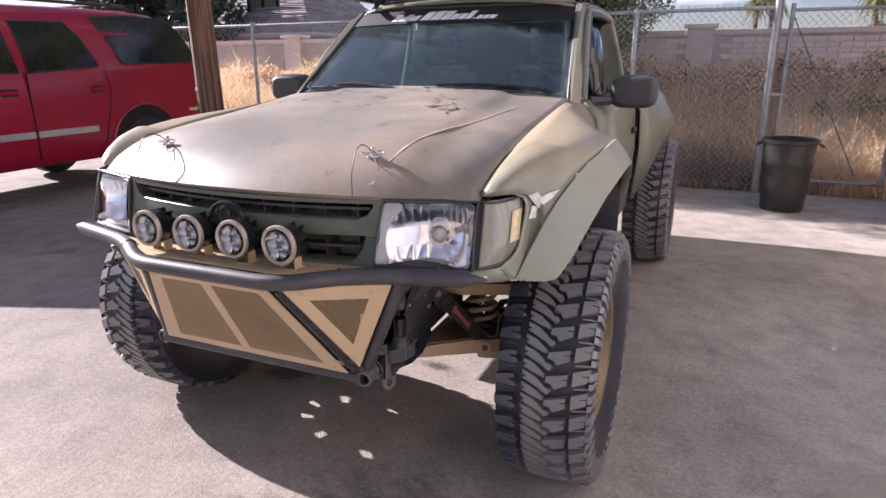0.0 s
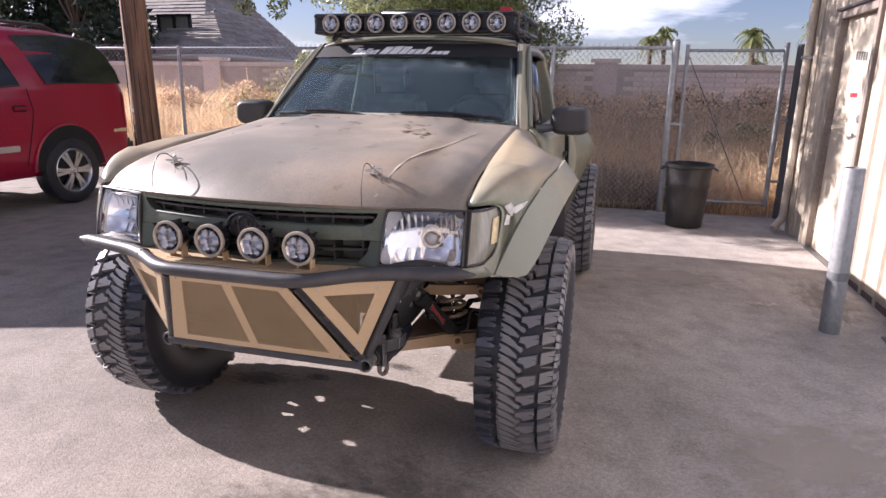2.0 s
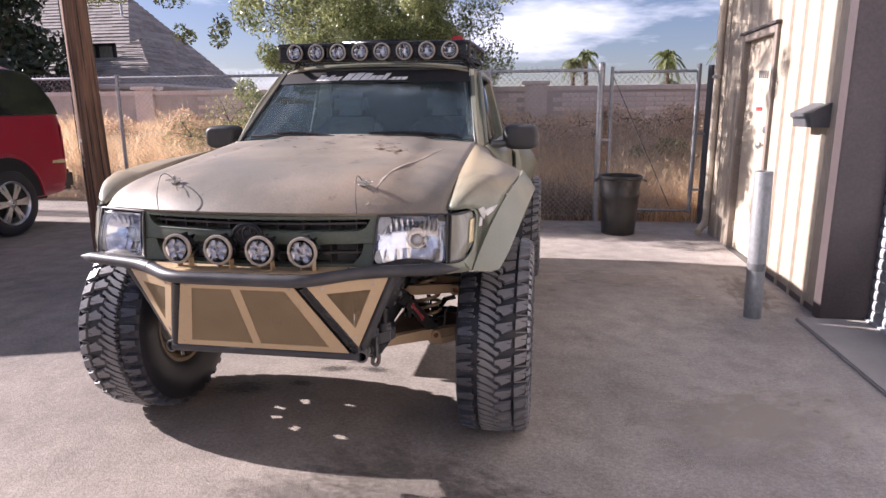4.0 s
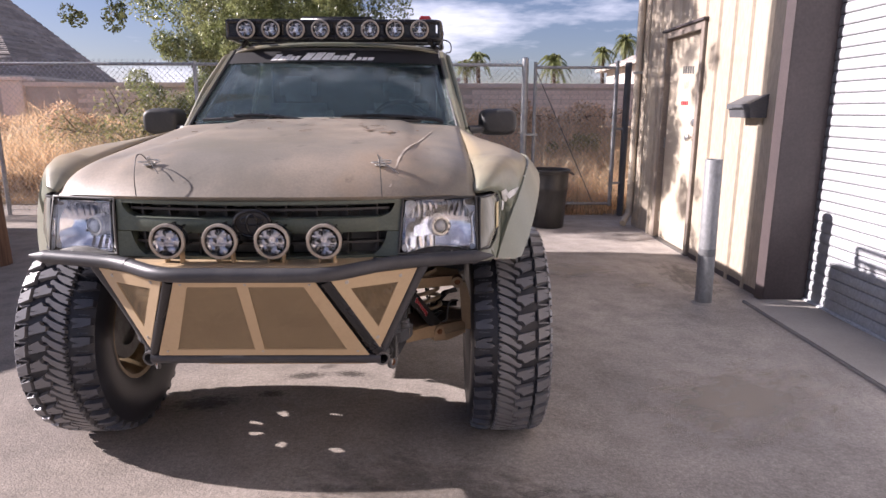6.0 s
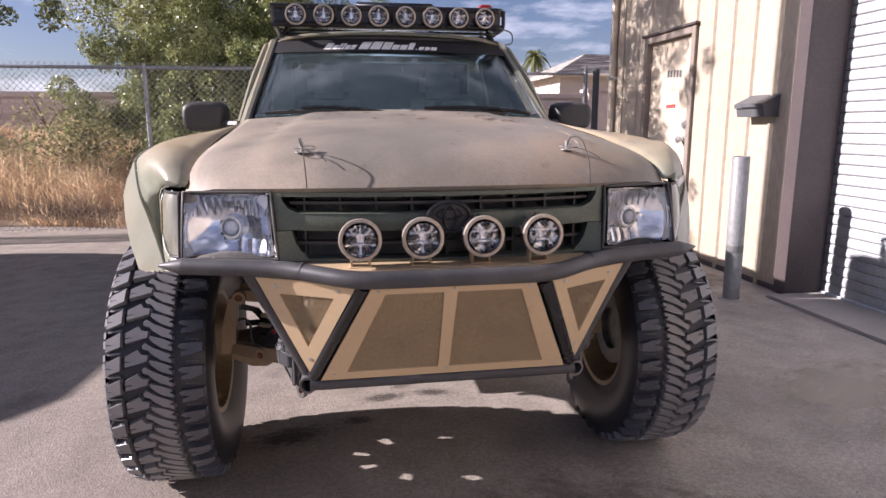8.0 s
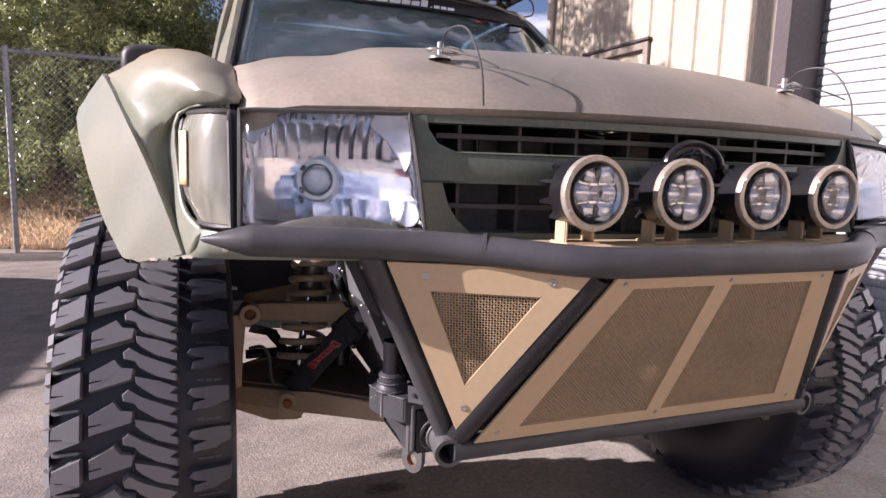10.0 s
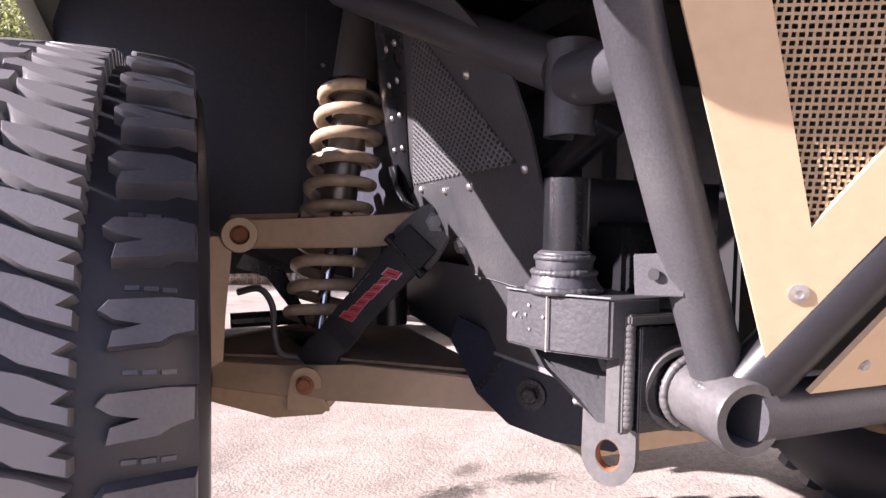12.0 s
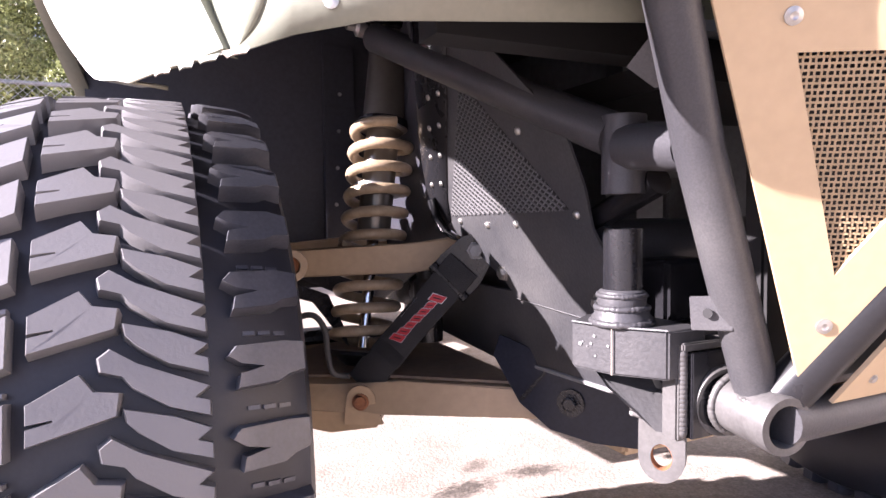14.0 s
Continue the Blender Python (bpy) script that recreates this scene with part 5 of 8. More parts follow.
# tan plate on top of the bar, under the lamps
top = [(-0.50, -0.01, 0.953), (-0.25, -0.148, 0.958), (0.25, -0.148, 0.958), (0.50, -0.01, 0.953), (0.42, 0.06, 0.949), (-0.42, 0.06, 0.949)]
part("top_plate", plate(top, 0.004, (0, 0, 1)), M_TAN, bumper, "tan plate behind the bar")


def pod_lamp(name, centre, ax, r, parent, bracket=True):
    ax = Vector(ax).normalized()
    m = axis_to(centre, ax)
    lamp = part(name, lathe([(0, -0.085), (r * 0.55, -0.082), (r * 0.72, -0.060), (r * 0.95, -0.040), (r * 0.97, -0.004), (r * 0.90, 0.0)], 28, m), M_BLACK, parent, "round driving lamp with bronze bezel", smooth=30)
    for k in range(10):
        a = 2 * math.pi * k / 10
        part("cooling_fin", box((-0.0025, r * 0.62, -0.074), (0.0025, r * 0.95, -0.038), m=m @ pose(0, 0, 0, 0, 0, math.degrees(a))), M_BLACK, lamp)
    part("bezel", lathe([(r * 0.82, 0.000), (r * 0.845, 0.008), (r * 0.87, 0.010), (r * 1.0, 0.009), (r * 1.03, 0.005), (r * 1.03, -0.001), (r * 0.96, -0.004)], 36, m), M_BEZEL, lamp, "bronze bezel ring", smooth=30)
    for k in range(6):
        a = 2 * math.pi * (k + 0.5) / 6
        part("bezel_screw", lathe([(r * 0.060, 0), (r * 0.055, 0.0012), (r * 0.03, 0.0012), (r * 0.025, 0.0004), (0, 0.0004)], 10, m @ Matrix.Translation((r * 0.93 * math.cos(a), r * 0.93 * math.sin(a), 0.0093))), M_ZINC, lamp)
    part("lamp_back", lathe([(r * 0.85, 0.003), (r * 0.82, -0.020), (0, -0.024)], 28, m), M_REFLECTOR, lamp)
    for x, y, q in ((-0.30, 0.46, 0.27), (0.30, 0.46, 0.27), (-0.40, 0.0, 0.25), (0.40, 0.0, 0.25), (-0.30, -0.46, 0.27), (0.30, -0.46, 0.27)):
        cup = lathe([(0.0015, -0.022), (r * q * 0.5, -0.018), (r * q * 0.85, -0.006), (r * q, 0.001), (r * q * 1.05, -0.02)], 16, m @ Matrix.Translation((r * x, r * y, 0)))
        part("reflector_cup", cup, M_REFLECTOR, lamp, smooth=40)
        part("led_chip", lathe([(0, -0.017), (r * 0.08, -0.018), (r * 0.08, -0.022)], 8, m @ Matrix.Translation((r * x, r * y, 0))), M_PLASTIC, lamp)
    for y in (-0.24, 0.24):
        part("lamp_web", box((-r * 0.62, r * (y - 0.03), -0.014), (r * 0.62, r * (y + 0.03), -0.003), 0.001, m=m), M_REFLECTOR, lamp)
    ln = part("lens", lathe([(r * 0.84, 0.005), (r * 0.5, 0.0085), (0, 0.010)], 28, m), M_LENS, lamp, "clear lens", smooth=60, solid=0.002)
    ln.visible_shadow = False
    if bracket:
        c = Vector(centre)
        for sx in (-1, 1):
            part("bracket_ear", box((c.x + sx * 0.024 - 0.003, c.y + 0.03, c.z - r - 0.030), (c.x + sx * 0.024 + 0.003, c.y + 0.062, c.z - r * 0.35), 0.002), M_TAN, lamp, "tan bracket")
        part("bracket_foot", box((c.x - 0.03, c.y + 0.018, c.z - r - 0.029), (c.x + 0.03, c.y + 0.07, c.z - r - 0.022), 0.001), M_TAN, lamp)
    return lamp


M_BEZEL = shade("bronze_bezel", (0.42, 0.365, 0.305), 0.38, 0.5, color2=(0.34, 0.295, 0.245), scale=20, fine=200, bump=0.05)
for k in range(4):
    pod_lamp("driving_lamp", (-0.250 + 0.4965 * k / 3, -0.127, 1.040), (0.0, -1, 0.02), 0.0555, truck)

# -- cab --
NU, NV = 20, 10
WB, WT = [(-0.715, 1.335, 1.360), (0.715, 1.335, 1.360)], [(-0.615, 1.905, 1.800), (0.615, 1.905, 1.800)]


def ws(u, v, out=0.0):
    p = lerp3(lerp3(WB[0], WB[1], u), lerp3(WT[0], WT[1], u), v)
    c = 1 - (2 * u - 1) ** 2
    n = Vector((0, -0.62, 0.78))
    return p + Vector((0, -0.085 * c, -0.012 * c * (1 - v))) + n * (0.018 * c * math.sin(math.pi * v) + out)


windshield = part("windshield", loft([[ws(k / NU, j / NV) for k in range(NU + 1)] for j in range(NV + 1)]), M_SCREEN, truck, "dark tinted windshield with white lettering banner", smooth=60, solid=0.005)
windshield.visible_shadow = False
rim = [ws(k / NU, 0, 0.002) for k in range(NU + 1)] + [ws(1, j / NV, 0.002) for j in range(1, NV + 1)] + [ws(k / NU, 1, 0.002) for k in range(NU - 1, -1, -1)] + [ws(0, j / NV, 0.002) for j in range(NV - 1, 0, -1)]
part("windshield_seal", sweep(rim, 0.009, 6, closed=True), M_PLASTIC, windshield)
# cowl under the glass
part("cowl", loft([[ws(k / NU, 0, 0) + Vector((0, -0.075, -0.028)) for k in range(NU + 1)], [ws(k / NU, 0.02, 0.003) for k in range(NU + 1)]]), M_PLASTIC, truck, "black plastic cowl", smooth=40, solid=0.004)
# banner marks: plain strokes
x = -0.36
for w, h, gap in ((0.035, 0.036, 0.006), (0.026, 0.024, 0.005), (0.012, 0.034, 0.005), (0.012, 0.034, 0.005), (0.024, 0.024, 0.004), (0.024, 0.026, 0.020),
                  (0.050, 0.044, 0.008), (0.052, 0.046, 0.008), (0.046, 0.044, 0.006), (0.036, 0.028, 0.006), (0.036, 0.028, 0.006), (0.030, 0.042, 0.014),
                  (0.007, 0.007, 0.008), (0.026, 0.018, 0.006), (0.026, 0.018, 0.006), (0.032, 0.018, 0.006)):
    u0, u1 = (x + 0.62) / 1.24, (x + w + 0.62) / 1.24
    v0, v1 = 0.828, 0.828 + h * 2.5
    lean = 0.020 * h / 0.04
    quad = [ws(u0, v0, 0.0058), ws(u1, v0, 0.0058), ws(u1 + lean, v1, 0.0058), ws(u0 + lean, v1, 0.0058)]
    part("banner_mark", plate(quad, 0.0008, (0, -0.62, 0.78)), M_WHITE, windshield)
    x += w + gap
part("banner_strip", loft([[ws(k / NU, v, 0.0048) for k in range(NU + 1)] for v in (0.800, 0.985)]), M_DARK, windshield, "black windshield banner")
# wipers
for u0, u1 in ((0.05, 0.47), (0.43, 0.95)):
    arm = [ws(u1, 0.035, 0.020), ws(u1 - 0.05, 0.058, 0.030), ws(u0 * 0.45 + u1 * 0.55, 0.098, 0.032), ws(u0 * 0.72 + u1 * 0.28, 0.098, 0.028)]
    wiper = part("wiper", sweep(spline(arm, 5), [0.012 - 0.005 * i / 15 for i in range(16)], 8), M_BLACK, truck, "black wiper")
    part("wiper_blade", sweep([ws(u0 + (u1 - u0) * 0.84 * k / 12, 0.062 + 0.026 * math.sin(math.pi * k / 12), 0.014) for k in range(13)], 0.009, 6), M_PLASTIC, wiper)
    for q in (0.25, 0.5, 0.75):
        p = ws(u0 + (u1 - u0) * 0.84 * q, 0.062 + 0.026 * math.sin(math.pi * q), 0.021)
        part("blade_clip", box((p.x - 0.018, p.y - 0.006, p.z - 0.005), (p.x + 0.018, p.y + 0.006, p.z + 0.006), 0.003), M_PLASTIC, wiper)

# cab shell in sections along y
roof_rows = []
for y, zt in ((1.885, 1.800), (1.93, 1.818), (2.05, 1.832), (2.3, 1.838), (2.6, 1.828), (2.72, 1.800)):
    row = []
    for k in range(21):
        u = -1 + 2 * k / 20
        row.append((u * 0.655, y - (0.085 * (1 - u * u) if y < 1.95 else 0), zt + 0.028 * (1 - u ** 2) - 0.03 * abs(u) ** 8))
    roof_rows.append(row)
part("roof", loft(roof_rows), M_GREEN, truck, smooth=40, solid=0.01)
for s in (1, -1):
    pillar = [[mx(p, s) for p in r] for r in (
        [(0.715, 1.325, 1.360), (0.735, 1.315, 1.352), (0.762, 1.370, 1.345), (0.745, 1.41, 1.36)],
        [(0.665, 1.615, 1.590), (0.685, 1.605, 1.588), (0.712, 1.66, 1.580), (0.690, 1.70, 1.58)],
        [(0.618, 1.890, 1.800), (0.640, 1.890, 1.800), (0.668, 1.94, 1.785), (0.650, 1.97, 1.775)])]
    part("windshield_pillar", loft(pillar, close_u=True, caps=True), M_GREEN, truck, smooth=40)
    door = part("cab_door", loft([[mx(p, s) for p in r] for r in (
        [(0.775, 1.42, 1.352), (0.845, 1.42, 1.28), (0.865, 1.42, 1.0), (0.84, 1.42, 0.62)],
        [(0.775, 2.0, 1.352), (0.85, 2.0, 1.28), (0.868, 2.0, 1.0), (0.84, 2.0, 0.62)],
        [(0.775, 2.66, 1.352), (0.845, 2.66, 1.28), (0.862, 2.66, 1.0), (0.835, 2.66, 0.62)])]), M_GREEN, truck, "olive cab door", smooth=40, solid=0.03)
    part("door_glass", loft([[mx(p, s) for p in r] for r in (
        [(0.762, 1.47, 1.355), (0.770, 2.0, 1.355), (0.765, 2.60, 1.355)],
        [(0.715, 1.68, 1.57), (0.722, 2.05, 1.57), (0.716, 2.60, 1.57)],
        [(0.668, 1.93, 1.745), (0.668, 2.2, 1.750), (0.664, 2.56, 1.745)])]), M_BLACKGLASS, door, smooth=40, solid=0.004)
    fr = [mx(p, s) for p in [(0.764, 1.43, 1.352), (0.72, 1.64, 1.57), (0.670, 1.90, 1.768), (0.668, 2.2, 1.775), (0.664, 2.60, 1.765), (0.716, 2.66, 1.57), (0.770, 2.66, 1.352)]]
    part("window_frame", sweep(rounded(fr, 0.05), 0.017, 8), M_GREEN, door)
    part("window_visor", sweep(rounded([mx(p, s) for p in [(0.740, 1.60, 1.50), (0.684, 1.90, 1.745), (0.680, 2.2, 1.755), (0.676, 2.55, 1.745)]], 0.05), 0.012, 6), M_PLASTIC, door, "smoked window visor")
    part("door_handle", box((0.862 * s - 0.01, 2.46, 1.10), (0.862 * s + 0.016, 2.58, 1.135), 0.006), M_PLASTIC, door)
    part("cab_back", box((0.60 * s - 0.13, 2.67, 0.62), (0.60 * s + 0.17, 2.74, 1.33), 0.01), M_GREEN, truck)
    # door mirror
    mm = []
    for j in range(11):
        t = j / 10
        w = 0.108 * (1 - 0.35 * t ** 3)
        h = 0.076 * (1 - 0.4 * t ** 3)
        ring_ = []
        for k in range(20):
            a = 2 * math.pi * k / 20
            ca, sa = math.cos(a), math.sin(a)
            ex = 0.55
            ring_.append(((0.955 + math.copysign(abs(ca) ** ex, ca) * w + 0.01 * t) * s, 1.66 - 0.115 * math.sin(t * math.pi / 2), 1.385 + math.copysign(abs(sa) ** ex, sa) * h))
        mm.append(ring_)
    mirror = part("door_mirror", loft(mm, close_u=True, caps=True), M_PLASTIC, truck, "black plastic door mirror", smooth=50)
    part("mirror_glass", plate([((0.955 + sx * 0.095) * s, 1.664, 1.385 + sz * 0.062) for sx, sz in ((-1, -1), (1, -1), (1, 1), (-1, 1))], 0.002, (0, 1, 0)), M_CHROME, mirror)
    part("mirror_arm", sweep([(0.78 * s, 1.50, 1.345), (0.83 * s, 1.54, 1.345), (0.88 * s, 1.59, 1.352)], 0.022, 8), M_PLASTIC, mirror)
part("cab_back_panel", box((-0.66, 2.68, 0.62), (0.66, 2.73, 1.36), 0.01), M_GREEN, truck)
for s in (1, -1):
    part("rear_pillar", plate([(0.604 * s, 2.69, 1.362), (0.775 * s, 2.69, 1.362), (0.718 * s, 2.69, 1.57), (0.655 * s, 2.69, 1.775), (0.604 * s, 2.69, 1.795)], 0.03, (0, 1, 0)), M_GREEN, truck)
part("rear_header", box((-0.602, 2.69, 1.763), (0.602, 2.72, 1.803), 0.006), M_GREEN, truck)
part("rear_window", box((-0.60, 2.70, 1.37), (0.60, 2.71, 1.76)), M_BLACKGLASS, truck, "tinted rear window")
part("dashboard", box((-0.70, 1.40, 1.10), (0.70, 1.78, 1.345), 0.03), M_DASH, truck, "grey dashboard")
part("steering_wheel", sweep([(0.38 + 0.18 * math.cos(a), 1.90 - 0.06 * math.sin(a), 1.33 + 0.17 * math.sin(a)) for a in [2 * math.pi * k / 28 for k in range(28)]], 0.015, 8, closed=True), M_PLASTIC, truck)
for x in (-0.36, 0.36):
    part("seat_back", box((x - 0.24, 2.35, 0.9), (x + 0.24, 2.52, 1.50), 0.05), M_SEAT, truck)
    part("headrest", box((x - 0.13, 2.40, 1.51), (x + 0.13, 2.50, 1.68), 0.04), M_SEAT, truck)
part("cab_floor", box((-0.80, 1.32, 0.58), (0.80, 2.70, 0.62)), M_DARK, truck)

# -- bed --
for s in (1, -1):
    bedside = loft([[mx(p, s) for p in r] for r in (
        [(0.70, 2.76, 1.285), (0.80, 2.76, 1.285), (0.875, 2.76, 1.22), (0.885, 2.76, 1.0), (0.86, 2.76, 0.64)],
        [(0.70, 3.05, 1.285), (0.80, 3.05, 1.285), (0.89, 3.05, 1.23), (0.925, 3.05, 1.06), (0.93, 3.05, 0.80)],
        [(0.70, 3.25, 1.285), (0.80, 3.25, 1.285), (0.91, 3.25, 1.235), (0.975, 3.25, 1.12), (1.00, 3.25, 1.00)],
        [(0.70, 3.60, 1.285), (0.80, 3.60, 1.285), (0.92, 3.60, 1.24), (0.995, 3.60, 1.15), (1.03, 3.60, 1.06)],
        [(0.70, 3.95, 1.285), (0.80, 3.95, 1.285), (0.91, 3.95, 1.235), (0.975, 3.95, 1.12), (1.00, 3.95, 1.00)],
        [(0.70, 4.20, 1.285), (0.80, 4.20, 1.285), (0.89, 4.20, 1.23), (0.925, 4.20, 1.06), (0.93, 4.20, 0.78)],
        [(0.70, 4.55, 1.285), (0.80, 4.55, 1.285), (0.87, 4.55, 1.22), (0.88, 4.55, 1.0), (0.86, 4.55, 0.72)])])
    part("bed_side", bedside, M_GREEN, truck, "olive bed side with wide rear flare", smooth=40, solid=0.012)
    part("bed_inner", box((0.66 * s - 0.012, 2.78, 0.80), (0.66 * s + 0.012, 4.53, 1.27)), M_PLASTIC, truck)
part("tailgate", box((-0.80, 4.52, 0.74), (0.80, 4.57, 1.27), 0.012), M_GREEN, truck)
part("bed_floor", box((-0.70, 2.78, 0.76), (0.70, 4.52, 0.80)), M_PLASTIC, truck)
part("bed_front", box((-0.76, 2.77, 0.70), (0.76, 2.80, 1.27), 0.01), M_GREEN, truck)

# -- roof rack with lamps --
rack = part("roof_rack", sweep(rounded([(-0.62, 1.80, 1.955), (0.62, 1.80, 1.955), (0.64, 2.46, 1.955), (-0.64, 2.46, 1.955), (-0.62, 1.80, 1.955)], 0.05), 0.016, 8), M_BLACK, truck, "black tube roof rack carrying a lamp row")
part("rack_lower_rail", sweep(rounded([(-0.62, 1.80, 1.868), (0.62, 1.80, 1.868), (0.64, 2.46, 1.868), (-0.64, 2.46, 1.868), (-0.62, 1.80, 1.868)], 0.05), 0.016, 8), M_BLACK, rack)
part("rack_face", box((-0.62, 1.795, 1.862), (0.60, 1.803, 1.955)), M_BLACK, rack)
part("wind_deflector", loft([[(-0.20, 1.79, 1.955), (0.24, 1.79, 1.955)], [(-0.18, 1.80, 1.985), (0.22, 1.80, 1.985)], [(-0.16, 1.90, 1.99), (0.20, 1.90, 1.99)]]), M_BLACK, rack, solid=0.006)
for x in (-0.62, -0.3, 0.0, 0.3, 0.62):
    for y in (1.80, 2.13, 2.46):
        if abs(x) > 0.6 or y != 2.13:
            part("rack_post", sweep([(x * (1 + 0.03 * (y > 2.4)), y, 1.955), (x * (1 + 0.03 * (y > 2.4)), y, 1.868)], 0.011, 8), M_BLACK, rack)
for k in range(3):
    y = 1.95 + 0.16 * k
    part("rack_slat", box((-0.62, y, 1.874), (0.62, y + 0.05, 1.886)), M_BLACK, rack)
for x in (-0.56, 0.56):
    for y in (1.98, 2.36):
        part("rack_foot", sweep([(x, y, 1.868), (x * 1.06, y, 1.83), (x * 1.1, y, 1.80)], 0.014, 8), M_BLACK, rack)
part("loose_cable", sweep(spline([(0.61, 1.83, 1.868), (0.68, 1.86, 1.85), (0.69, 1.87, 1.80), (0.66, 1.90, 1.79)], 5), 0.004, 6), M_PLASTIC, rack)
part("red_cap", box((0.50, 1.86, 1.955), (0.57, 1.94, 2.00), 0.008), M_REDMARK, rack, "red plastic cap on the rack")
for k in range(8):
    pod_lamp("roof_lamp", (-0.503 + 1.008 * k / 7, 1.757, 1.908), (0, -1, 0), 0.052, truck, bracket=False)

# torn flare edge, worn white patch and dry leaves
for s in (1, -1):
    for k in range(4):
        t = 0.40 + 0.13 * k + random.uniform(-0.02, 0.02)
        e0, e1 = Vector((0.930 * s, 0.302, 0.8865)), Vector((0.800 * s, 0.190, 0.909))
        c = e0.lerp(e1, t)
        d = (e1 - e0).normalized()
        L = random.uniform(0.006, 0.016)
        h = random.uniform(0.001, 0.003)
        part("torn_edge", plate([c - d * L + Vector((0, -0.008, 0.004)), c + d * L + Vector((0, -0.008, 0.003)), c + d * L * 0.7 + Vector((0, -0.008, -h)), c - d * L * 0.2 + Vector((0, -0.008, -h * 0.5)), c - d * L * 0.6 + Vector((0, -0.008, -h * 1.1))], 0.006, (0, 1, 0)), M_SCRATCH if k % 3 == 0 else M_FLARE, truck)
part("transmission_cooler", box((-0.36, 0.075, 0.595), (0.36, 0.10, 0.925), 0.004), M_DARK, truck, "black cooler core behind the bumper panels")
for poly in ([(0.846, 0.270, 1.150), (0.866, 0.278, 1.158), (0.878, 0.284, 1.135), (0.868, 0.280, 1.105), (0.852, 0.272, 1.118)],
             [(0.866, 0.282, 1.135), (0.888, 0.292, 1.150), (0.920, 0.315, 1.160), (0.905, 0.303, 1.138), (0.880, 0.290, 1.118)],
             [(0.850, 0.272, 1.115), (0.862, 0.278, 1.108), (0.858, 0.276, 1.075), (0.848, 0.270, 1.080)]):
    on = []
    for q in poly:
        near = min(left_skin + left_flare, key=lambda v: (v.x - q[0]) ** 2 + (v.z - q[2]) ** 2)
        on.append(Vector((q[0] + 0.001, near.y - 0.007, q[2])))
    part("bare_white_patch", plate(on, 0.003, (0.5, -0.85, 0)), M_WHITE, truck, "patch worn to white gelcoat")
lv = np.random.default_rng(3)
for k in range(40):
    u, v = lv.uniform(-0.75, 0.85), 0.42 + 0.55 * lv.uniform(0, 1) ** 0.6
    if k < 14:
        u, v = 0.48 + lv.normal(0, 0.06), 0.60 + lv.normal(0, 0.04)
    c = hood_point(u, min(v, 0.99)) + Vector((0, 0, 0.004))
    r, a = lv.uniform(0.004, 0.011) * (2.0 if k < 9 else 1.25), lv.uniform(0, 6.28)
    pts = [c + Vector((math.cos(a + q * 1.05) * r * (1.7 if q % 3 == 0 else 0.6), math.sin(a + q * 1.05) * r * (1.7 if q % 3 == 0 else 0.6), 0.0)) for q in range(6)]
    part("dry_leaf", plate(pts, 0.001, (0, 0, 1)), M_DRYLEAF, truck)
scr = [hood_point(0.595 + 0.27 * v, v) for v in [0.02 + 0.06 * k for k in range(13)]]
part("hood_scratch", loft([[p + Vector((-0.005, 0, 0.0016)) for p in scr], [p + Vector((0.004, 0, 0.0016)) for p in scr]]), M_SCRATCH, truck, "pale scratch line", smooth=None)


# ---- wheels ----
TYRE_R, TYRE_W = 0.473, 0.158


def crown(v):
    return TYRE_R - 0.006 * (abs(v) / TYRE_W) ** 2 - 0.014 * (abs(v) / TYRE_W) ** 8


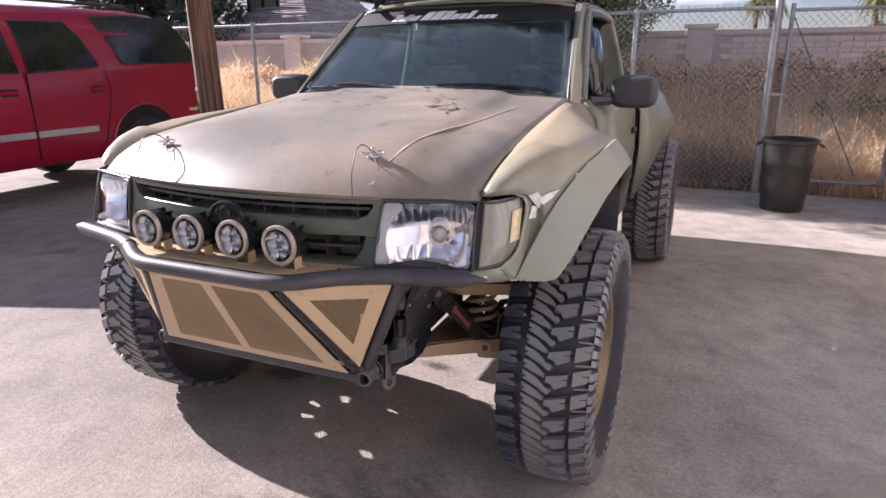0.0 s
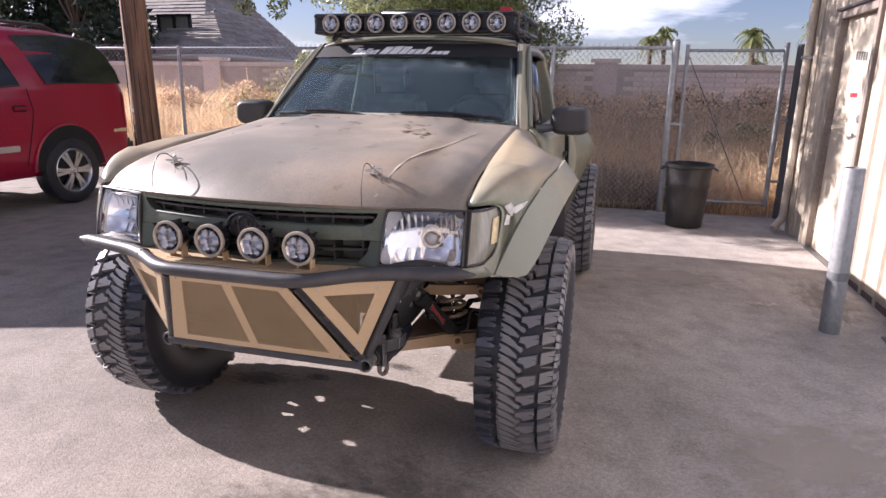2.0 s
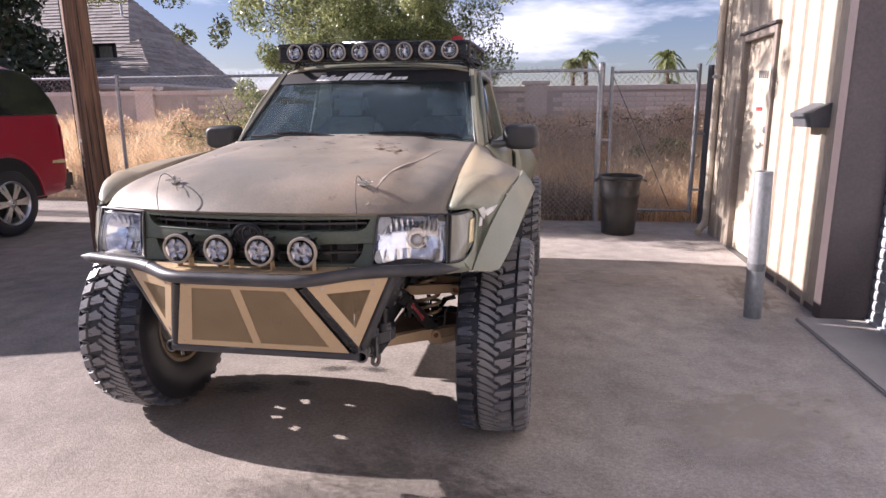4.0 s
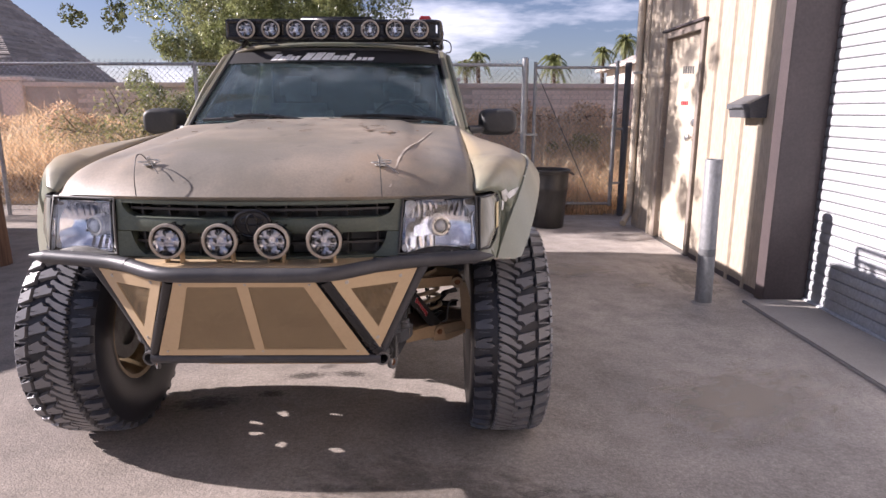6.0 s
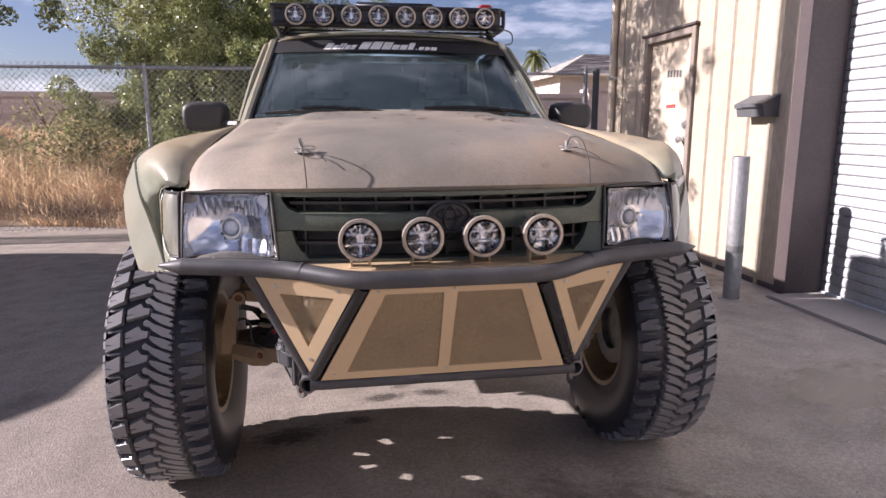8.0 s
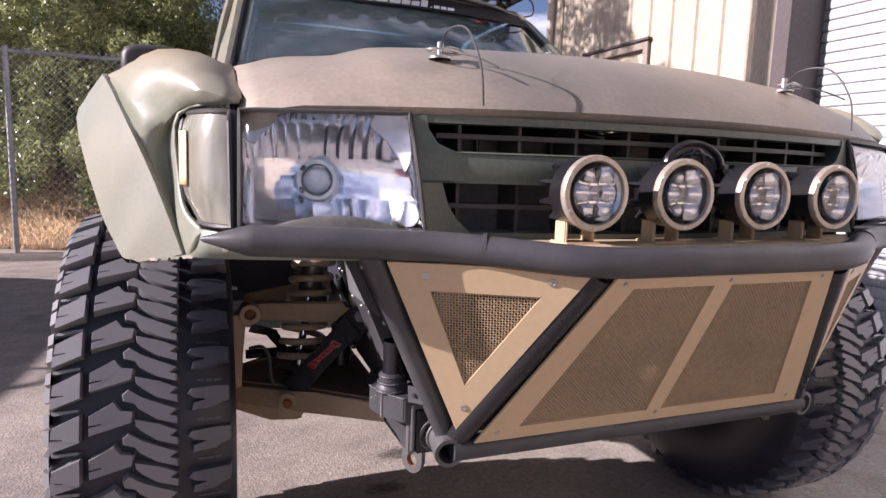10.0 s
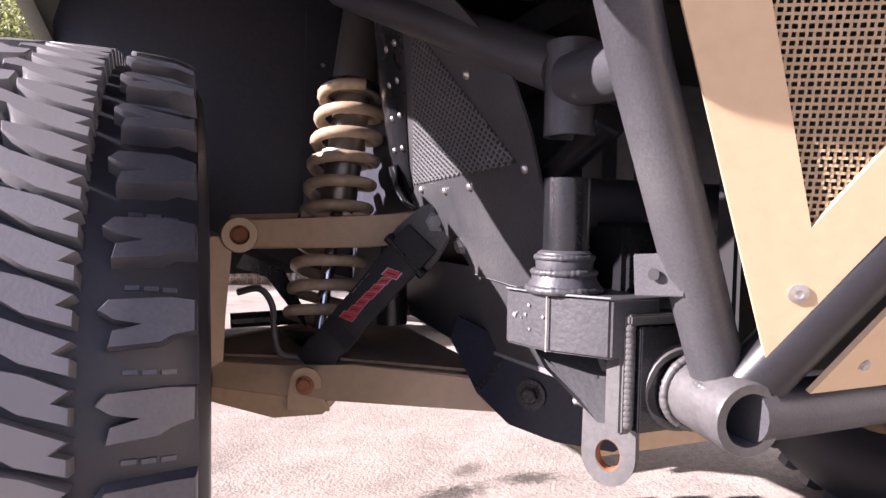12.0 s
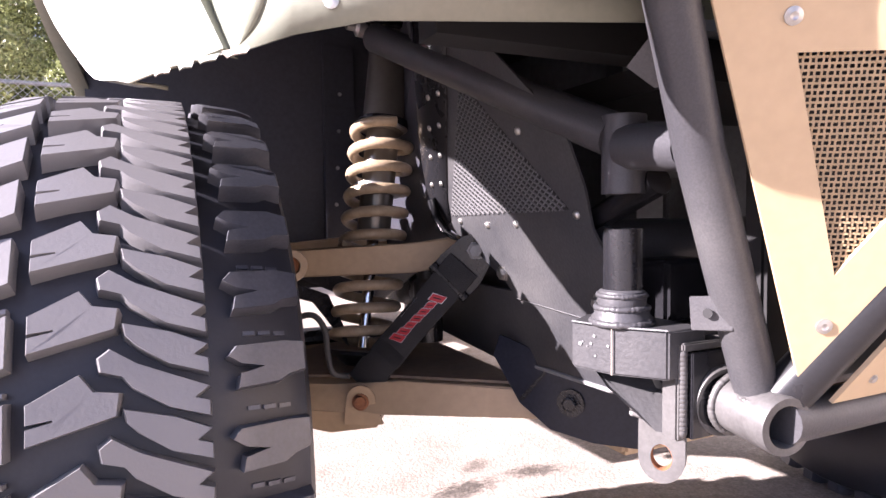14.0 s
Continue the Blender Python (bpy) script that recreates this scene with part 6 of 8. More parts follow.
def tyre_mesh():
    b = lathe([(0.232, -0.118), (0.245, -0.128), (0.295, -0.150), (0.365, -0.162), (0.415, -0.158), (0.432, -0.150), (0.443, -0.132), (0.452, -0.06), (0.453, 0.0), (0.452, 0.06),
               (0.443, 0.132), (0.432, 0.150), (0.415, 0.158), (0.365, 0.162), (0.295, 0.150), (0.245, 0.128), (0.232, 0.118), (0.225, 0.0), (0.232, -0.118)], 96)
    # tread lugs: outlines in (pitch, across); the outer side is +
    n = 39
    hook = [(0.16, 0.036), (0.26, 0.026), (0.06, 0.004), (-0.12, -0.026), (-0.30, -0.057), (-0.42, -0.044), (-0.48, -0.057), (-0.66, -0.057), (-0.50, -0.022), (-0.22, 0.008), (-0.08, 0.016), (0.0, 0.034)]
    short = [(0.56, 0.016), (0.40, -0.026), (0.21, -0.057), (0.09, -0.044), (0.03, -0.057), (-0.15, -0.057), (0.01, -0.022), (0.26, 0.004), (0.40, 0.014)]
    lugs = [
        # outer shoulder, middle block, hooked and short centre bars, notched inner shoulder and the low marks between
        ([(-0.49, 0.147), (-0.23, 0.101), (-0.86, 0.101), (-1.08, 0.151), (-0.79, 0.150), (-0.775, 0.128), (-0.755, 0.128), (-0.74, 0.149)], 0.0, 0.026),
        ([(-0.28, 0.088), (0.0, 0.048), (-0.21, 0.037), (-0.26, 0.016), (-0.52, 0.019), (-0.74, 0.088), (-0.55, 0.088), (-0.50, 0.068), (-0.475, 0.068), (-0.50, 0.088)], 0.0, 0.026),
        (hook, 0.0, 0.026),
        (short, 0.0, 0.026),
        ([(0.04, -0.072), (0.16, -0.080), (0.19, -0.126), (0.17, -0.148), (-0.20, -0.148), (-0.26, -0.130), (-0.34, -0.120), (-0.38, -0.080), (-0.20, -0.083), (-0.13, -0.106), (-0.07, -0.084)], 0.0, 0.026),
        ([(-0.12, 0.150), (-0.10, 0.104), (-0.16, 0.104), (-0.22, 0.150)], 0.013, 0.010),
        ([(-0.60, -0.090), (-0.60, -0.102), (-0.66, -0.102), (-0.66, -0.090)], 0.0205, 0.006),
        ([(-0.61, -0.105), (-0.61, -0.117), (-0.67, -0.117), (-0.67, -0.105)], 0.0205, 0.006),
        ([(-0.62, -0.120), (-0.62, -0.132), (-0.68, -0.132), (-0.68, -0.120)], 0.0215, 0.006),
    ]
    verts, faces = [], []
    for i in range(n):
        for lug, sunk, deep in lugs:
            s0 = len(verts)
            m = len(lug)
            cu = sum(p[0] for p in lug) / m
            cv = sum(p[1] for p in lug) / m
            for level in (0, 1, 2):
                for u, v in lug:
                    k = (1.03, 0.985, 0.95)[level]
                    uu, vv = cu + (u - cu) * k, cv + (v - cv) * k
                    a = 2 * math.pi * (i + uu) / n
                    r = crown(v) - sunk - (deep, 0.0025, 0.0)[level]
                    verts.append((r * math.cos(a), r * math.sin(a), vv))
            for lv in (0, 1):
                for k in range(m):
                    j = (k + 1) % m
                    faces.append((s0 + lv * m + k, s0 + lv * m + j, s0 + (lv + 1) * m + j, s0 + (lv + 1) * m + k))
            faces.append(tuple(s0 + 2 * m + k for k in range(m)))
        # side biters over the shoulder
        for u0, u1, r0, r1 in ((0.12, 0.46, 0.395, 0.453), (0.56, 0.84, 0.372, 0.453)):
            s0 = len(verts)
            for rr, zz in ((r1, 0.151), (r1 - 0.012, 0.162), (r0, 0.167), (r0 - 0.01, 0.159)):
                for u in (u0, u1):
                    a = 2 * math.pi * (i + u) / n
                    verts.append((rr * math.cos(a), rr * math.sin(a), zz))
            for k in range(3):
                faces.append((s0 + 2 * k, s0 + 2 * k + 1, s0 + 2 * k + 3, s0 + 2 * k + 2))
            faces.append((s0, s0 + 2, s0 + 4, s0 + 6))
            faces.append((s0 + 1, s0 + 3, s0 + 5, s0 + 7))
    t = bmesh.new()
    vs = [t.verts.new(v) for v in verts]
    for f in faces:
        t.faces.new([vs[k] for k in f])
    return b, t


def rim_mesh():
    return lathe([(0.222, 0.118), (0.240, 0.124), (0.243, 0.116), (0.232, 0.100), (0.220, 0.06), (0.205, 0.045), (0.200, -0.02), (0.215, -0.10), (0.232, -0.112), (0.243, -0.118), (0.240, -0.126), (0.222, -0.122), (0.205, -0.09), (0.192, -0.02), (0.192, 0.05), (0.21, 0.09), (0.222, 0.118)], 64)


def wheel_disc():
    b = bmesh.new()
    for k in range(8):
        a = 2 * math.pi * k / 8
        rows = []
        for r, w, z in ((0.075, 0.026, 0.050), (0.12, 0.036, 0.046), (0.17, 0.050, 0.036), (0.203, 0.066, 0.030)):
            c, s_ = math.cos(a), math.sin(a)
            rows.append([(r * c - w * s_, r * s_ + w * c, z), (r * c + w * s_, r * s_ - w * c, z), (r * c + w * s_, r * s_ - w * c, z - 0.02), (r * c - w * s_, r * s_ + w * c, z - 0.02)])
        join(b, loft(rows, close_u=True, caps=True))
    join(b, lathe([(0.0, 0.075), (0.045, 0.075), (0.055, 0.06), (0.085, 0.052), (0.085, 0.025), (0, 0.025)], 32))
    return b


def make_wheel(place, s, steer=0.0, turned=0.0):
    w = new("wheel")
    w.parent = truck
    off = world_offset(truck)
    w.matrix_basis = Matrix.Translation(Vector(place) - off) @ pose(0, 0, 0, 0, 0, steer) @ pose(0, 0, 0, 0, 90 * s, 0) @ pose(0, 0, 0, 0, 0, turned)
    return w


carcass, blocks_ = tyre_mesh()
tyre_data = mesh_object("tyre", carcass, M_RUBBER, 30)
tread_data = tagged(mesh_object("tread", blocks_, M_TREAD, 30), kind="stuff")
rim_data = mesh_object("rim", rim_mesh(), M_BRASSRIM, 30)
disc_data = mesh_object("wheel_centre", wheel_disc(), M_BRASSRIM, 30)
hub_data = mesh_object("brake_disc", lathe([(0.0, -0.045), (0.15, -0.045), (0.152, -0.05), (0.152, -0.065), (0.15, -0.07), (0.09, -0.07), (0.085, -0.02), (0, -0.02)], 40), M_BARESTEEL, 30)
first = True
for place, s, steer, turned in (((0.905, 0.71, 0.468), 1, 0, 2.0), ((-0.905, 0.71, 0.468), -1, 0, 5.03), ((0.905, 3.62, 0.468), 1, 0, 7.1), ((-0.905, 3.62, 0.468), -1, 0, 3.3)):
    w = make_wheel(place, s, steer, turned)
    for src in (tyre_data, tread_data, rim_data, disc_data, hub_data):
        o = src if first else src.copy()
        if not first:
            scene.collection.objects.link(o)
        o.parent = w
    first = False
    w["label"] = "bronze wheel with chunky black mud-terrain tyre"


# ---- front suspension and frame, both sides ----
def weld_ring(centre, axis, r, bead, material, parent, seed=1, n=120, squash=1.0):
    """A rippled weld bead round a pipe."""
    rr = random.Random(seed)
    m = axis_to(centre, axis)
    pts = [m @ Vector((r * math.cos(2 * math.pi * k / n), r * math.sin(2 * math.pi * k / n) * squash, rr.uniform(-0.12, 0.12) * bead)) for k in range(n)]
    rad = [bead * (1.0 + 0.05 * math.sin(k * 1.9) + rr.uniform(-0.09, 0.09)) for k in range(n)]
    return part("weld_bead", sweep(pts, rad, 8, closed=True), material, parent, smooth=60)


def helix(a, b, r, turns, wire, start=0.0, n=22):
    a, b = Vector(a), Vector(b)
    m = axis_to(a, b - a)
    L = (b - a).length
    k = int(turns * n)
    return [m @ Vector((r * math.cos(2 * math.pi * i / n + start), r * math.sin(2 * math.pi * i / n + start), L * i / k)) for i in range(k + 1)]


def suspension(s):
    P = lambda *p: Vector((p[0] * s, p[1], p[2]))
    st, sb = P(-0.480, 0.749, 1.13), P(-0.584, 0.660, 0.505)
    ax = (sb - st).normalized()
    at = lambda t: st.lerp(sb, t)
    shock = part("coilover_shock", lathe([(0.0, 0), (0.026, 0.0), (0.026, 0.05), (0.0355, 0.055), (0.0375, 0.060), (0.0375, 0.215), (0.029, 0.220), (0.029, 0.40), (0.024, 0.41), (0, 0.41)], 28, axis_to(st, ax)), M_SHOCK, truck, "dark anodised coilover shock with bronze springs", smooth=35)
    part("shock_shaft", sweep([at(0.6), at(0.93)], 0.010, 12), M_CHROME, shock, smooth=50)
    part("shock_collar", lathe([(0.036, 0.0), (0.046, 0.002), (0.046, 0.014), (0.036, 0.016)], 24, axis_to(st + ax * 0.198, ax)), M_BLACK, shock)
    part("adjuster_nut", lathe([(0.036, 0.0), (0.045, 0.001), (0.045, 0.008), (0.036, 0.009)], 14, axis_to(st + ax * 0.208, ax)), M_ZINC, shock, smooth=20)
    part("spring_divider", lathe([(0.030, 0.0), (0.040, 0.002), (0.040, 0.016), (0.030, 0.018)], 24, axis_to(st + ax * 0.315, ax)), M_ZINC, shock)
    part("upper_spring", sweep(helix(at(0.330), at(0.665), 0.0490, 5.5, 0.0, 0.6), 0.0092, 12), M_SPRING, shock, "bronze painted coil spring", smooth=60)
    part("lower_spring", sweep(helix(at(0.665), at(0.930), 0.0505, 4.6, 0.0, 2.0), 0.0088, 12), M_SPRING, shock, "bronze painted coil spring", smooth=60)
    part("spring_seat", lathe([(0.0, 0.0), (0.056, 0.0), (0.058, 0.006), (0.042, 0.012), (0.02, 0.03), (0.018, 0.06), (0, 0.06)], 24, axis_to(at(0.94), ax)), M_BLACK, shock)
    part("hose_fitting", lathe([(0.0, 0.0), (0.016, 0.0), (0.016, 0.02), (0.012, 0.022), (0.012, 0.03), (0.016, 0.032), (0.016, 0.05), (0.008, 0.055), (0.008, 0.07)], 16, axis_to(st + P(-0.016, 0, 0) + ax * 0.035, P(-0.95, -0.05, 0.10))), M_ZINC, shock, smooth=25)
    part("top_mount", box((s * -0.49 - 0.05, 0.70, 1.10), (s * -0.49 + 0.05, 0.78, 1.15), 0.004), M_BLACK, truck)
    # upper arm
    arm = part("upper_arm", plate([P(-0.700, 0.680, 0.671), P(-0.515, 0.582, 0.678), P(-0.440, 0.560, 0.690), P(-0.440, 0.560, 0.735), P(-0.515, 0.582, 0.723), P(-0.700, 0.680, 0.716)], 0.028, (0, 1, 0), 0.003), M_TANARM, truck, "tan boxed upper control arm")
    part("arm_beam", plate([P(-0.705, 0.74, 0.670), P(-0.440, 0.88, 0.685), P(-0.440, 0.88, 0.735), P(-0.705, 0.74, 0.722)], 0.028, (0, 1, 0), 0.003), M_TANARM, arm)
    part("arm_eye", lathe([(0.014, -0.028), (0.0245, -0.028), (0.026, -0.024), (0.026, 0.024), (0.0245, 0.028), (0.014, 0.028), (0.014, -0.028)], 24, axis_to(P(-0.697, 0.668, 0.693), (0, -1, 0))), M_TANARM, arm, smooth=30)
    part("eye_bush", lathe([(0.0, 0.022), (0.009, 0.022), (0.014, 0.018), (0.014, -0.02), (0, -0.02)], 20, axis_to(P(-0.697, 0.668, 0.693), (0, -1, 0))), M_RUST, arm)
    # spindle
    part("spindle", loft([[P(-0.705, 0.655, 0.69), P(-0.735, 0.655, 0.69), P(-0.735, 0.705, 0.69), P(-0.705, 0.705, 0.69)], [P(-0.715, 0.65, 0.58), P(-0.765, 0.65, 0.58), P(-0.765, 0.72, 0.58), P(-0.715, 0.72, 0.58)], [P(-0.72, 0.65, 0.47), P(-0.775, 0.65, 0.47), P(-0.775, 0.72, 0.47), P(-0.72, 0.72, 0.47)]], close_u=True, caps=True), M_TANARM, truck, "tan fabricated spindle", smooth=25)
    part("spindle_plate", plate([P(-0.70, 0.66, 0.645), P(-0.655, 0.68, 0.628), P(-0.615, 0.69, 0.575), P(-0.59, 0.70, 0.545), P(-0.60, 0.70, 0.585), P(-0.63, 0.68, 0.640), P(-0.69, 0.66, 0.665)], 0.008, (0, 1, 0)), M_BLACK, truck)
    # lower arm: boxed A
    la = part("lower_arm", plate([P(-0.735, 0.63, 0.478), P(-0.640, 0.575, 0.470), P(-0.380, 0.385, 0.478), P(-0.380, 0.385, 0.520), P(-0.560, 0.535, 0.520), P(-0.640, 0.600, 0.510), P(-0.735, 0.66, 0.512)], 0.045, (0.35 * s, 0.6, 0), 0.003), M_TANARM, truck, "tan boxed lower control arm with stained top plate")
    part("arm_top", plate([P(-0.74, 0.68, 0.514), P(-0.58, 0.565, 0.522), P(-0.40, 0.42, 0.522), P(-0.40, 1.02, 0.522), P(-0.58, 0.85, 0.522), P(-0.74, 0.76, 0.514)], 0.004, (0, 0, 1)), M_ARMTOP, la, "stained top plate")
    part("arm_rear", plate([P(-0.735, 0.77, 0.478), P(-0.39, 1.03, 0.478), P(-0.39, 1.03, 0.520), P(-0.735, 0.77, 0.514)], 0.03, (0, 1, 0)), M_TANARM, la)
    part("arm_toe", plate([P(-0.735, 0.63, 0.480), P(-0.590, 0.540, 0.470), P(-0.595, 0.545, 0.452), P(-0.655, 0.585, 0.441), P(-0.735, 0.64, 0.456)], 0.05, (0.35 * s, 0.6, 0)), M_TANARM, la)
    tn = P(-0.47, -0.88, 0).normalized()
    tabc = P(-0.614, 0.559, 0.492)
    tx = Vector((tn.y, -tn.x, 0)) * -1
    outline = [(-0.026, -0.035), (0.034, -0.035), (0.024, -0.012), (0.021, 0.010), (0.013, 0.021), (0, 0.025), (-0.013, 0.021), (-0.021, 0.010), (-0.024, -0.012)]
    part("shackle_tab", plate([tabc + tx * (u if s < 0 else u) + Vector((0, 0, v)) for u, v in outline], 0.007, tn, 0.001), M_TANARM, la)
    bolt(tabc + tn * 0.008, tn, 0.0095, M_RUST, la, "strap_bolt", False)
    # pivot bracket
    pn = P(-0.80, -0.60, 0).normalized()
    pc = P(-0.382, 0.352, 0.512)
    px = Vector((-pn.y, pn.x, 0)) * (1 if s < 0 else -1)
    px = px if px.y < 0 else -px
    shape = [(-0.105, 0.085), (-0.115, 0.055), (-0.075, -0.010), (-0.03, -0.042), (0.03, -0.052), (0.10, -0.050), (0.125, -0.030), (0.125, 0.02), (0.03, 0.045), (-0.03, 0.060)]
    brk = part("pivot_bracket", plate([pc + px * u + Vector((0, 0, v)) - pn * 0.006 for u, v in shape], 0.006, pn, 0.001), M_NAVY, truck, "glossy navy-black lower arm bracket")
    part("pivot_bracket_rear", plate([pc + px * u + Vector((0, 0, v)) - pn * 0.07 for u, v in shape], 0.006, pn, 0.001), M_BLACK, truck)
    part("gusset_fold", plate([pc + px * u + Vector((0, 0, v)) + pn * 0.0005 for u, v in ((-0.075, -0.004), (-0.025, 0.055), (-0.020, 0.055), (-0.069, -0.006))], 0.003, pn), M_BLACK, brk)
    part("washer", lathe([(0.011, 0.0), (0.019, 0.0), (0.019, 0.004), (0, 0.004)], 22, axis_to(pc, pn)), M_BLACK, brk)
    bolt(pc + pn * 0.004, pn, 0.0105, M_BLACK, brk, "pivot_bolt")
    part("crossmember", sweep([P(-0.34, 0.33, 0.510), P(0.0, 0.33, 0.510)], 0.030, 14), M_TUBE, truck)
    # limit strap
    sa, se = P(-0.452, 0.484, 0.717), P(-0.594, 0.598, 0.508)
    d = (se - sa).normalized()
    wv = d.cross(P(-0.55, -0.80, 0.1)).normalized()
    nv = wv.cross(d)
    nv = nv if nv.y < 0 else -nv
    strap_rows = []
    for k in range(29):
        t = 0.10 + 0.90 * k / 28
        sag = 0.010 + 0.014 * math.sin(math.pi * t)
        c = sa.lerp(se, t) + nv * sag
        th = 0.020 if t > 0.80 else (0.013 if t < 0.26 else 0.008)
        hw = 0.0255 - 0.003 * (0.80 < t < 0.86) + 0.001 * math.sin(9 * t)
        strap_rows.append([c - wv * hw + nv * th / 2, c - wv * (hw - 0.003) + nv * (th / 2 + 0.0015), c + wv * (hw - 0.003) + nv * (th / 2 + 0.0015), c + wv * hw + nv * th / 2, c + wv * hw - nv * th / 2, c - wv * hw - nv * th / 2])
    strap = part("limit_strap", loft(strap_rows, close_u=True, caps=True), M_STRAP, truck, "black nylon limit strap with red printed mark", smooth=30)
    def on_strap(t, w, lift=0.0):
        return sa.lerp(se, t) + nv * (0.0162 + lift + 0.014 * math.sin(math.pi * t)) + wv * w

    # printed mark: a pale-edged red band of slanted blocks, with a short pale bar under it
    for k in range(7):
        t = 0.325 + 0.052 * k
        hw = (0.0092, 0.0054, 0.0056, 0.0060, 0.0055, 0.0068, 0.0086)[k]
        shift = -0.0035 + 0.0012 * k
        for grow, lift, mat_, nm in ((1.13, 0.0, M_GALV, "pale_edge"), (1.0, 0.0004, M_REDMARK, "red_block")):
            quad = [on_strap(t - 0.021 * grow + 0.016, shift + hw * grow, lift), on_strap(t + 0.021 * grow + 0.016, shift + hw * grow, lift), on_strap(t + 0.021 * grow - 0.016, shift - hw * grow, lift), on_strap(t - 0.021 * grow - 0.016, shift - hw * grow, lift)]
            part(nm, plate(quad, 0.0004, nv), mat_, strap)
        slit = [on_strap(t - 0.003 + 0.010, shift + hw * 0.62, 0.0009), on_strap(t + 0.004 + 0.010, shift + hw * 0.62, 0.0009), on_strap(t + 0.004 - 0.010, shift - hw * 0.55, 0.0009), on_strap(t - 0.003 - 0.010, shift - hw * 0.55, 0.0009)]
        part("dark_slit", plate(slit, 0.0002, nv), M_STRAP, strap)
    for k in range(3):
        part("white_stroke", sweep([on_strap(0.40 + 0.05 * k, 0.0205), on_strap(0.435 + 0.05 * k, 0.0205)], 1, 4, flat=(0.0004, 0.0022)), M_GALV, strap)
    for k in range(9):
        t = 0.70 + 0.010 * k
        part("stitch", sweep([on_strap(t, -0.024, 0.0), on_strap(t, 0.024, 0.0)], 0.0007, 4), M_STRAP, strap)
    part("strap_clevis", plate([sa + nv * 0.012 + wv * u + d * q for u, q in ((0.018, -0.018), (0.030, 0.0), (0.036, 0.040), (0.036, 0.066), (-0.034, 0.072), (-0.036, 0.035), (-0.026, -0.008), (-0.012, -0.024), (0.004, -0.027))], 0.005, nv, 0.0015), M_BLACK, strap)
    bolt(sa + nv * 0.017, nv, 0.0105, M_WORN, strap, "clevis_bolt")
    part("clevis_pin", sweep([sa + nv * 0.020 + wv * 0.036 + d * 0.060, sa + nv * 0.020 - wv * 0.035 + d * 0.064], 0.0075, 10), M_BLACK, strap)
    # frame side plate with wire screen
    o, ey, ez = P(-0.436, 0.36, 0.66), Vector((0, 1, 0)), P(-0.28, 0.0, 0.96).normalized()
    nn = ey.cross(ez)
    nn = nn if nn.x * s < 0 else -nn
    Q = lambda y, z, up=0.0: o + ey * (y - 0.36) + ez * ((z - 0.66) / ez.z) + nn * up
    low_pl = part("frame_plate", plate([Q(0.72, 0.558), Q(0.52, 0.545), Q(0.40, 0.556), Q(0.235, 0.562), Q(0.160, 0.588), Q(0.156, 0.664), Q(0.72, 0.664)], 0.004, nn), M_PLATE, truck, "black steel frame side plate, dusty and chipped")
    pl = part("screen_panel", plate([Q(y, z, 0.0045) for y, z in ((0.513, 0.739), (0.460, 0.708), (0.410, 0.676), (0.392, 0.656), (0.300, 0.652), (0.172, 0.646), (0.172, 0.70), (0.194, 0.755), (0.192, 0.80), (0.203, 0.860), (0.245, 0.905), (0.33, 0.99), (0.40, 1.07), (0.50, 1.07), (0.509, 0.983), (0.559, 0.893), (0.584, 0.816), (0.569, 0.757))], 0.003, nn), M_PLATE, truck, "black riveted sheet panel with expanded-metal screen")
    part("plate_seam", sweep([Q(0.392, 0.656, 0.0062), Q(0.300, 0.6515, 0.0062), Q(0.172, 0.646, 0.0062)], 1, 4, flat=(0.0012, 0.0022)), M_WORN, pl)
    part("frame_lip", sweep([Q(0.50, 0.549, 0.003), Q(0.40, 0.557, 0.004), Q(0.235, 0.563, 0.004), Q(0.162, 0.589, 0.004)], 0.0035, 6), M_WORN, low_pl, "chipped lower edge")
    # expanded metal: two families of slanted strands over a dark opening
    tri = ((0.524, 0.770), (0.226, 0.776), (0.392, 0.944))
    verts, faces = [], []
    py, pz = 0.0135, 0.0080

    def clip_line(c, slope):
        """The stretch of z = c + slope * y inside the screen's triangle."""
        hits = []
        for k in range(3):
            (y0, z0), (y1, z1) = tri[k], tri[(k + 1) % 3]
            f0, f1 = z0 - slope * y0 - c, z1 - slope * y1 - c
            if f0 * f1 < 0:
                q = f0 / (f0 - f1)
                hits.append((y0 + (y1 - y0) * q, z0 + (z1 - z0) * q))
        return sorted(hits) if len(hits) == 2 else None

    for sign in (1, -1):
        slope = sign * pz / py
        k0 = 0.60 - 0.7 * (sign > 0)
        for k in range(140):
            seg = clip_line(k0 + pz * k, slope)
            if not seg or seg[1][0] - seg[0][0] < 0.003:
                continue
            s0 = len(verts)
            for y, z in seg:
                for off, up_ in ((-0.0011, 0.0083), (0.0011, 0.0083), (0.0006, 0.0096 + 0.0004 * sign), (-0.0006, 0.0096 + 0.0004 * sign)):
                    verts.append(Q(y, z + off, up_))
            for a in range(4):
                b = (a + 1) % 4
                faces.append((s0 + a, s0 + b, s0 + 4 + b, s0 + 4 + a))
    scr = from_arrays("expanded_screen", verts, faces, M_SCREENMETAL, pl)
    scr["kind"] = "stuff"
    part("screen_back", plate([Q(y, z, 0.0078) for y, z in tri], 0.0004, nn), M_DARK, pl)
    # folded flange along the rear edge, with a bent fin at its foot
    inner_e = [(0.530, 0.765), (0.523, 0.796), (0.487, 0.855), (0.451, 0.911), (0.402, 0.989), (0.375, 1.04)]
    outer_e = [(0.572, 0.752), (0.586, 0.816), (0.575, 0.855), (0.560, 0.893), (0.511, 0.983), (0.475, 1.06)]
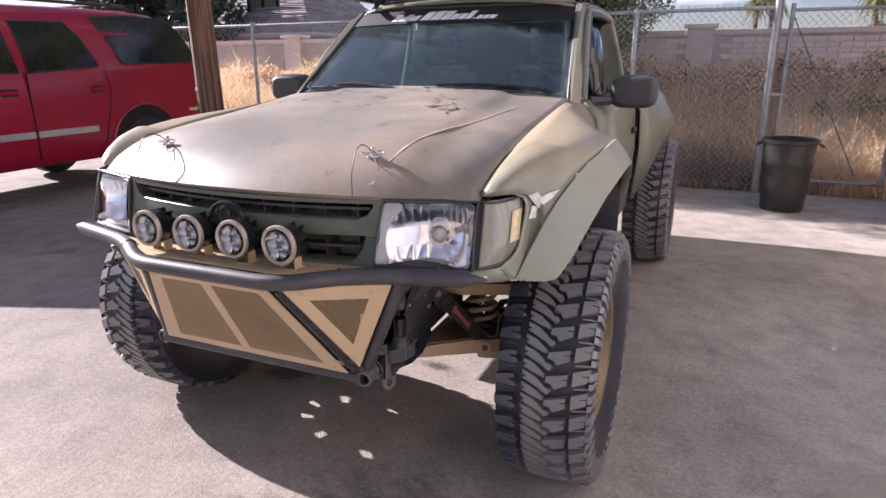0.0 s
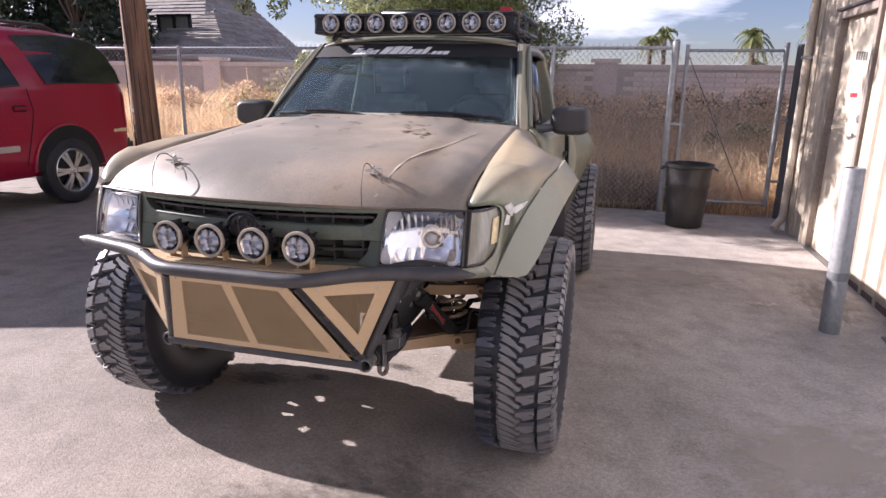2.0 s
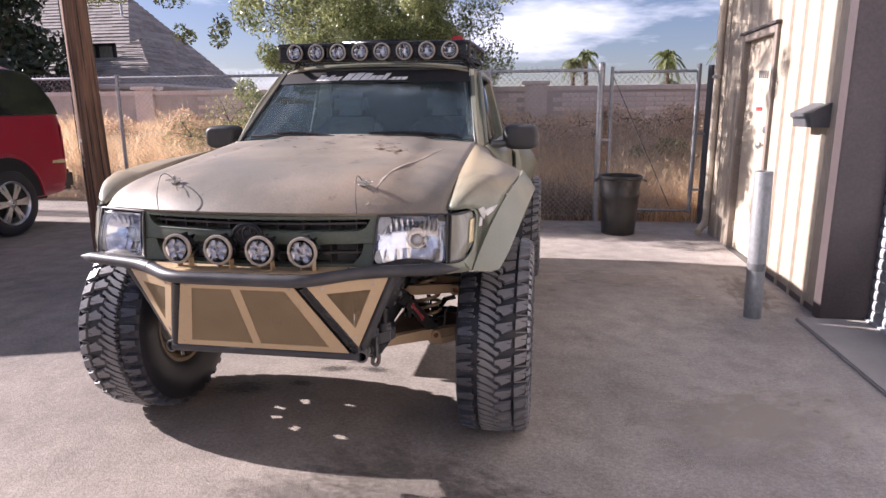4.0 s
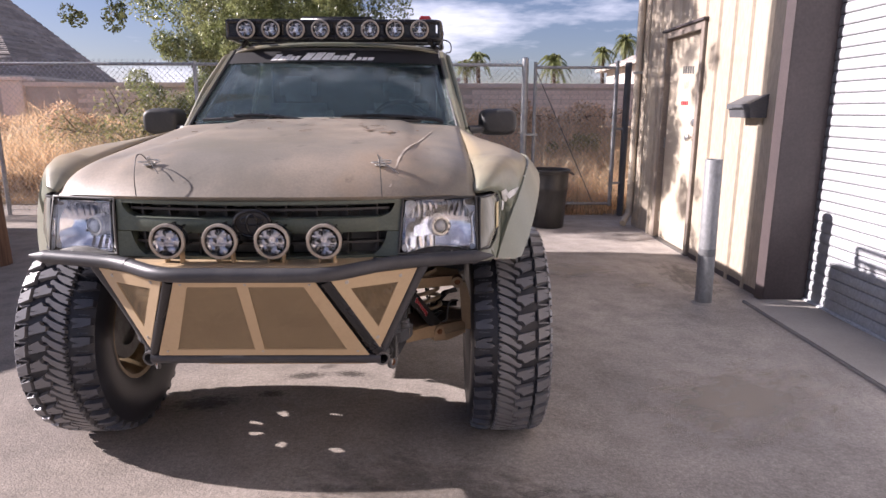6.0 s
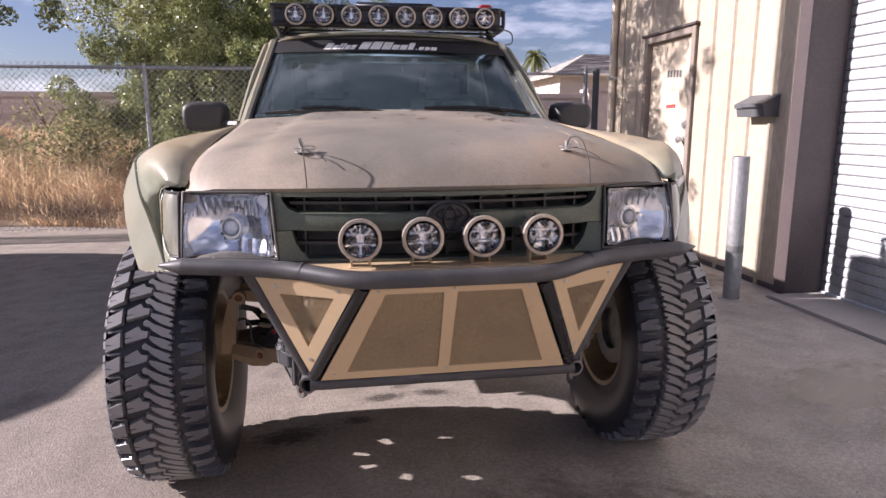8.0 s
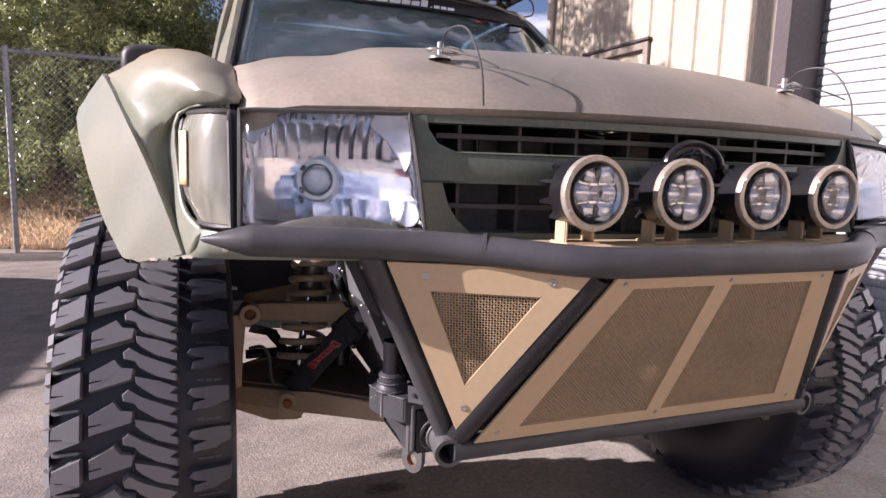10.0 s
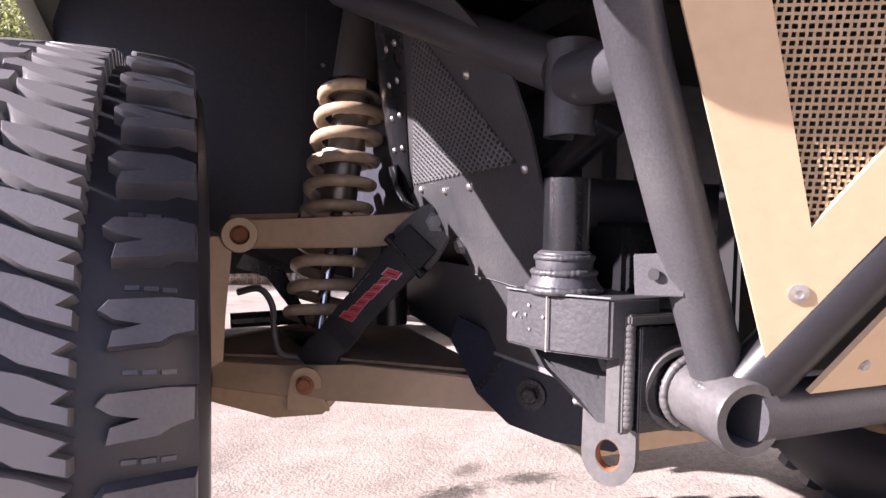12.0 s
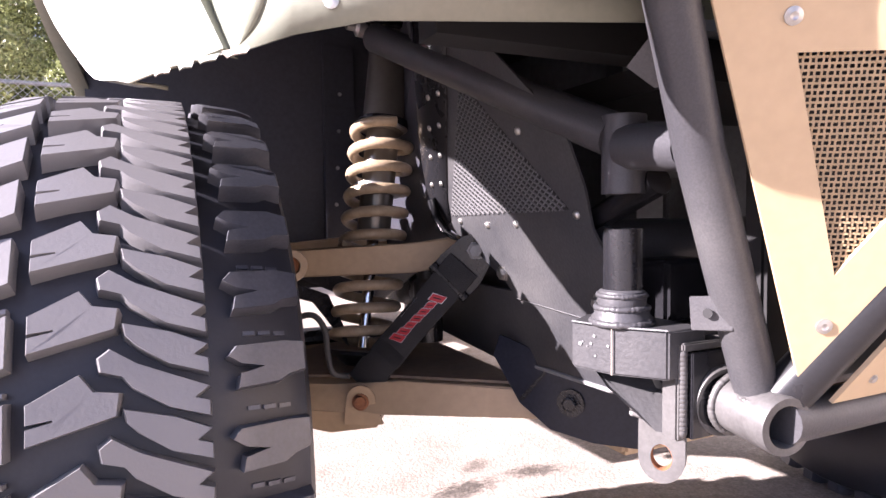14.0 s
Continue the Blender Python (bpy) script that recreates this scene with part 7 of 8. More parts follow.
    part("screen_flange", loft([[Q(y, z, 0.010) for y, z in inner_e], [Q(y - 0.012, z, 0.0125) for y, z in outer_e], [Q(y, z, 0.0105) for y, z in outer_e], [Q(y + 0.002, z, -0.012) for y, z in outer_e]]), M_BLACK, pl, smooth=30, solid=0.002)
    part("bent_fin", loft([[Q(0.562, 0.800, 0.012), Q(0.555, 0.770, 0.014), Q(0.530, 0.745, 0.016), Q(0.505, 0.735, 0.018)], [Q(0.548, 0.800, 0.030), Q(0.540, 0.775, 0.034), Q(0.518, 0.752, 0.034), Q(0.500, 0.742, 0.030)]]), M_BLACK, pl, smooth=60, solid=0.003)
    for y, z in ((0.500, 0.762), (0.420, 0.757), (0.345, 0.759), (0.215, 0.770), (0.288, 0.868), (0.358, 0.950)):
        part("rivet", lathe([(0.0052, 0), (0.0048, 0.002), (0.002, 0.0036), (0, 0.0036)], 10, axis_to(Q(y, z, 0.0075), nn)), M_ZINC, pl, smooth=50)
    for k in range(5):
        t = 0.10 + 0.2 * k
        y0, z0 = 0.545 + (0.43 - 0.545) * t, 0.80 + (1.0 - 0.80) * t
        for dy in (-0.012, 0.022):
            part("rivet", lathe([(0.0044, 0), (0.0040, 0.002), (0.002, 0.0032), (0, 0.0032)], 10, axis_to(Q(y0 + dy, z0, 0.0118), nn)), M_ZINC, pl, smooth=50)
    bolt(Q(0.412, 0.690, 0.0075), nn, 0.0085, M_ZINC, pl, "plate_bolt")
    bolt(Q(0.212, 0.672, 0.0075), nn, 0.0085, M_ZINC, pl, "plate_bolt")
    # bracket box with the black cylinder
    blk = part("mount_box", plate([P(-0.514, 0.172, 0.662), P(-0.502, 0.126, 0.662), P(-0.472, 0.085, 0.662), P(-0.425, 0.085, 0.662), P(-0.425, 0.20, 0.662), P(-0.475, 0.20, 0.662)], -0.046, (0, 0, 1), 0.002), M_PLATE, truck, "dusty black bumper mount box with worn corner")
    part("mount_gusset", plate([P(-0.455, 0.24, 0.640), P(-0.480, 0.19, 0.62), P(-0.485, 0.15, 0.598), P(-0.46, 0.11, 0.562), P(-0.435, 0.085, 0.560), P(-0.43, 0.085, 0.60), P(-0.43, 0.24, 0.64)], 0.006, P(-0.85, -0.5, 0)), M_PLATE, blk)
    cyl = part("bump_cylinder", lathe([(0.016, 0.0), (0.019, 0.0), (0.019, 0.062), (0.0155, 0.062), (0.0155, 0.03), (0, 0.03)], 26, axis_to(P(-0.477, 0.140, 0.692), (0, 0, 1))), M_BLACK, truck, "black steel cylinder on a welded collar", smooth=35)
    part("collar", lathe([(0.019, 0.034), (0.022, 0.032), (0.0235, 0.025), (0.023, 0.018), (0.026, 0.015), (0.0265, 0.010), (0.029, 0.007), (0.029, 0.0), (0.02, 0.0)], 26, axis_to(P(-0.479, 0.139, 0.662), (0, 0, 1))), M_TUBE, cyl, smooth=40)
    # bare worn edges of the box
    e1, e2 = P(-0.5035, 0.1245, 0.6625), P(-0.5035, 0.1245, 0.6165)
    part("worn_edge", sweep([e1, e2], 0.0006, 6), M_SCRATCH, blk)
    part("worn_edge", sweep([P(-0.5145, 0.171, 0.6625), e1, P(-0.473, 0.0845, 0.6625)], 0.0009, 6), M_WORN, blk)
    sl, nrm_ = P(0.234, -0.972, 0), P(-0.968, -0.252, 0)
    for k in range(7):
        w_ = random.uniform(0.0008, 0.0024)
        c = P(-0.5145, 0.172, 0.0).lerp(P(-0.5025, 0.1262, 0.0), random.uniform(0.15, 0.95)) + Vector((0, 0, random.uniform(0.621, 0.658)))
        part("paint_chip", plate([c + sl * w_ * a + Vector((0, 0, w_ * b)) for a, b in ((-1, -0.5), (0.4, -1), (1, 0.3), (0.2, 0.9), (-0.8, 0.6))], 0.0006, nrm_), M_WORN, blk)
    weld_ring(P(-0.479, 0.139, 0.664), (0, 0, 1), 0.0285, 0.0035, M_TUBE, cyl, 11)
    weld_ring(P(-0.479, 0.139, 0.678), (0, 0, 1), 0.0245, 0.0030, M_TUBE, cyl, 12)
    weld_ring(P(-0.479, 0.139, 0.690), (0, 0, 1), 0.0225, 0.0026, M_TUBE, cyl, 13)
    # welded square bracket next to the horn
    sq = part("horn_bracket", box((s * -0.456 - 0.006, 0.084, 0.558), (s * -0.456 + 0.006, 0.104, 0.650), 0.002), M_BARESTEEL, truck, "welded square steel bracket")
    part("bracket_top", box((min(s * -0.458, s * -0.385), 0.080, 0.642), (max(s * -0.458, s * -0.385), 0.125, 0.650), 0.0015), M_BARESTEEL, sq)
    part("bracket_face", box((min(s * -0.449, s * -0.385), 0.078, 0.560), (max(s * -0.449, s * -0.385), 0.120, 0.641), 0.001), M_BLACK, sq)
    for k in range(18):
        part("weld_ripple", lathe([(0, 0.003), (0.0035, 0.0022), (0.005, 0)], 8, axis_to(P(-0.4545, 0.0838, 0.566 + 0.0043 * k), (0, -1, 0))), M_BARESTEEL, sq, smooth=60)
    # tow tab
    tc = P(-0.433, 0.130, 0.527)
    tnv = P(-0.80, -0.60, 0).normalized()
    tpx = Vector((-tnv.y, tnv.x, 0))
    tpx = tpx if tpx.y < 0 else -tpx
    outer, inner = [], []
    for k in range(24):
        a = 2 * math.pi * k / 24
        cu, sv = math.cos(a), math.sin(a)
        outer.append(tc + tpx * (0.0225 * cu) + Vector((0, 0, 0.060 if sv > 0.25 else 0.026 * sv)))
        inner.append(tc + tpx * (0.0105 * cu) + Vector((0, 0, 0.0135 * sv)))
    part("tow_tab", ring_plate(outer, inner, 0.012, tnv), M_BARESTEEL, truck, "steel tow tab with rusty eye", smooth=25)
    part("eye_rust", ring_plate([tc + (p - tc) * 1.02 + tnv * 0.001 for p in inner], [tc + (p - tc) * 0.93 + tnv * 0.001 for p in inner], 0.010, tnv), M_RUST, truck)
    for row_ in range(3):
        part("weld_bead", sweep([tc + tpx * (-0.03 + 0.003 * k) + tnv * (0.011 - 0.002 * row_) + Vector((0, 0, 0.040 + 0.0065 * row_ + 0.0012 * math.sin(1.9 * k + row_))) for k in range(21)], [0.0034 + 0.0008 * math.sin(2.3 * k + row_) for k in range(21)], 6), M_BARESTEEL, truck, smooth=60)
    part("weld_bead", sweep([tc + tpx * (-0.03 + 0.004 * k) + tnv * 0.012 + Vector((0, 0, 0.047 + 0.001 * (k % 2))) for k in range(15)], 0.0042, 6), M_BARESTEEL, truck, smooth=60)
    # tubes behind the bumper
    part("brace_stub", sweep([P(-0.488, 0.045, 0.824), P(-0.480, 0.130, 0.832)], 0.0215, 18), M_TUBE, truck, smooth=40)
    part("brace_drop", lathe([(0.0175, 0.0), (0.0215, 0.0), (0.0215, 0.075), (0, 0.078), (0, 0.07), (0.0175, 0.065), (0.0175, 0.0)], 22, axis_to(P(-0.476, 0.140, 0.788), P(0, 0, 1))), M_TUBE, truck, "open cut tube stub", smooth=40)
    part("upper_brace", sweep([P(-0.478, 0.15, 0.845), P(-0.56, 0.62, 1.05)], 0.0225, 16), M_TUBE, truck, smooth=40)
    part("lower_brace", sweep([P(-0.455, 0.115, 0.800), P(-0.435, 0.30, 0.735)], 0.014, 12), M_BLACK, truck, smooth=40)
    part("frame_rail", box((s * -0.415 - 0.04 , 0.10, 0.60), (s * -0.415 + 0.035, 0.14, 0.66)), M_BLACK, truck)
    part("frame_rail_side", box((min(s * -0.345, s * -0.41), 0.15, 0.58), (max(s * -0.345, s * -0.41), 4.4, 0.72), 0.005), M_BLACK, truck)
    part("cross_tube", sweep([P(-0.45, 0.22, 0.735), P(0.0, 0.22, 0.735)], 0.028, 14), M_TUBE, truck, smooth=40)
    part("core_plate", box((min(s * -0.30, s * -0.345), 0.215, 0.745), (max(s * -0.30, s * -0.345), 0.225, 0.81), 0.002), M_BARESTEEL, truck)
    # inner wheel well
    part("inner_fender", plate([P(-0.44, 1.02, 0.56), P(-1.0, 1.075, 0.82), P(-1.0, 1.075, 1.14), P(-0.44, 1.02, 1.20)], 0.006, (0, 1, 0)), M_LINER, truck, "dark riveted inner wheel well")
    part("inner_fender_top", plate([P(-0.44, 0.30, 1.12), P(-0.80, 0.30, 1.10), P(-0.98, 0.60, 1.17), P(-1.0, 1.10, 1.16), P(-0.44, 1.02, 1.20)], 0.006, (0, 0, 1)), M_LINER, truck)
    part("inner_fender_side", plate([P(-0.44, 0.56, 0.74), P(-0.44, 1.02, 0.56), P(-0.44, 1.02, 1.20), P(-0.50, 0.56, 1.10)], 0.004, (s, 0, 0)), M_LINER, truck)
    part("well_seam", box((min(s * -0.475, s * -0.545), 1.012, 0.62), (max(s * -0.475, s * -0.545), 1.020, 1.14), 0.002), M_LINER, truck)
    for k in range(5):
        part("rivet", lathe([(0.0045, 0), (0.004, 0.002), (0, 0.003)], 10, axis_to(P(-0.525 + 0.004 * k, 1.011, 0.715 + 0.08 * k), (0, -1, 0))), M_ZINC, truck)
    # bypass reservoir behind, brake hose, steering rod
    part("bump_stop", lathe([(0.0, 0), (0.024, 0), (0.024, 0.10), (0.018, 0.105), (0.018, 0.16), (0, 0.16)], 20, axis_to(P(-0.475, 0.62, 0.56), P(-0.02, 0, 1))), M_BLACK, truck, smooth=35)
    part("brake_hose", sweep(spline([P(-0.70, 0.63, 0.612), P(-0.672, 0.615, 0.618), P(-0.655, 0.61, 0.595), P(-0.652, 0.605, 0.555), P(-0.645, 0.60, 0.528), P(-0.62, 0.60, 0.52)], 6), 0.0048, 8), M_PLASTIC, truck)
    part("tie_rod", sweep([P(-0.70, 0.80, 0.545), P(-0.30, 0.78, 0.56)], 0.013, 10), M_BLACK, truck)


for seed, (c_, a_, r_, b_, p_) in enumerate(weld_spots):
    weld_ring(c_, a_, r_, b_, M_BARESTEEL, p_, seed)
M_NAVY = shade("navy_enamel", (0.012, 0.014, 0.022), 0.22, color2=(0.020, 0.022, 0.032), scale=6, fine=200, bump=0.02, spec=0.25)
M_ARMTOP = shade("stained_arm_top", (0.115, 0.085, 0.065), 0.45, color2=(0.25, 0.18, 0.12), scale=9, fine=90, bump=0.08)
M_PLATE = shade("dusty_black_plate", (0.030, 0.031, 0.035), 0.42, color2=(0.060, 0.059, 0.060), scale=7, fine=260, bump=0.12)
M_SCREENMETAL = shade("black_expanded_metal", (0.15, 0.15, 0.155), 0.4, 0.2, color2=(0.11, 0.11, 0.11), scale=8, fine=200, bump=0)
M_LINER = shade("blue_black_liner", (0.032, 0.034, 0.046), 0.45, color2=(0.042, 0.042, 0.051), scale=3, fine=120, bump=0.08)
for s in (1, -1):
    suspension(s)
part("skid_crossmember", box((-0.325, 0.31, 0.440), (0.325, 0.62, 0.474), 0.006), M_TANARM, truck, "tan painted crossmember under the lower arms")
part("underbody", box((-0.33, 0.5, 0.60), (0.33, 4.4, 0.64)), M_DARK, truck)
part("engine_block", box((-0.30, 0.35, 0.66), (0.30, 1.2, 1.05), 0.03), M_SEAT, truck)
part("diff_tube", sweep([(-0.9, 3.60, 0.466), (0.9, 3.60, 0.466)], 0.05, 14), M_BLACK, truck)
part("rear_diff", lathe([(0, -0.13), (0.09, -0.12), (0.14, -0.04), (0.14, 0.04), (0.09, 0.12), (0, 0.13)], 20, axis_to((0, 3.6, 0.466), (0, 1, 0))), M_BLACK, truck)
# hood pins with lanyards, leaves and chips on the hood
for x in (-0.405, 0.405):
    p = Vector((x, 0.14, 1.258))
    pin = part("hood_pin", lathe([(0.020, 0), (0.020, 0.004), (0.006, 0.006), (0.006, 0.028), (0.004, 0.03), (0, 0.03)], 16, Matrix.Translation(p)), M_ZINC, truck, "steel hood pin with loose cable lanyard")
    part("clip_ring", sweep([p + Vector((0.020 + 0.020 * math.cos(a), 0.004 * math.sin(2 * a) - 0.01, 0.014 + 0.006 * math.sin(a))) for a in [2 * math.pi * k / 20 for k in range(20)]], 0.0022, 6, closed=True), M_ZINC, pin)
    part("clip_ring", sweep([p + Vector((-0.006 + 0.024 * math.cos(a), -0.016 + 0.018 * math.sin(a), 0.012)) for a in [2 * math.pi * k / 20 for k in range(20)]], 0.0018, 6, closed=True), M_ZINC, pin)
    part("lanyard", sweep(spline([p + Vector((0, 0, 0.012)), p + Vector((-0.004, -0.045, 0.040)), p + Vector((0.006, -0.105, 0.034)), p + Vector((0.014, -0.148, -0.025)), p + Vector((0.018, -0.156, -0.09))], 6), 0.0018, 6), M_PLASTIC, pin)
    part("lanyard", sweep(spline([p + Vector((0.01, -0.02, 0.010)), p + Vector((0.04, -0.06, 0.000)), p + Vector((0.07, -0.095, -0.020))], 6), 0.0016, 6), M_PLASTIC, pin)


# ---- red SUV parked beside the truck ----
suv = base("red_suv", (-6.6, 3.4, 0), "shiny red full-size SUV with chrome side strip", "car")


def house_x(z):
    """Half width of the cabin's glass side at height z."""
    if z < 1.825:
        return 0.972 + (0.888 - 0.972) * (z - 1.48) / 0.345
    return 0.888 + (0.780 - 0.888) * (z - 1.825) / 0.275


def suv_section(y, zb, w, belt, roof, rw):
    """Ring from one sill over the roof to the other."""
    side = [(w - 0.07, zb), (w - 0.025, zb + 0.05), (w - 0.004, zb + 0.14), (w + 0.006, 0.80), (w + 0.008, 0.98), (w - 0.002, 1.20), (w - 0.016, belt - 0.06), (w - 0.030, belt)]
    side = [(x, min(z, belt)) for x, z in side]
    half = side + [(max(rw, house_x(belt + (roof - 0.08 - belt) * q)) if roof > 1.6 else w - 0.03 - (w - 0.03 - rw) * q, belt + (roof - 0.08 - belt) * q) for q in (0.33, 0.66, 1.0)]
    half += [(rw - 0.035, roof - 0.035), (rw - 0.12, roof - 0.008), (rw * 0.5, roof + 0.012), (0, roof + 0.02)]
    pts = [Vector((x, y, z)) for x, z in half]
    left = [Vector((-x, y, z)) for x, z in half[:-1]][::-1]
    return [p + Vector((-6.60, 0, 0)) for p in pts + left]


sect = [(-0.10, 0.50, 0.90, 0.98, 1.02, 0.86), (0.03, 0.42, 0.97, 1.05, 1.12, 0.88), (0.40, 0.40, 0.995, 1.10, 1.18, 0.90), (1.12, 0.40, 1.0, 1.17, 1.24, 0.92), (1.24, 0.40, 1.0, 1.38, 1.44, 0.90), (1.78, 0.40, 1.0, 1.42, 2.02, 0.80),
        (2.03, 0.40, 1.0, 1.45, 2.11, 0.78), (3.0, 0.40, 1.0, 1.46, 2.15, 0.775), (4.1, 0.40, 1.0, 1.47, 2.17, 0.775), (4.80, 0.42, 1.0, 1.48, 2.175, 0.775), (5.22, 0.43, 1.0, 1.49, 2.145, 0.78), (5.44, 0.44, 0.998, 1.49, 2.075, 0.80),
        (5.56, 0.45, 0.992, 1.49, 1.97, 0.845), (5.67, 0.46, 0.984, 1.49, 1.79, 0.905), (5.735, 0.48, 0.965, 1.48, 1.60, 0.915), (5.775, 0.50, 0.93, 1.42, 1.46, 0.88), (5.80, 0.55, 0.86, 1.34, 1.37, 0.82)]
part("suv_body", loft([suv_section(*q) for q in sect], caps=True), M_RED, suv, "glossy red body", smooth=40)
part("suv_floor", box((-7.5, 0.1, 0.40), (-5.7, 5.4, 0.52)), M_DARK, suv)


def side_panel(poly, s, out=0.008):
    """Points (y, z) laid on the greenhouse side."""
    return [(-6.60 + (house_x(z) + out) * s, y, z) for y, z in poly]


for s in (1, -1):
    for name, poly in (("rear_door_window", [(3.24, 1.43), (4.11, 1.49), (3.98, 1.80), (3.84, 1.985), (3.20, 1.965)]),
                       ("quarter_window", [(4.48, 1.515), (5.70, 1.53), (5.665, 1.70), (5.565, 1.90), (5.43, 2.045), (5.22, 2.09), (4.80, 2.10), (4.22, 2.06)]),
                       ("front_window", [(1.48, 1.43), (3.12, 1.43), (3.08, 1.955), (1.95, 1.92)])):
        part(name, plate(side_panel(poly, s), 0.006, (s, 0, 0.3), 0.002), M_BLACKGLASS, suv, "dark tinted side window")
        pts_ = side_panel(poly, s, 0.010)
        part("window_trim", sweep(pts_, 0.009, 6, closed=True), M_PLASTIC, suv)
    part("body_crease", box((-6.60 + 1.004 * s - 0.010, 0.6, 0.985), (-6.60 + 1.004 * s + 0.008, 4.05, 0.999), 0.003), M_RED, suv)
    part("chrome_strip", box((-6.60 + 1.004 * s - 0.012, 1.55, 0.730), (-6.60 + 1.004 * s + 0.018, 3.175, 0.800), 0.010), M_ALLOY, suv)
    part("chrome_strip", box((-6.60 + 1.004 * s - 0.012, 3.205, 0.730), (-6.60 + 1.004 * s + 0.018, 3.97, 0.800), 0.010), M_ALLOY, suv)
    for y in (3.185, 1.92):
        part("door_gap", box((-6.60 + 1.0 * s - 0.004, y, 0.48), (-6.60 + 1.0 * s + 0.0145, y + 0.010, 1.44)), M_DARK, suv)
    part("door_gap", sweep([(-6.60 + 1.011 * s, 4.16, 1.46), (-6.60 + 1.013 * s, 4.22, 1.2), (-6.60 + 1.013 * s, 4.16, 0.95), (-6.60 + 1.013 * s, 4.04, 0.55)], 0.005, 5), M_DARK, suv)
    for y in (2.88, 3.95):
        part("door_handle", box((-6.60 + 1.0 * s - 0.02, y, 1.205), (-6.60 + 1.0 * s + 0.030, y + 0.20, 1.245), 0.014), M_RED, suv)
        part("handle_recess", box((-6.60 + 1.0 * s - 0.01, y + 0.01, 1.185), (-6.60 + 1.0 * s + 0.006, y + 0.19, 1.262), 0.006), M_DARK, suv)
    part("tail_lamp", plate([(-6.60 + 0.985 * s, 5.70, 0.92), (-6.60 + 0.975 * s, 5.70, 1.40), (-6.60 + 0.90 * s, 5.80, 1.36), (-6.60 + 0.90 * s, 5.81, 0.92)], 0.012, (s, 0.4, 0)), M_REDMARK, suv, "red tail lamp")
    part("bumper_reflector", box((-6.60 + 0.992 * s - 0.01, 5.42, 0.865), (-6.60 + 0.992 * s + 0.012, 5.69, 0.915), 0.006), M_AMBER, suv)
    part("roof_rail", sweep(rounded([(-6.60 + 0.66 * s, 2.9, 2.15), (-6.60 + 0.66 * s, 3.0, 2.215), (-6.60 + 0.66 * s, 4.85, 2.225), (-6.60 + 0.66 * s, 5.0, 2.165)], 0.06), 0.020, 8), M_PLASTIC, suv)
    for yc in (4.68, 0.90):
        arc = [(-6.60 + 1.008 * s, yc + 0.54 * math.cos(a), 0.46 + 0.56 * math.sin(a)) for a in [math.pi * k / 20 for k in range(21)]]
        part("wheel_arch", sweep(arc, 0.022, 8), M_RED, suv)
        part("arch_liner", plate([(-6.60 + 1.002 * s, p[1] * 0.955 + yc * 0.045, p[2]) for p in arc], 0.018, (s, 0, 0)), M_DARK, suv)
    for y in (4.68, 0.90):
        m = axis_to((-6.60 + 0.93 * s, y, 0.425), (s, 0, 0)) @ Matrix.Diagonal((1.085, 1.085, 1, 1))
        wh = part("wheel", lathe([(0.235, -0.10), (0.30, -0.11), (0.375, -0.10), (0.392, -0.07), (0.392, 0.07), (0.375, 0.10), (0.30, 0.115), (0.262, 0.105), (0.245, 0.09), (0.235, -0.10)], 40, m), M_RUBBER, suv, "silver split-spoke wheel with black tyre", smooth=40)
        part("rim", lathe([(0.260, 0.106), (0.252, 0.114), (0.232, 0.09), (0.222, -0.05), (0.235, -0.08), (0.25, 0.0)], 36, m), M_ALLOY, wh, smooth=40)
        part("hub_cap", lathe([(0.0, 0.104), (0.04, 0.10), (0.06, 0.085), (0.06, 0.04), (0, 0.04)], 24, m), M_ALLOY, wh, smooth=40)
        part("brake_backing", lathe([(0.0, 0.02), (0.195, 0.02), (0.195, 0.0), (0, 0.0)], 24, m), M_DARK, wh)
        for k in range(12):
            a = 2 * math.pi * (k // 2) / 6 + (0.125 if k % 2 else -0.125)
            rows = []
            for r, wd, z in ((0.055, 0.020, 0.100), (0.13, 0.017, 0.104), (0.20, 0.019, 0.100), (0.246, 0.026, 0.092)):
                c, sn = math.cos(a), math.sin(a)
                rows.append([m @ Vector((r * c - wd * sn, r * sn + wd * c, z)), m @ Vector((r * c + wd * sn, r * sn - wd * c, z)), m @ Vector((r * c + wd * 0.8 * sn, r * sn - wd * 0.8 * c, z - 0.03)), m @ Vector((r * c - wd * 0.8 * sn, r * sn + wd * 0.8 * c, z - 0.03))])
            part("spoke", loft(rows, close_u=True, caps=True), M_ALLOY, wh)
for y in (3.2, 4.6):
    part("rack_crossbar", sweep([(-7.26, y, 2.225), (-5.94, y, 2.225)], 0.016, 8), M_PLASTIC, suv)
part("rear_bumper", box((-7.54, 5.62, 0.48), (-5.63, 5.88, 0.76), 0.05), M_PLASTIC, suv, "dark rear bumper")
part("windscreen", plate([(-7.36, 1.28, 1.43), (-5.84, 1.28, 1.43), (-5.92, 1.80, 1.90), (-7.28, 1.80, 1.90)], 0.006, (0, -0.6, 0.7)), M_BLACKGLASS, suv)
part("front_bumper", box((-7.55, -0.24, 0.42), (-5.65, -0.06, 0.72), 0.04), M_PLASTIC, suv)
part("front_grille", box((-7.2, -0.135, 0.74), (-6.0, -0.095, 0.98), 0.01), M_CHROME, suv)

# ---- vegetation ----
rng = np.random.default_rng(7)


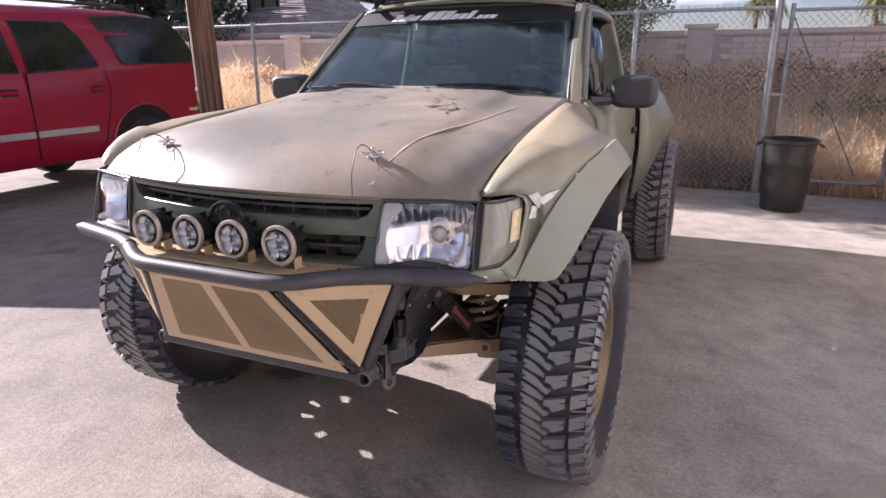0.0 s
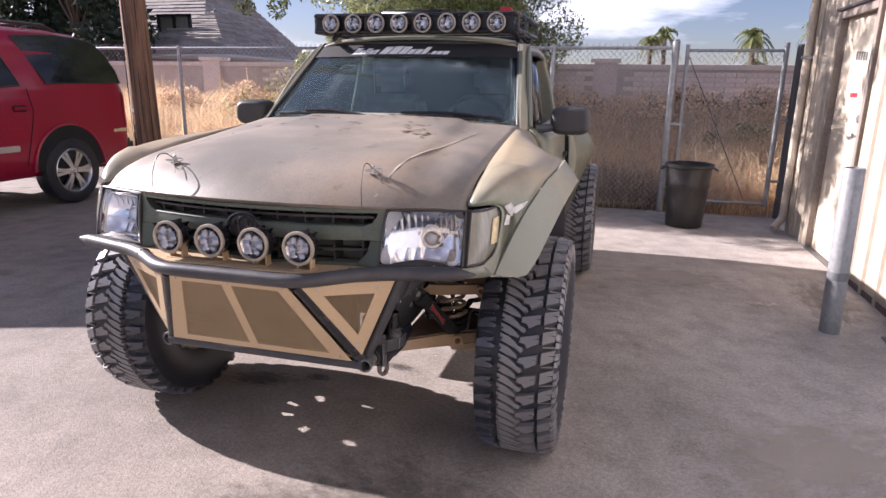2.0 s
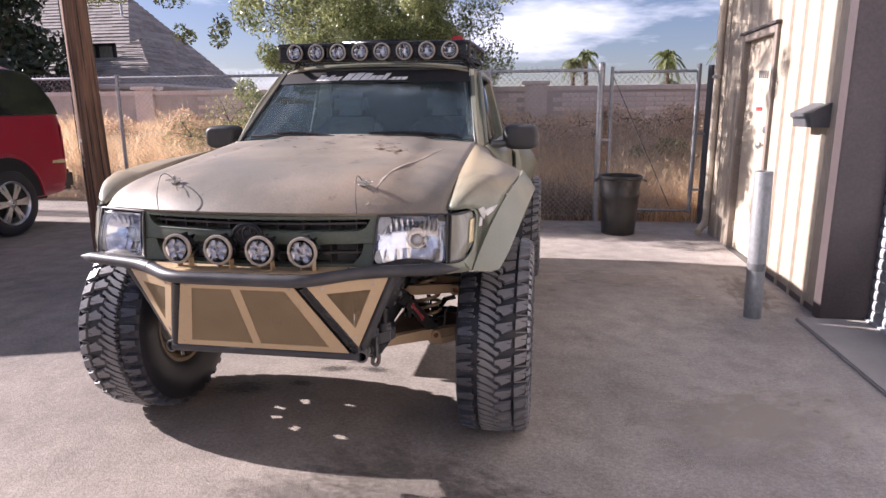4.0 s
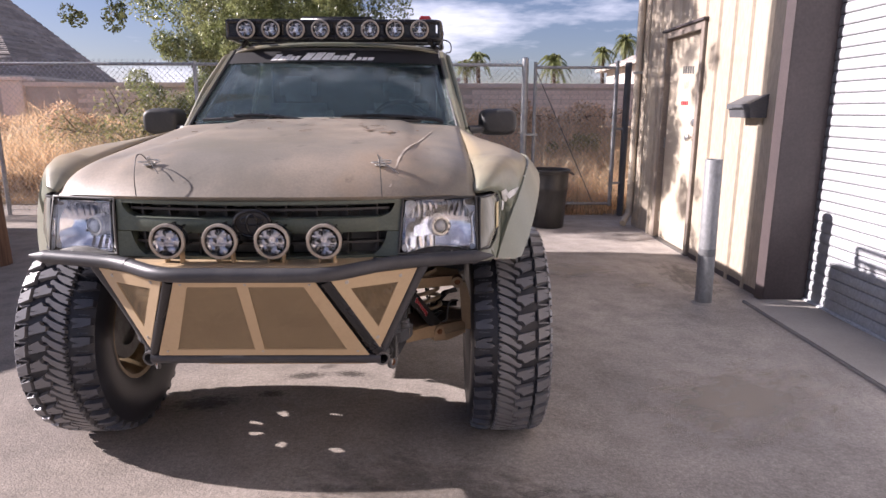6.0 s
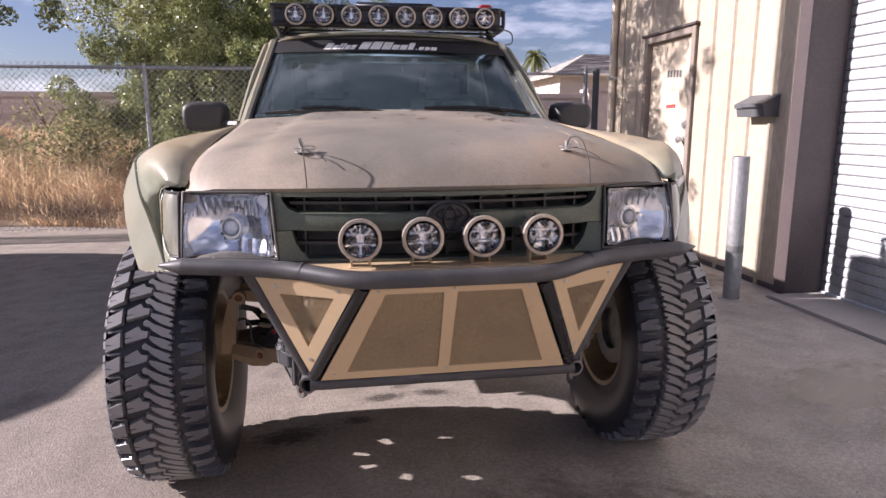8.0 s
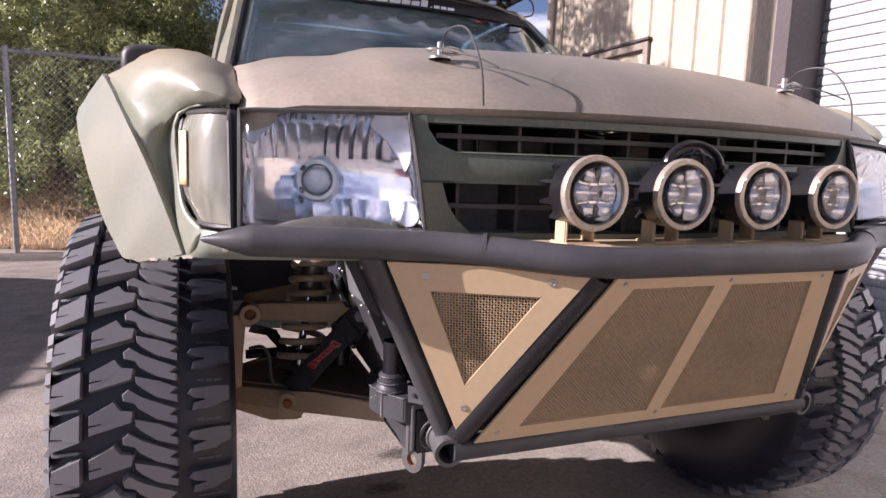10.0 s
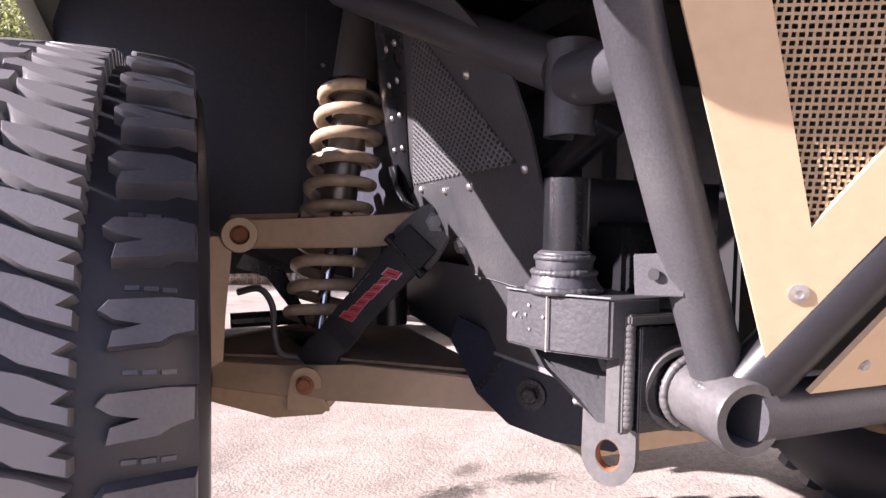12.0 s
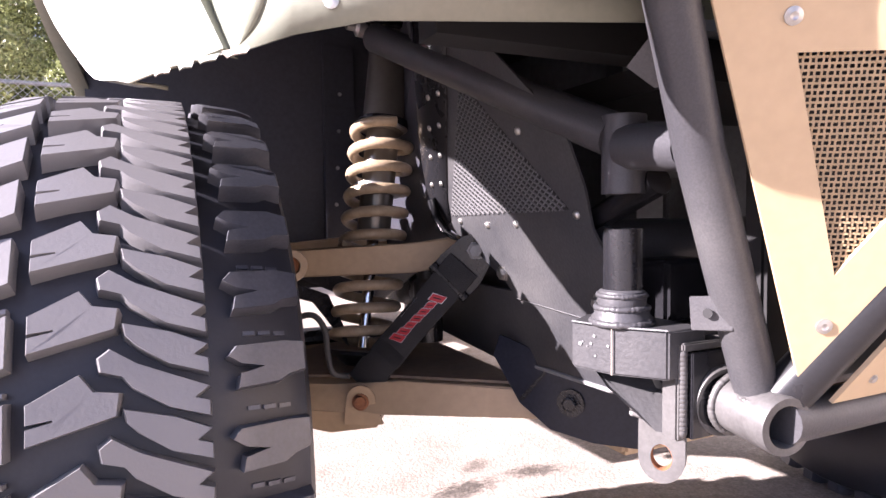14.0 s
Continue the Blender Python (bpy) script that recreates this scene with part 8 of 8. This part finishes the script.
def blades(name, n, place, height, width, bend, material, label, category, segs=2):
    """Thin tapered blades in one mesh. place(): arrays x, y, z of the feet."""
    x, y, z, away, tall = place(n)
    h = height(n, x, y) * tall
    a = rng.uniform(0, 2 * math.pi, n)
    lean = np.minimum(np.abs(rng.normal(0.15, bend, n)), rng.uniform(0.7, 1.5, n))
    la = away + rng.normal(0, 0.9, n)
    w = width * rng.uniform(0.6, 1.4, n)
    verts, faces = np.zeros((n, 2 * segs + 1, 3)), []
    for k in range(segs + 1):
        t = k / segs
        cx = x + np.cos(la) * lean * h * t * t
        cy = y + np.sin(la) * lean * h * t * t
        cz = z + h * t * (1 - 0.25 * np.abs(lean) * t)
        if k < segs:
            ww = w * (1 - 0.7 * t)
            verts[:, 2 * k] = np.stack([cx - np.cos(a) * ww, cy - np.sin(a) * ww, cz], 1)
            verts[:, 2 * k + 1] = np.stack([cx + np.cos(a) * ww, cy + np.sin(a) * ww, cz], 1)
        else:
            verts[:, 2 * k] = np.stack([cx, cy, cz], 1)
    m = 2 * segs + 1
    base_i = (np.arange(n) * m)[:, None]
    quads = [base_i + np.array([[2 * k, 2 * k + 1, 2 * k + 3, 2 * k + 2]]) for k in range(segs - 1)]
    tip = base_i + np.array([[2 * segs - 2, 2 * segs - 1, 2 * segs]])
    faces = [tuple(f) for q in quads for f in q.tolist()] + [tuple(f) for f in tip.tolist()]
    ob = from_arrays(name, verts.reshape(-1, 3).tolist(), faces, material)
    return tagged(ob, label, category, kind="stuff")


def ground_height(x, y):
    d = np.maximum(0, y - 7.1)
    return 0.0 + np.minimum(1.15, 0.25 * d)


def edge_y(x):
    """Where the weeds begin."""
    return 6.80 + 1.0 * np.clip((-x - 2.0) / 3, 0, 1)


def clumps(n, x0, x1, depth, spread, power=1.0, start=0.1):
    k = max(1, n // 90)
    cx = rng.uniform(x0, x1, k)
    cy = edge_y(cx) + start + depth * rng.uniform(0, 1, k) ** power
    i = rng.integers(0, k, n)
    x = cx[i] + rng.normal(0, spread, n)
    y = np.maximum(cy[i] + rng.normal(0, spread, n), edge_y(x) + rng.uniform(-0.05, 0.10, n))
    # blades fan out from the heart of their tuft; tufts differ in height
    tall = rng.uniform(0.30, 1.35, k)[i] * np.where((x > -3.3) & (x < -0.9) & (y < 9.6), 0.22, np.where((x > -3.8) & (x < -0.9) & (y < 9.6), 0.5, 1.0))
    return x, y, ground_height(x, y), np.arctan2(y - cy[i], x - cx[i]), tall


blades("dry_grass", 48000, lambda n: clumps(n, -13, 4.5, 5.0, 0.20, 1.0, 0.3), lambda n, x, y: (0.22 + 0.46 * rng.uniform(0, 1, n) ** 1.3) * (0.6 + 0.6 * np.sin(x * 1.3 + y * 0.7) ** 2), 0.0050, 1.9, M_GRASS, "tall dry golden grass behind the fence", "grass", 3)
blades("pale_straw", 36000, lambda n: clumps(n, -13, 4.5, 1.7, 0.22, 1.0, 0.45), lambda n, x, y: 0.28 + 0.50 * rng.uniform(0, 1, n), 0.0042, 1.8, M_STRAW, "pale seeding straw along the fence", "grass", 3)
blades("brown_brush", 15000, lambda n: clumps(n, -3, 4.5, 2.0, 0.30, 1.0, 2.2), lambda n, x, y: 0.25 + 0.45 * rng.uniform(0, 1, n), 0.0042, 1.6, M_BRUSH, "tangled brown dead brush", "brush", 3)
blades("trailing_twigs", 13000, lambda n: clumps(n, -0.6, 1.6, 0.55, 0.17), lambda n, x, y: 0.18 + 0.42 * rng.uniform(0, 1, n), 0.0034, 0.9, M_TWIG, "bleached dead twigs at the fence foot", "twigs", 3)
blades("foot_brush", 11000, lambda n: clumps(n, -13, 3.0, 0.25, 0.16), lambda n, x, y: 0.12 + 0.22 * rng.uniform(0, 1, n), 0.0042, 1.3, M_TWIG, "dark dead stalks at the foot of the grass", "brush", 2)
blades("grass_fringe", 5000, lambda n: (lambda x: (x, edge_y(x) - 0.02 + rng.exponential(0.05, n) * 1.0, np.zeros(n), rng.uniform(0, 6.28, n), np.ones(n)))(rng.uniform(-12, 3.0, n)), lambda n, x, y: 0.05 + 0.18 * rng.uniform(0, 1, n), 0.004, 0.7, M_GRASS, "low dry grass at the yard edge", "grass", 2)


def leaf_cloud(centres, radii, n, size, flat=1.0):
    """Leaves (two triangles each) scattered in shells of blobs."""
    c = np.array(centres)
    r = np.array(radii)
    i = rng.choice(len(c), n, p=(r ** 2) / (r ** 2).sum())
    d = rng.normal(0, 1, (n, 3))
    d /= np.linalg.norm(d, axis=1)[:, None]
    rad = r[i] * rng.uniform(0.25, 1.0, n) ** 0.5
    p = c[i] + d * rad[:, None] * np.array([1, 1, flat])
    u = rng.normal(0, 1, (n, 3))
    u /= np.linalg.norm(u, axis=1)[:, None]
    v = np.cross(u, rng.normal(0, 1, (n, 3)))
    v /= np.linalg.norm(v, axis=1)[:, None]
    s = size * rng.uniform(0.6, 1.5, n)[:, None]
    q = np.stack([p - u * s, p + v * s * 0.45 - u * s * 0.1, p + u * s, p - v * s * 0.45 + u * s * 0.1], 1)
    faces = (np.arange(n) * 4)[:, None] + np.array([[0, 1, 2, 3]])
    return q.reshape(-1, 3), faces


def tree(name, foot, height, blobs, n, size, material, label, trunk_r, flat=1.0):
    """A tapered trunk, limbs that reach into each clump, and a crown of single leaves."""
    t = base(name, foot, label, "tree")
    f = Vector(foot)
    top = f + Vector((0.1, -0.1, height * 0.62))
    part("trunk", sweep(spline([f, f + Vector((0.06, -0.05, height * 0.22)), f + Vector((-0.04, 0.04, height * 0.42)), top], 5), [trunk_r * (1 - 0.045 * k) for k in range(16)], 10), M_BARK, t, smooth=60)
    for i_, (c, r) in enumerate(blobs):
        c = Vector(c)
        if len(blobs) > 40 and (i_ % 8 or c.y < 8):
            continue
        start = f.lerp(top, min(0.95, max(0.25, (c.z - f.z) / height * 0.75)))
        mid = start.lerp(c, 0.5) + Vector((rng.uniform(-0.15, 0.15), rng.uniform(-0.15, 0.15), 0.12))
        part("limb", sweep(spline([start, mid, c], 5), [trunk_r * 0.34 * (1 - 0.085 * k) for k in range(11)], 6), M_BARK, t, smooth=60)
        for k in range(3):
            e = c + Vector((rng.normal(), rng.normal(), rng.normal() * 0.8)).normalized() * r * 0.9
            part("twig", sweep(spline([c.lerp(mid, 0.3), c.lerp(e, 0.5) + Vector((0, 0, 0.05)), e], 4), [0.012 * (1 - 0.08 * q) for q in range(9)], 5), M_BARK, t)
    v, fc = leaf_cloud([b[0] for b in blobs], [b[1] for b in blobs], n, size, flat)
    crown_ = from_arrays("crown", v.tolist(), [tuple(q) for q in fc.tolist()], material, t)
    crown_["kind"] = "stuff"
    return t


blobs = []
r2 = np.random.default_rng(11)
for k in range(74):
    a = r2.uniform(0, 2 * math.pi)
    rr = 2.5 * r2.uniform(0, 1) ** 0.6
    z = r2.uniform(0.35, 4.9)
    sq = 1.0 - 0.16 * abs(z - 2.6)
    blobs.append(((-2.4 + 1.1 * rr * math.cos(a) * sq, 10.0 + rr * math.sin(a) * sq * 0.35, z), r2.uniform(0.38, 0.80)))
# the crown stands close to the block wall
blobs = [((0.1 + (x - 0.1) * 1.12, 11.3 + (y - 10.0), 1.4 + (z - 1.4) * 1.12), r * 1.1) for (x, y, z), r in blobs]
# the high clumps nearest the yard are unseen, added for their dapple
blobs += [((-5.0, 9.0, 2.72), 0.24), ((-4.7, 9.0, 2.95), 0.22), ((-4.5, 8.9, 2.5), 0.32), ((0.2, 8.6, 3.9), 0.5), ((0.8, 8.4, 4.2), 0.35), ((0.4, 8.6, 3.5), 0.3), ((-1.6, 6.9, 4.3), 0.5), ((-0.8, 6.3, 4.6), 0.55), ((-2.4, 6.2, 4.6), 0.55), ((-1.3, 5.7, 5.2), 0.5), ((-3.0, 6.6, 4.4), 0.45), ((-0.2, 6.4, 5.0), 0.5), ((-2.0, 7.6, 4.6), 0.6), ((-3.4, 7.6, 4.2), 0.5), ((-1.0, 7.8, 4.8), 0.55)]
for k in range(16):
    blobs.append(((r2.uniform(-2.6, -0.7), r2.uniform(10.0, 10.8), r2.uniform(2.0, 4.6)), r2.uniform(0.35, 0.55)))
# unseen sprays without limbs, added to cast dapple on the siding
for k in range(22):
    blobs.append(((r2.uniform(-2.9, -1.7), r2.uniform(5.25, 6.9), r2.uniform(2.75, 5.3)), r2.uniform(0.20, 0.42)))
for k in range(7):
    blobs.append(((r2.uniform(-2.8, -1.9), r2.uniform(4.75, 5.3), r2.uniform(2.8, 5.0)), r2.uniform(0.10, 0.22)))
# sparse loose sprays out of view past the fence, added to dapple the yard
for k in range(34):
    blobs.append(((r2.uniform(-6.6, -4.5), r2.uniform(6.75, 7.9), r2.uniform(3.45, 4.3)), r2.uniform(0.22, 0.46)))
for k in range(5):
    blobs.append(((r2.uniform(-4.2, -3.3), r2.uniform(6.5, 7.2), r2.uniform(2.5, 2.9)), r2.uniform(0.10, 0.20)))
blobs = [b for b in blobs if b[0][1] < 8 or b[0][0] + 0.52 * (b[0][1] - 9) + 4.45 > 0.35 * (b[0][2] < 2.2) or r2.uniform(0, 1) < 0.18]
tree("leafy_tree", (-2.7, 11.3, 0.9), 5.4, blobs, 190000, 0.031, M_LEAF, "bushy green broadleaf tree overhanging the fence", 0.10)
under = []
while len(under) < 95:
    x, y, z = r2.uniform(-4.9, -0.7), r2.uniform(9.0, 10.9), r2.uniform(0.75, 3.7)
    if z > 2.4 + 0.5 * (x + 4.9) or (x < -4.1 and z < 1.2) or (x < -3.6 and r2.uniform(0, 1) < 0.55):
        continue
    under.append(((x, y, z), r2.uniform(0.20, 0.42) if x > -3.6 else r2.uniform(0.14, 0.28)))
for k in range(46):
    under.append(((r2.uniform(-3.2, -0.9), r2.uniform(7.5, 9.2), r2.uniform(0.55, 2.5)), r2.uniform(0.18, 0.36)))
tree("leafy_bush", (-2.6, 9.8, 0.6), 2.6, under, 130000, 0.027, M_LEAF, "dense leafy green bush growing behind the fence", 0.05)
b2 = []
for k in range(34):
    z = r2.uniform(0.3, 8.5)
    w = 2.6 * (1 - z / 10)
    a = r2.uniform(0, 2 * math.pi)
    b2.append(((-24.0 + 1.5 * w * math.cos(a), 20.5 + w * math.sin(a), z * 1.35), r2.uniform(0.8, 1.6)))
tree("dark_conifer", (-24.0, 20.5, 0.3), 12.0, b2, 17000, 0.15, M_LEAF_DARK, "tall dark green conifer behind the fence", 0.22)
b3 = []
for k in range(26):
    z = r2.uniform(0.5, 7.5)
    w = 2.2 * (1 - z / 10)
    a = r2.uniform(0, 2 * math.pi)
    b3.append(((-18.9 + 1.2 * w * math.cos(a), 18.6 + w * math.sin(a) * 0.7, z * 1.3), r2.uniform(0.7, 1.4)))
tree("dark_conifer", (-18.9, 18.6, 0.3), 10.5, b3, 15000, 0.14, M_LEAF_DARK, "tall dark green conifer behind the fence", 0.2)
b4 = [((-4.6 + r2.uniform(-1.3, 1.3), 9.3 + r2.uniform(-0.6, 0.6), r2.uniform(0.5, 1.5)), r2.uniform(0.25, 0.5)) for k in range(16)]
tree("weedy_shrub", (-4.6, 9.3, 0.25), 1.6, b4, 4200, 0.035, M_WEED, "weedy green shrub among the dry grass", 0.04)


def brush(foot, n, wide, high, count):
    blobs_ = [((foot[0] + r2.uniform(-wide, wide), foot[1] + r2.uniform(-0.5, 0.5), foot[2] + r2.uniform(0.1, high)), r2.uniform(0.16, 0.36)) for k in range(count)]
    t = tree("dead_bush", foot, high, blobs_, n, 0.030, M_BRUSH, "dry brown dead bush in the weeds", 0.025)
    t["category"] = "bush"


brush((1.2, 10.4, 0.75), 6000, 1.3, 0.50, 18)
brush((3.2, 10.9, 0.9), 6000, 1.2, 0.55, 16)
brush((-0.9, 10.9, 0.9), 5000, 1.2, 0.55, 14)
brush((-7.4, 10.6, 0.6), 6000, 1.6, 0.9, 16)
b6 = [((3.1 + r2.uniform(-0.5, 0.5), 9.2 + r2.uniform(-0.3, 0.3), r2.uniform(0.75, 1.05)), r2.uniform(0.10, 0.2)) for k in range(7)]
tree("weedy_shrub", (3.1, 9.2, 0.5), 0.6, b6, 900, 0.03, M_WEED, "low green weed among the dry brush", 0.015)


# ---- far houses and palms ----
def hip_house(name, x0, x1, y0, y1, wall_z, ridge_z, label, over=0.5, inset=None):
    h = base(name, ((x0 + x1) / 2, (y0 + y1) / 2, 0), label, "house")
    part("house_wall", box((x0, y0, 0), (x1, y1, wall_z)), M_STUCCO, h)
    inset = inset if inset is not None else (y1 - y0) / 2
    ym = (y0 + y1) / 2
    e = [Vector((x0 - over, y0 - over, wall_z)), Vector((x1 + over, y0 - over, wall_z)), Vector((x1 + over, y1 + over, wall_z)), Vector((x0 - over, y1 + over, wall_z))]
    r = [Vector((x0 + inset, ym, ridge_z)), Vector((x1 - inset, ym, ridge_z))]
    # courses of shingles as stepped strips
    n = 26
    b = bmesh.new()
    for a0, a1, c0, c1 in ((e[0], e[1], r[0], r[1]), (e[1], e[2], r[1], r[1]), (e[2], e[3], r[1], r[0]), (e[3], e[0], r[0], r[0])):
        for k in range(n):
            t0, t1 = k / n, (k + 1) / n
            p, q = a0.lerp(c0, t0), a1.lerp(c1, t0)
            p2, q2 = a0.lerp(c0, t1), a1.lerp(c1, t1)
            up = Vector((0, 0, 0.045))
            m = max(1, int((q - p).length / 0.9))
            for i in range(m):
                jig = Vector((0, 0, 0.02 * rng.uniform(-1, 1)))
                vs = [b.verts.new(v) for v in (p.lerp(q, i / m) + up + jig, p.lerp(q, (i + 1) / m) + up + jig, p2.lerp(q2, (i + 1) / m) + Vector((0, 0, 0.004)), p2.lerp(q2, i / m) + Vector((0, 0, 0.004)))]
                b.faces.new(vs)
                ws_ = [b.verts.new(v) for v in (p.lerp(q, i / m), p.lerp(q, (i + 1) / m))]
                b.faces.new((ws_[0], ws_[1], vs[1], vs[0]))
    part("house_roof", b, M_ROOFTILE, h, "grey tiled hip roof", smooth=None)
    part("eave_board", sweep([e[0], e[1], e[2], e[3]], 0.09, 4, closed=True), M_STUCCO, h)
    return h


house = hip_house("tiled_house", -30.0, -17.4, 24.0, 34.0, 2.7, 7.4, "large house with a steep grey tiled hip roof", inset=3.0)
part("vent_pipe", sweep([(-19.8, 27.5, 6.2), (-19.8, 27.5, 7.2)], 0.06, 8), M_GALV, house)
hip2 = hip_house("tiled_house", -18.2, -13.6, 20.0, 26.0, 2.5, 4.6, "lower house wing with grey tiled roof", inset=2.4)
gx = -17.6
for x in (gx, gx + 0.75, gx + 1.5):
    part("window_bar", box((x, 21.4, 2.9), (x + 0.10, 21.5, 4.25)), M_DARK, hip2)
for z in (2.9, 3.5, 4.15):
    part("window_bar", box((gx, 21.4, z), (gx + 1.6, 21.5, z + 0.10)), M_DARK, hip2)
part("window_pane", box((gx, 21.5, 2.9), (gx + 1.6, 21.53, 4.2)), M_MARKER, hip2)
hip_house("far_house", 11.9, 24.0, 33.0, 41.0, 4.1, 5.7, "pale far house with a low brown roof", over=0.6, inset=3.0)
hip_house("far_house", -9.5, -5.5, 34.0, 40.0, 2.9, 4.3, "pale far house low behind the wall", inset=2.0)


def palm(x, y, z, size, trunk_r=0.16):
    p = base("palm_tree", (x, y, 0), "far feathery fan palm against the sky", "tree", "palms behind the wall")
    part("trunk", sweep([(x, y, 0), (x + 0.1, y, z * 0.5), (x, y, z)], [trunk_r * 1.2, trunk_r, trunk_r * 0.9], 8), M_BARK, p)
    verts, faces = [], []
    for k in range(46):
        a = 2 * math.pi * k / 46 * 5.4
        el = rng.uniform(-0.7, 1.45)
        L = size * rng.uniform(0.75, 1.1)
        prev = None
        for i in range(9):
            t = i / 8
            r = L * t * math.cos(el) * (1 - 0.15 * t)
            zz = z + L * t * math.sin(el) - 0.75 * L * t * t
            c = Vector((x + r * math.cos(a), y + r * math.sin(a), zz))
            if i > 0:
                side = Vector((-math.sin(a), math.cos(a), 0))
                for sg in (1, -1):
                    for q in range(3):
                        cc = prev.lerp(c, 0.34 * q)
                        tip = cc + side * sg * 0.42 * size * (1 - 0.5 * t) * math.sin(math.pi * min(1, t + 0.1)) ** 0.5 * 0.55 + Vector((0, 0, -0.10 * size)) + (c - prev) * 0.8
                        s0 = len(verts)
                        verts += [cc, cc + (c - prev) * 0.35, tip]
                        faces.append((s0, s0 + 1, s0 + 2))
            prev = c
    o = from_arrays("fronds", verts, faces, M_PALM, p)
    o["kind"] = "stuff"


for x, y, z, size in ((3.65, 46, 5.3, 1.45), (2.75, 46.5, 4.9, 1.2), (10.0, 50, 5.4, 1.9), (13.6, 49, 6.0, 1.35), (15.3, 49, 6.9, 1.65), (10.6, 52, 3.6, 1.2)):
    palm(x, y, z, size)


# ---- blocks of the garden wall, told apart one by one ----
block_bm = box((-0.1925, -0.02, -0.0455), (0.1925, 0.03, 0.0455), 0.004)
block = part("block", block_bm, M_BLOCK, bw, smooth=None)
block.location = (-7.2, WALL_Y + 0.02, 1.06)
for row in range(9):
    for k in range(34):
        if row == 0 and k == 0:
            continue
        x = -7.2 + 0.40 * k + 0.20 * (row % 2)
        if min(abs(x - px) for px in (-8.8, -4.0, 0.82, 5.6)) < 0.40:
            continue
        o = block.copy()
        scene.collection.objects.link(o)
        o.location = (x, WALL_Y + 0.02 + random.uniform(-0.003, 0.003), 1.06 + 0.100 * row)
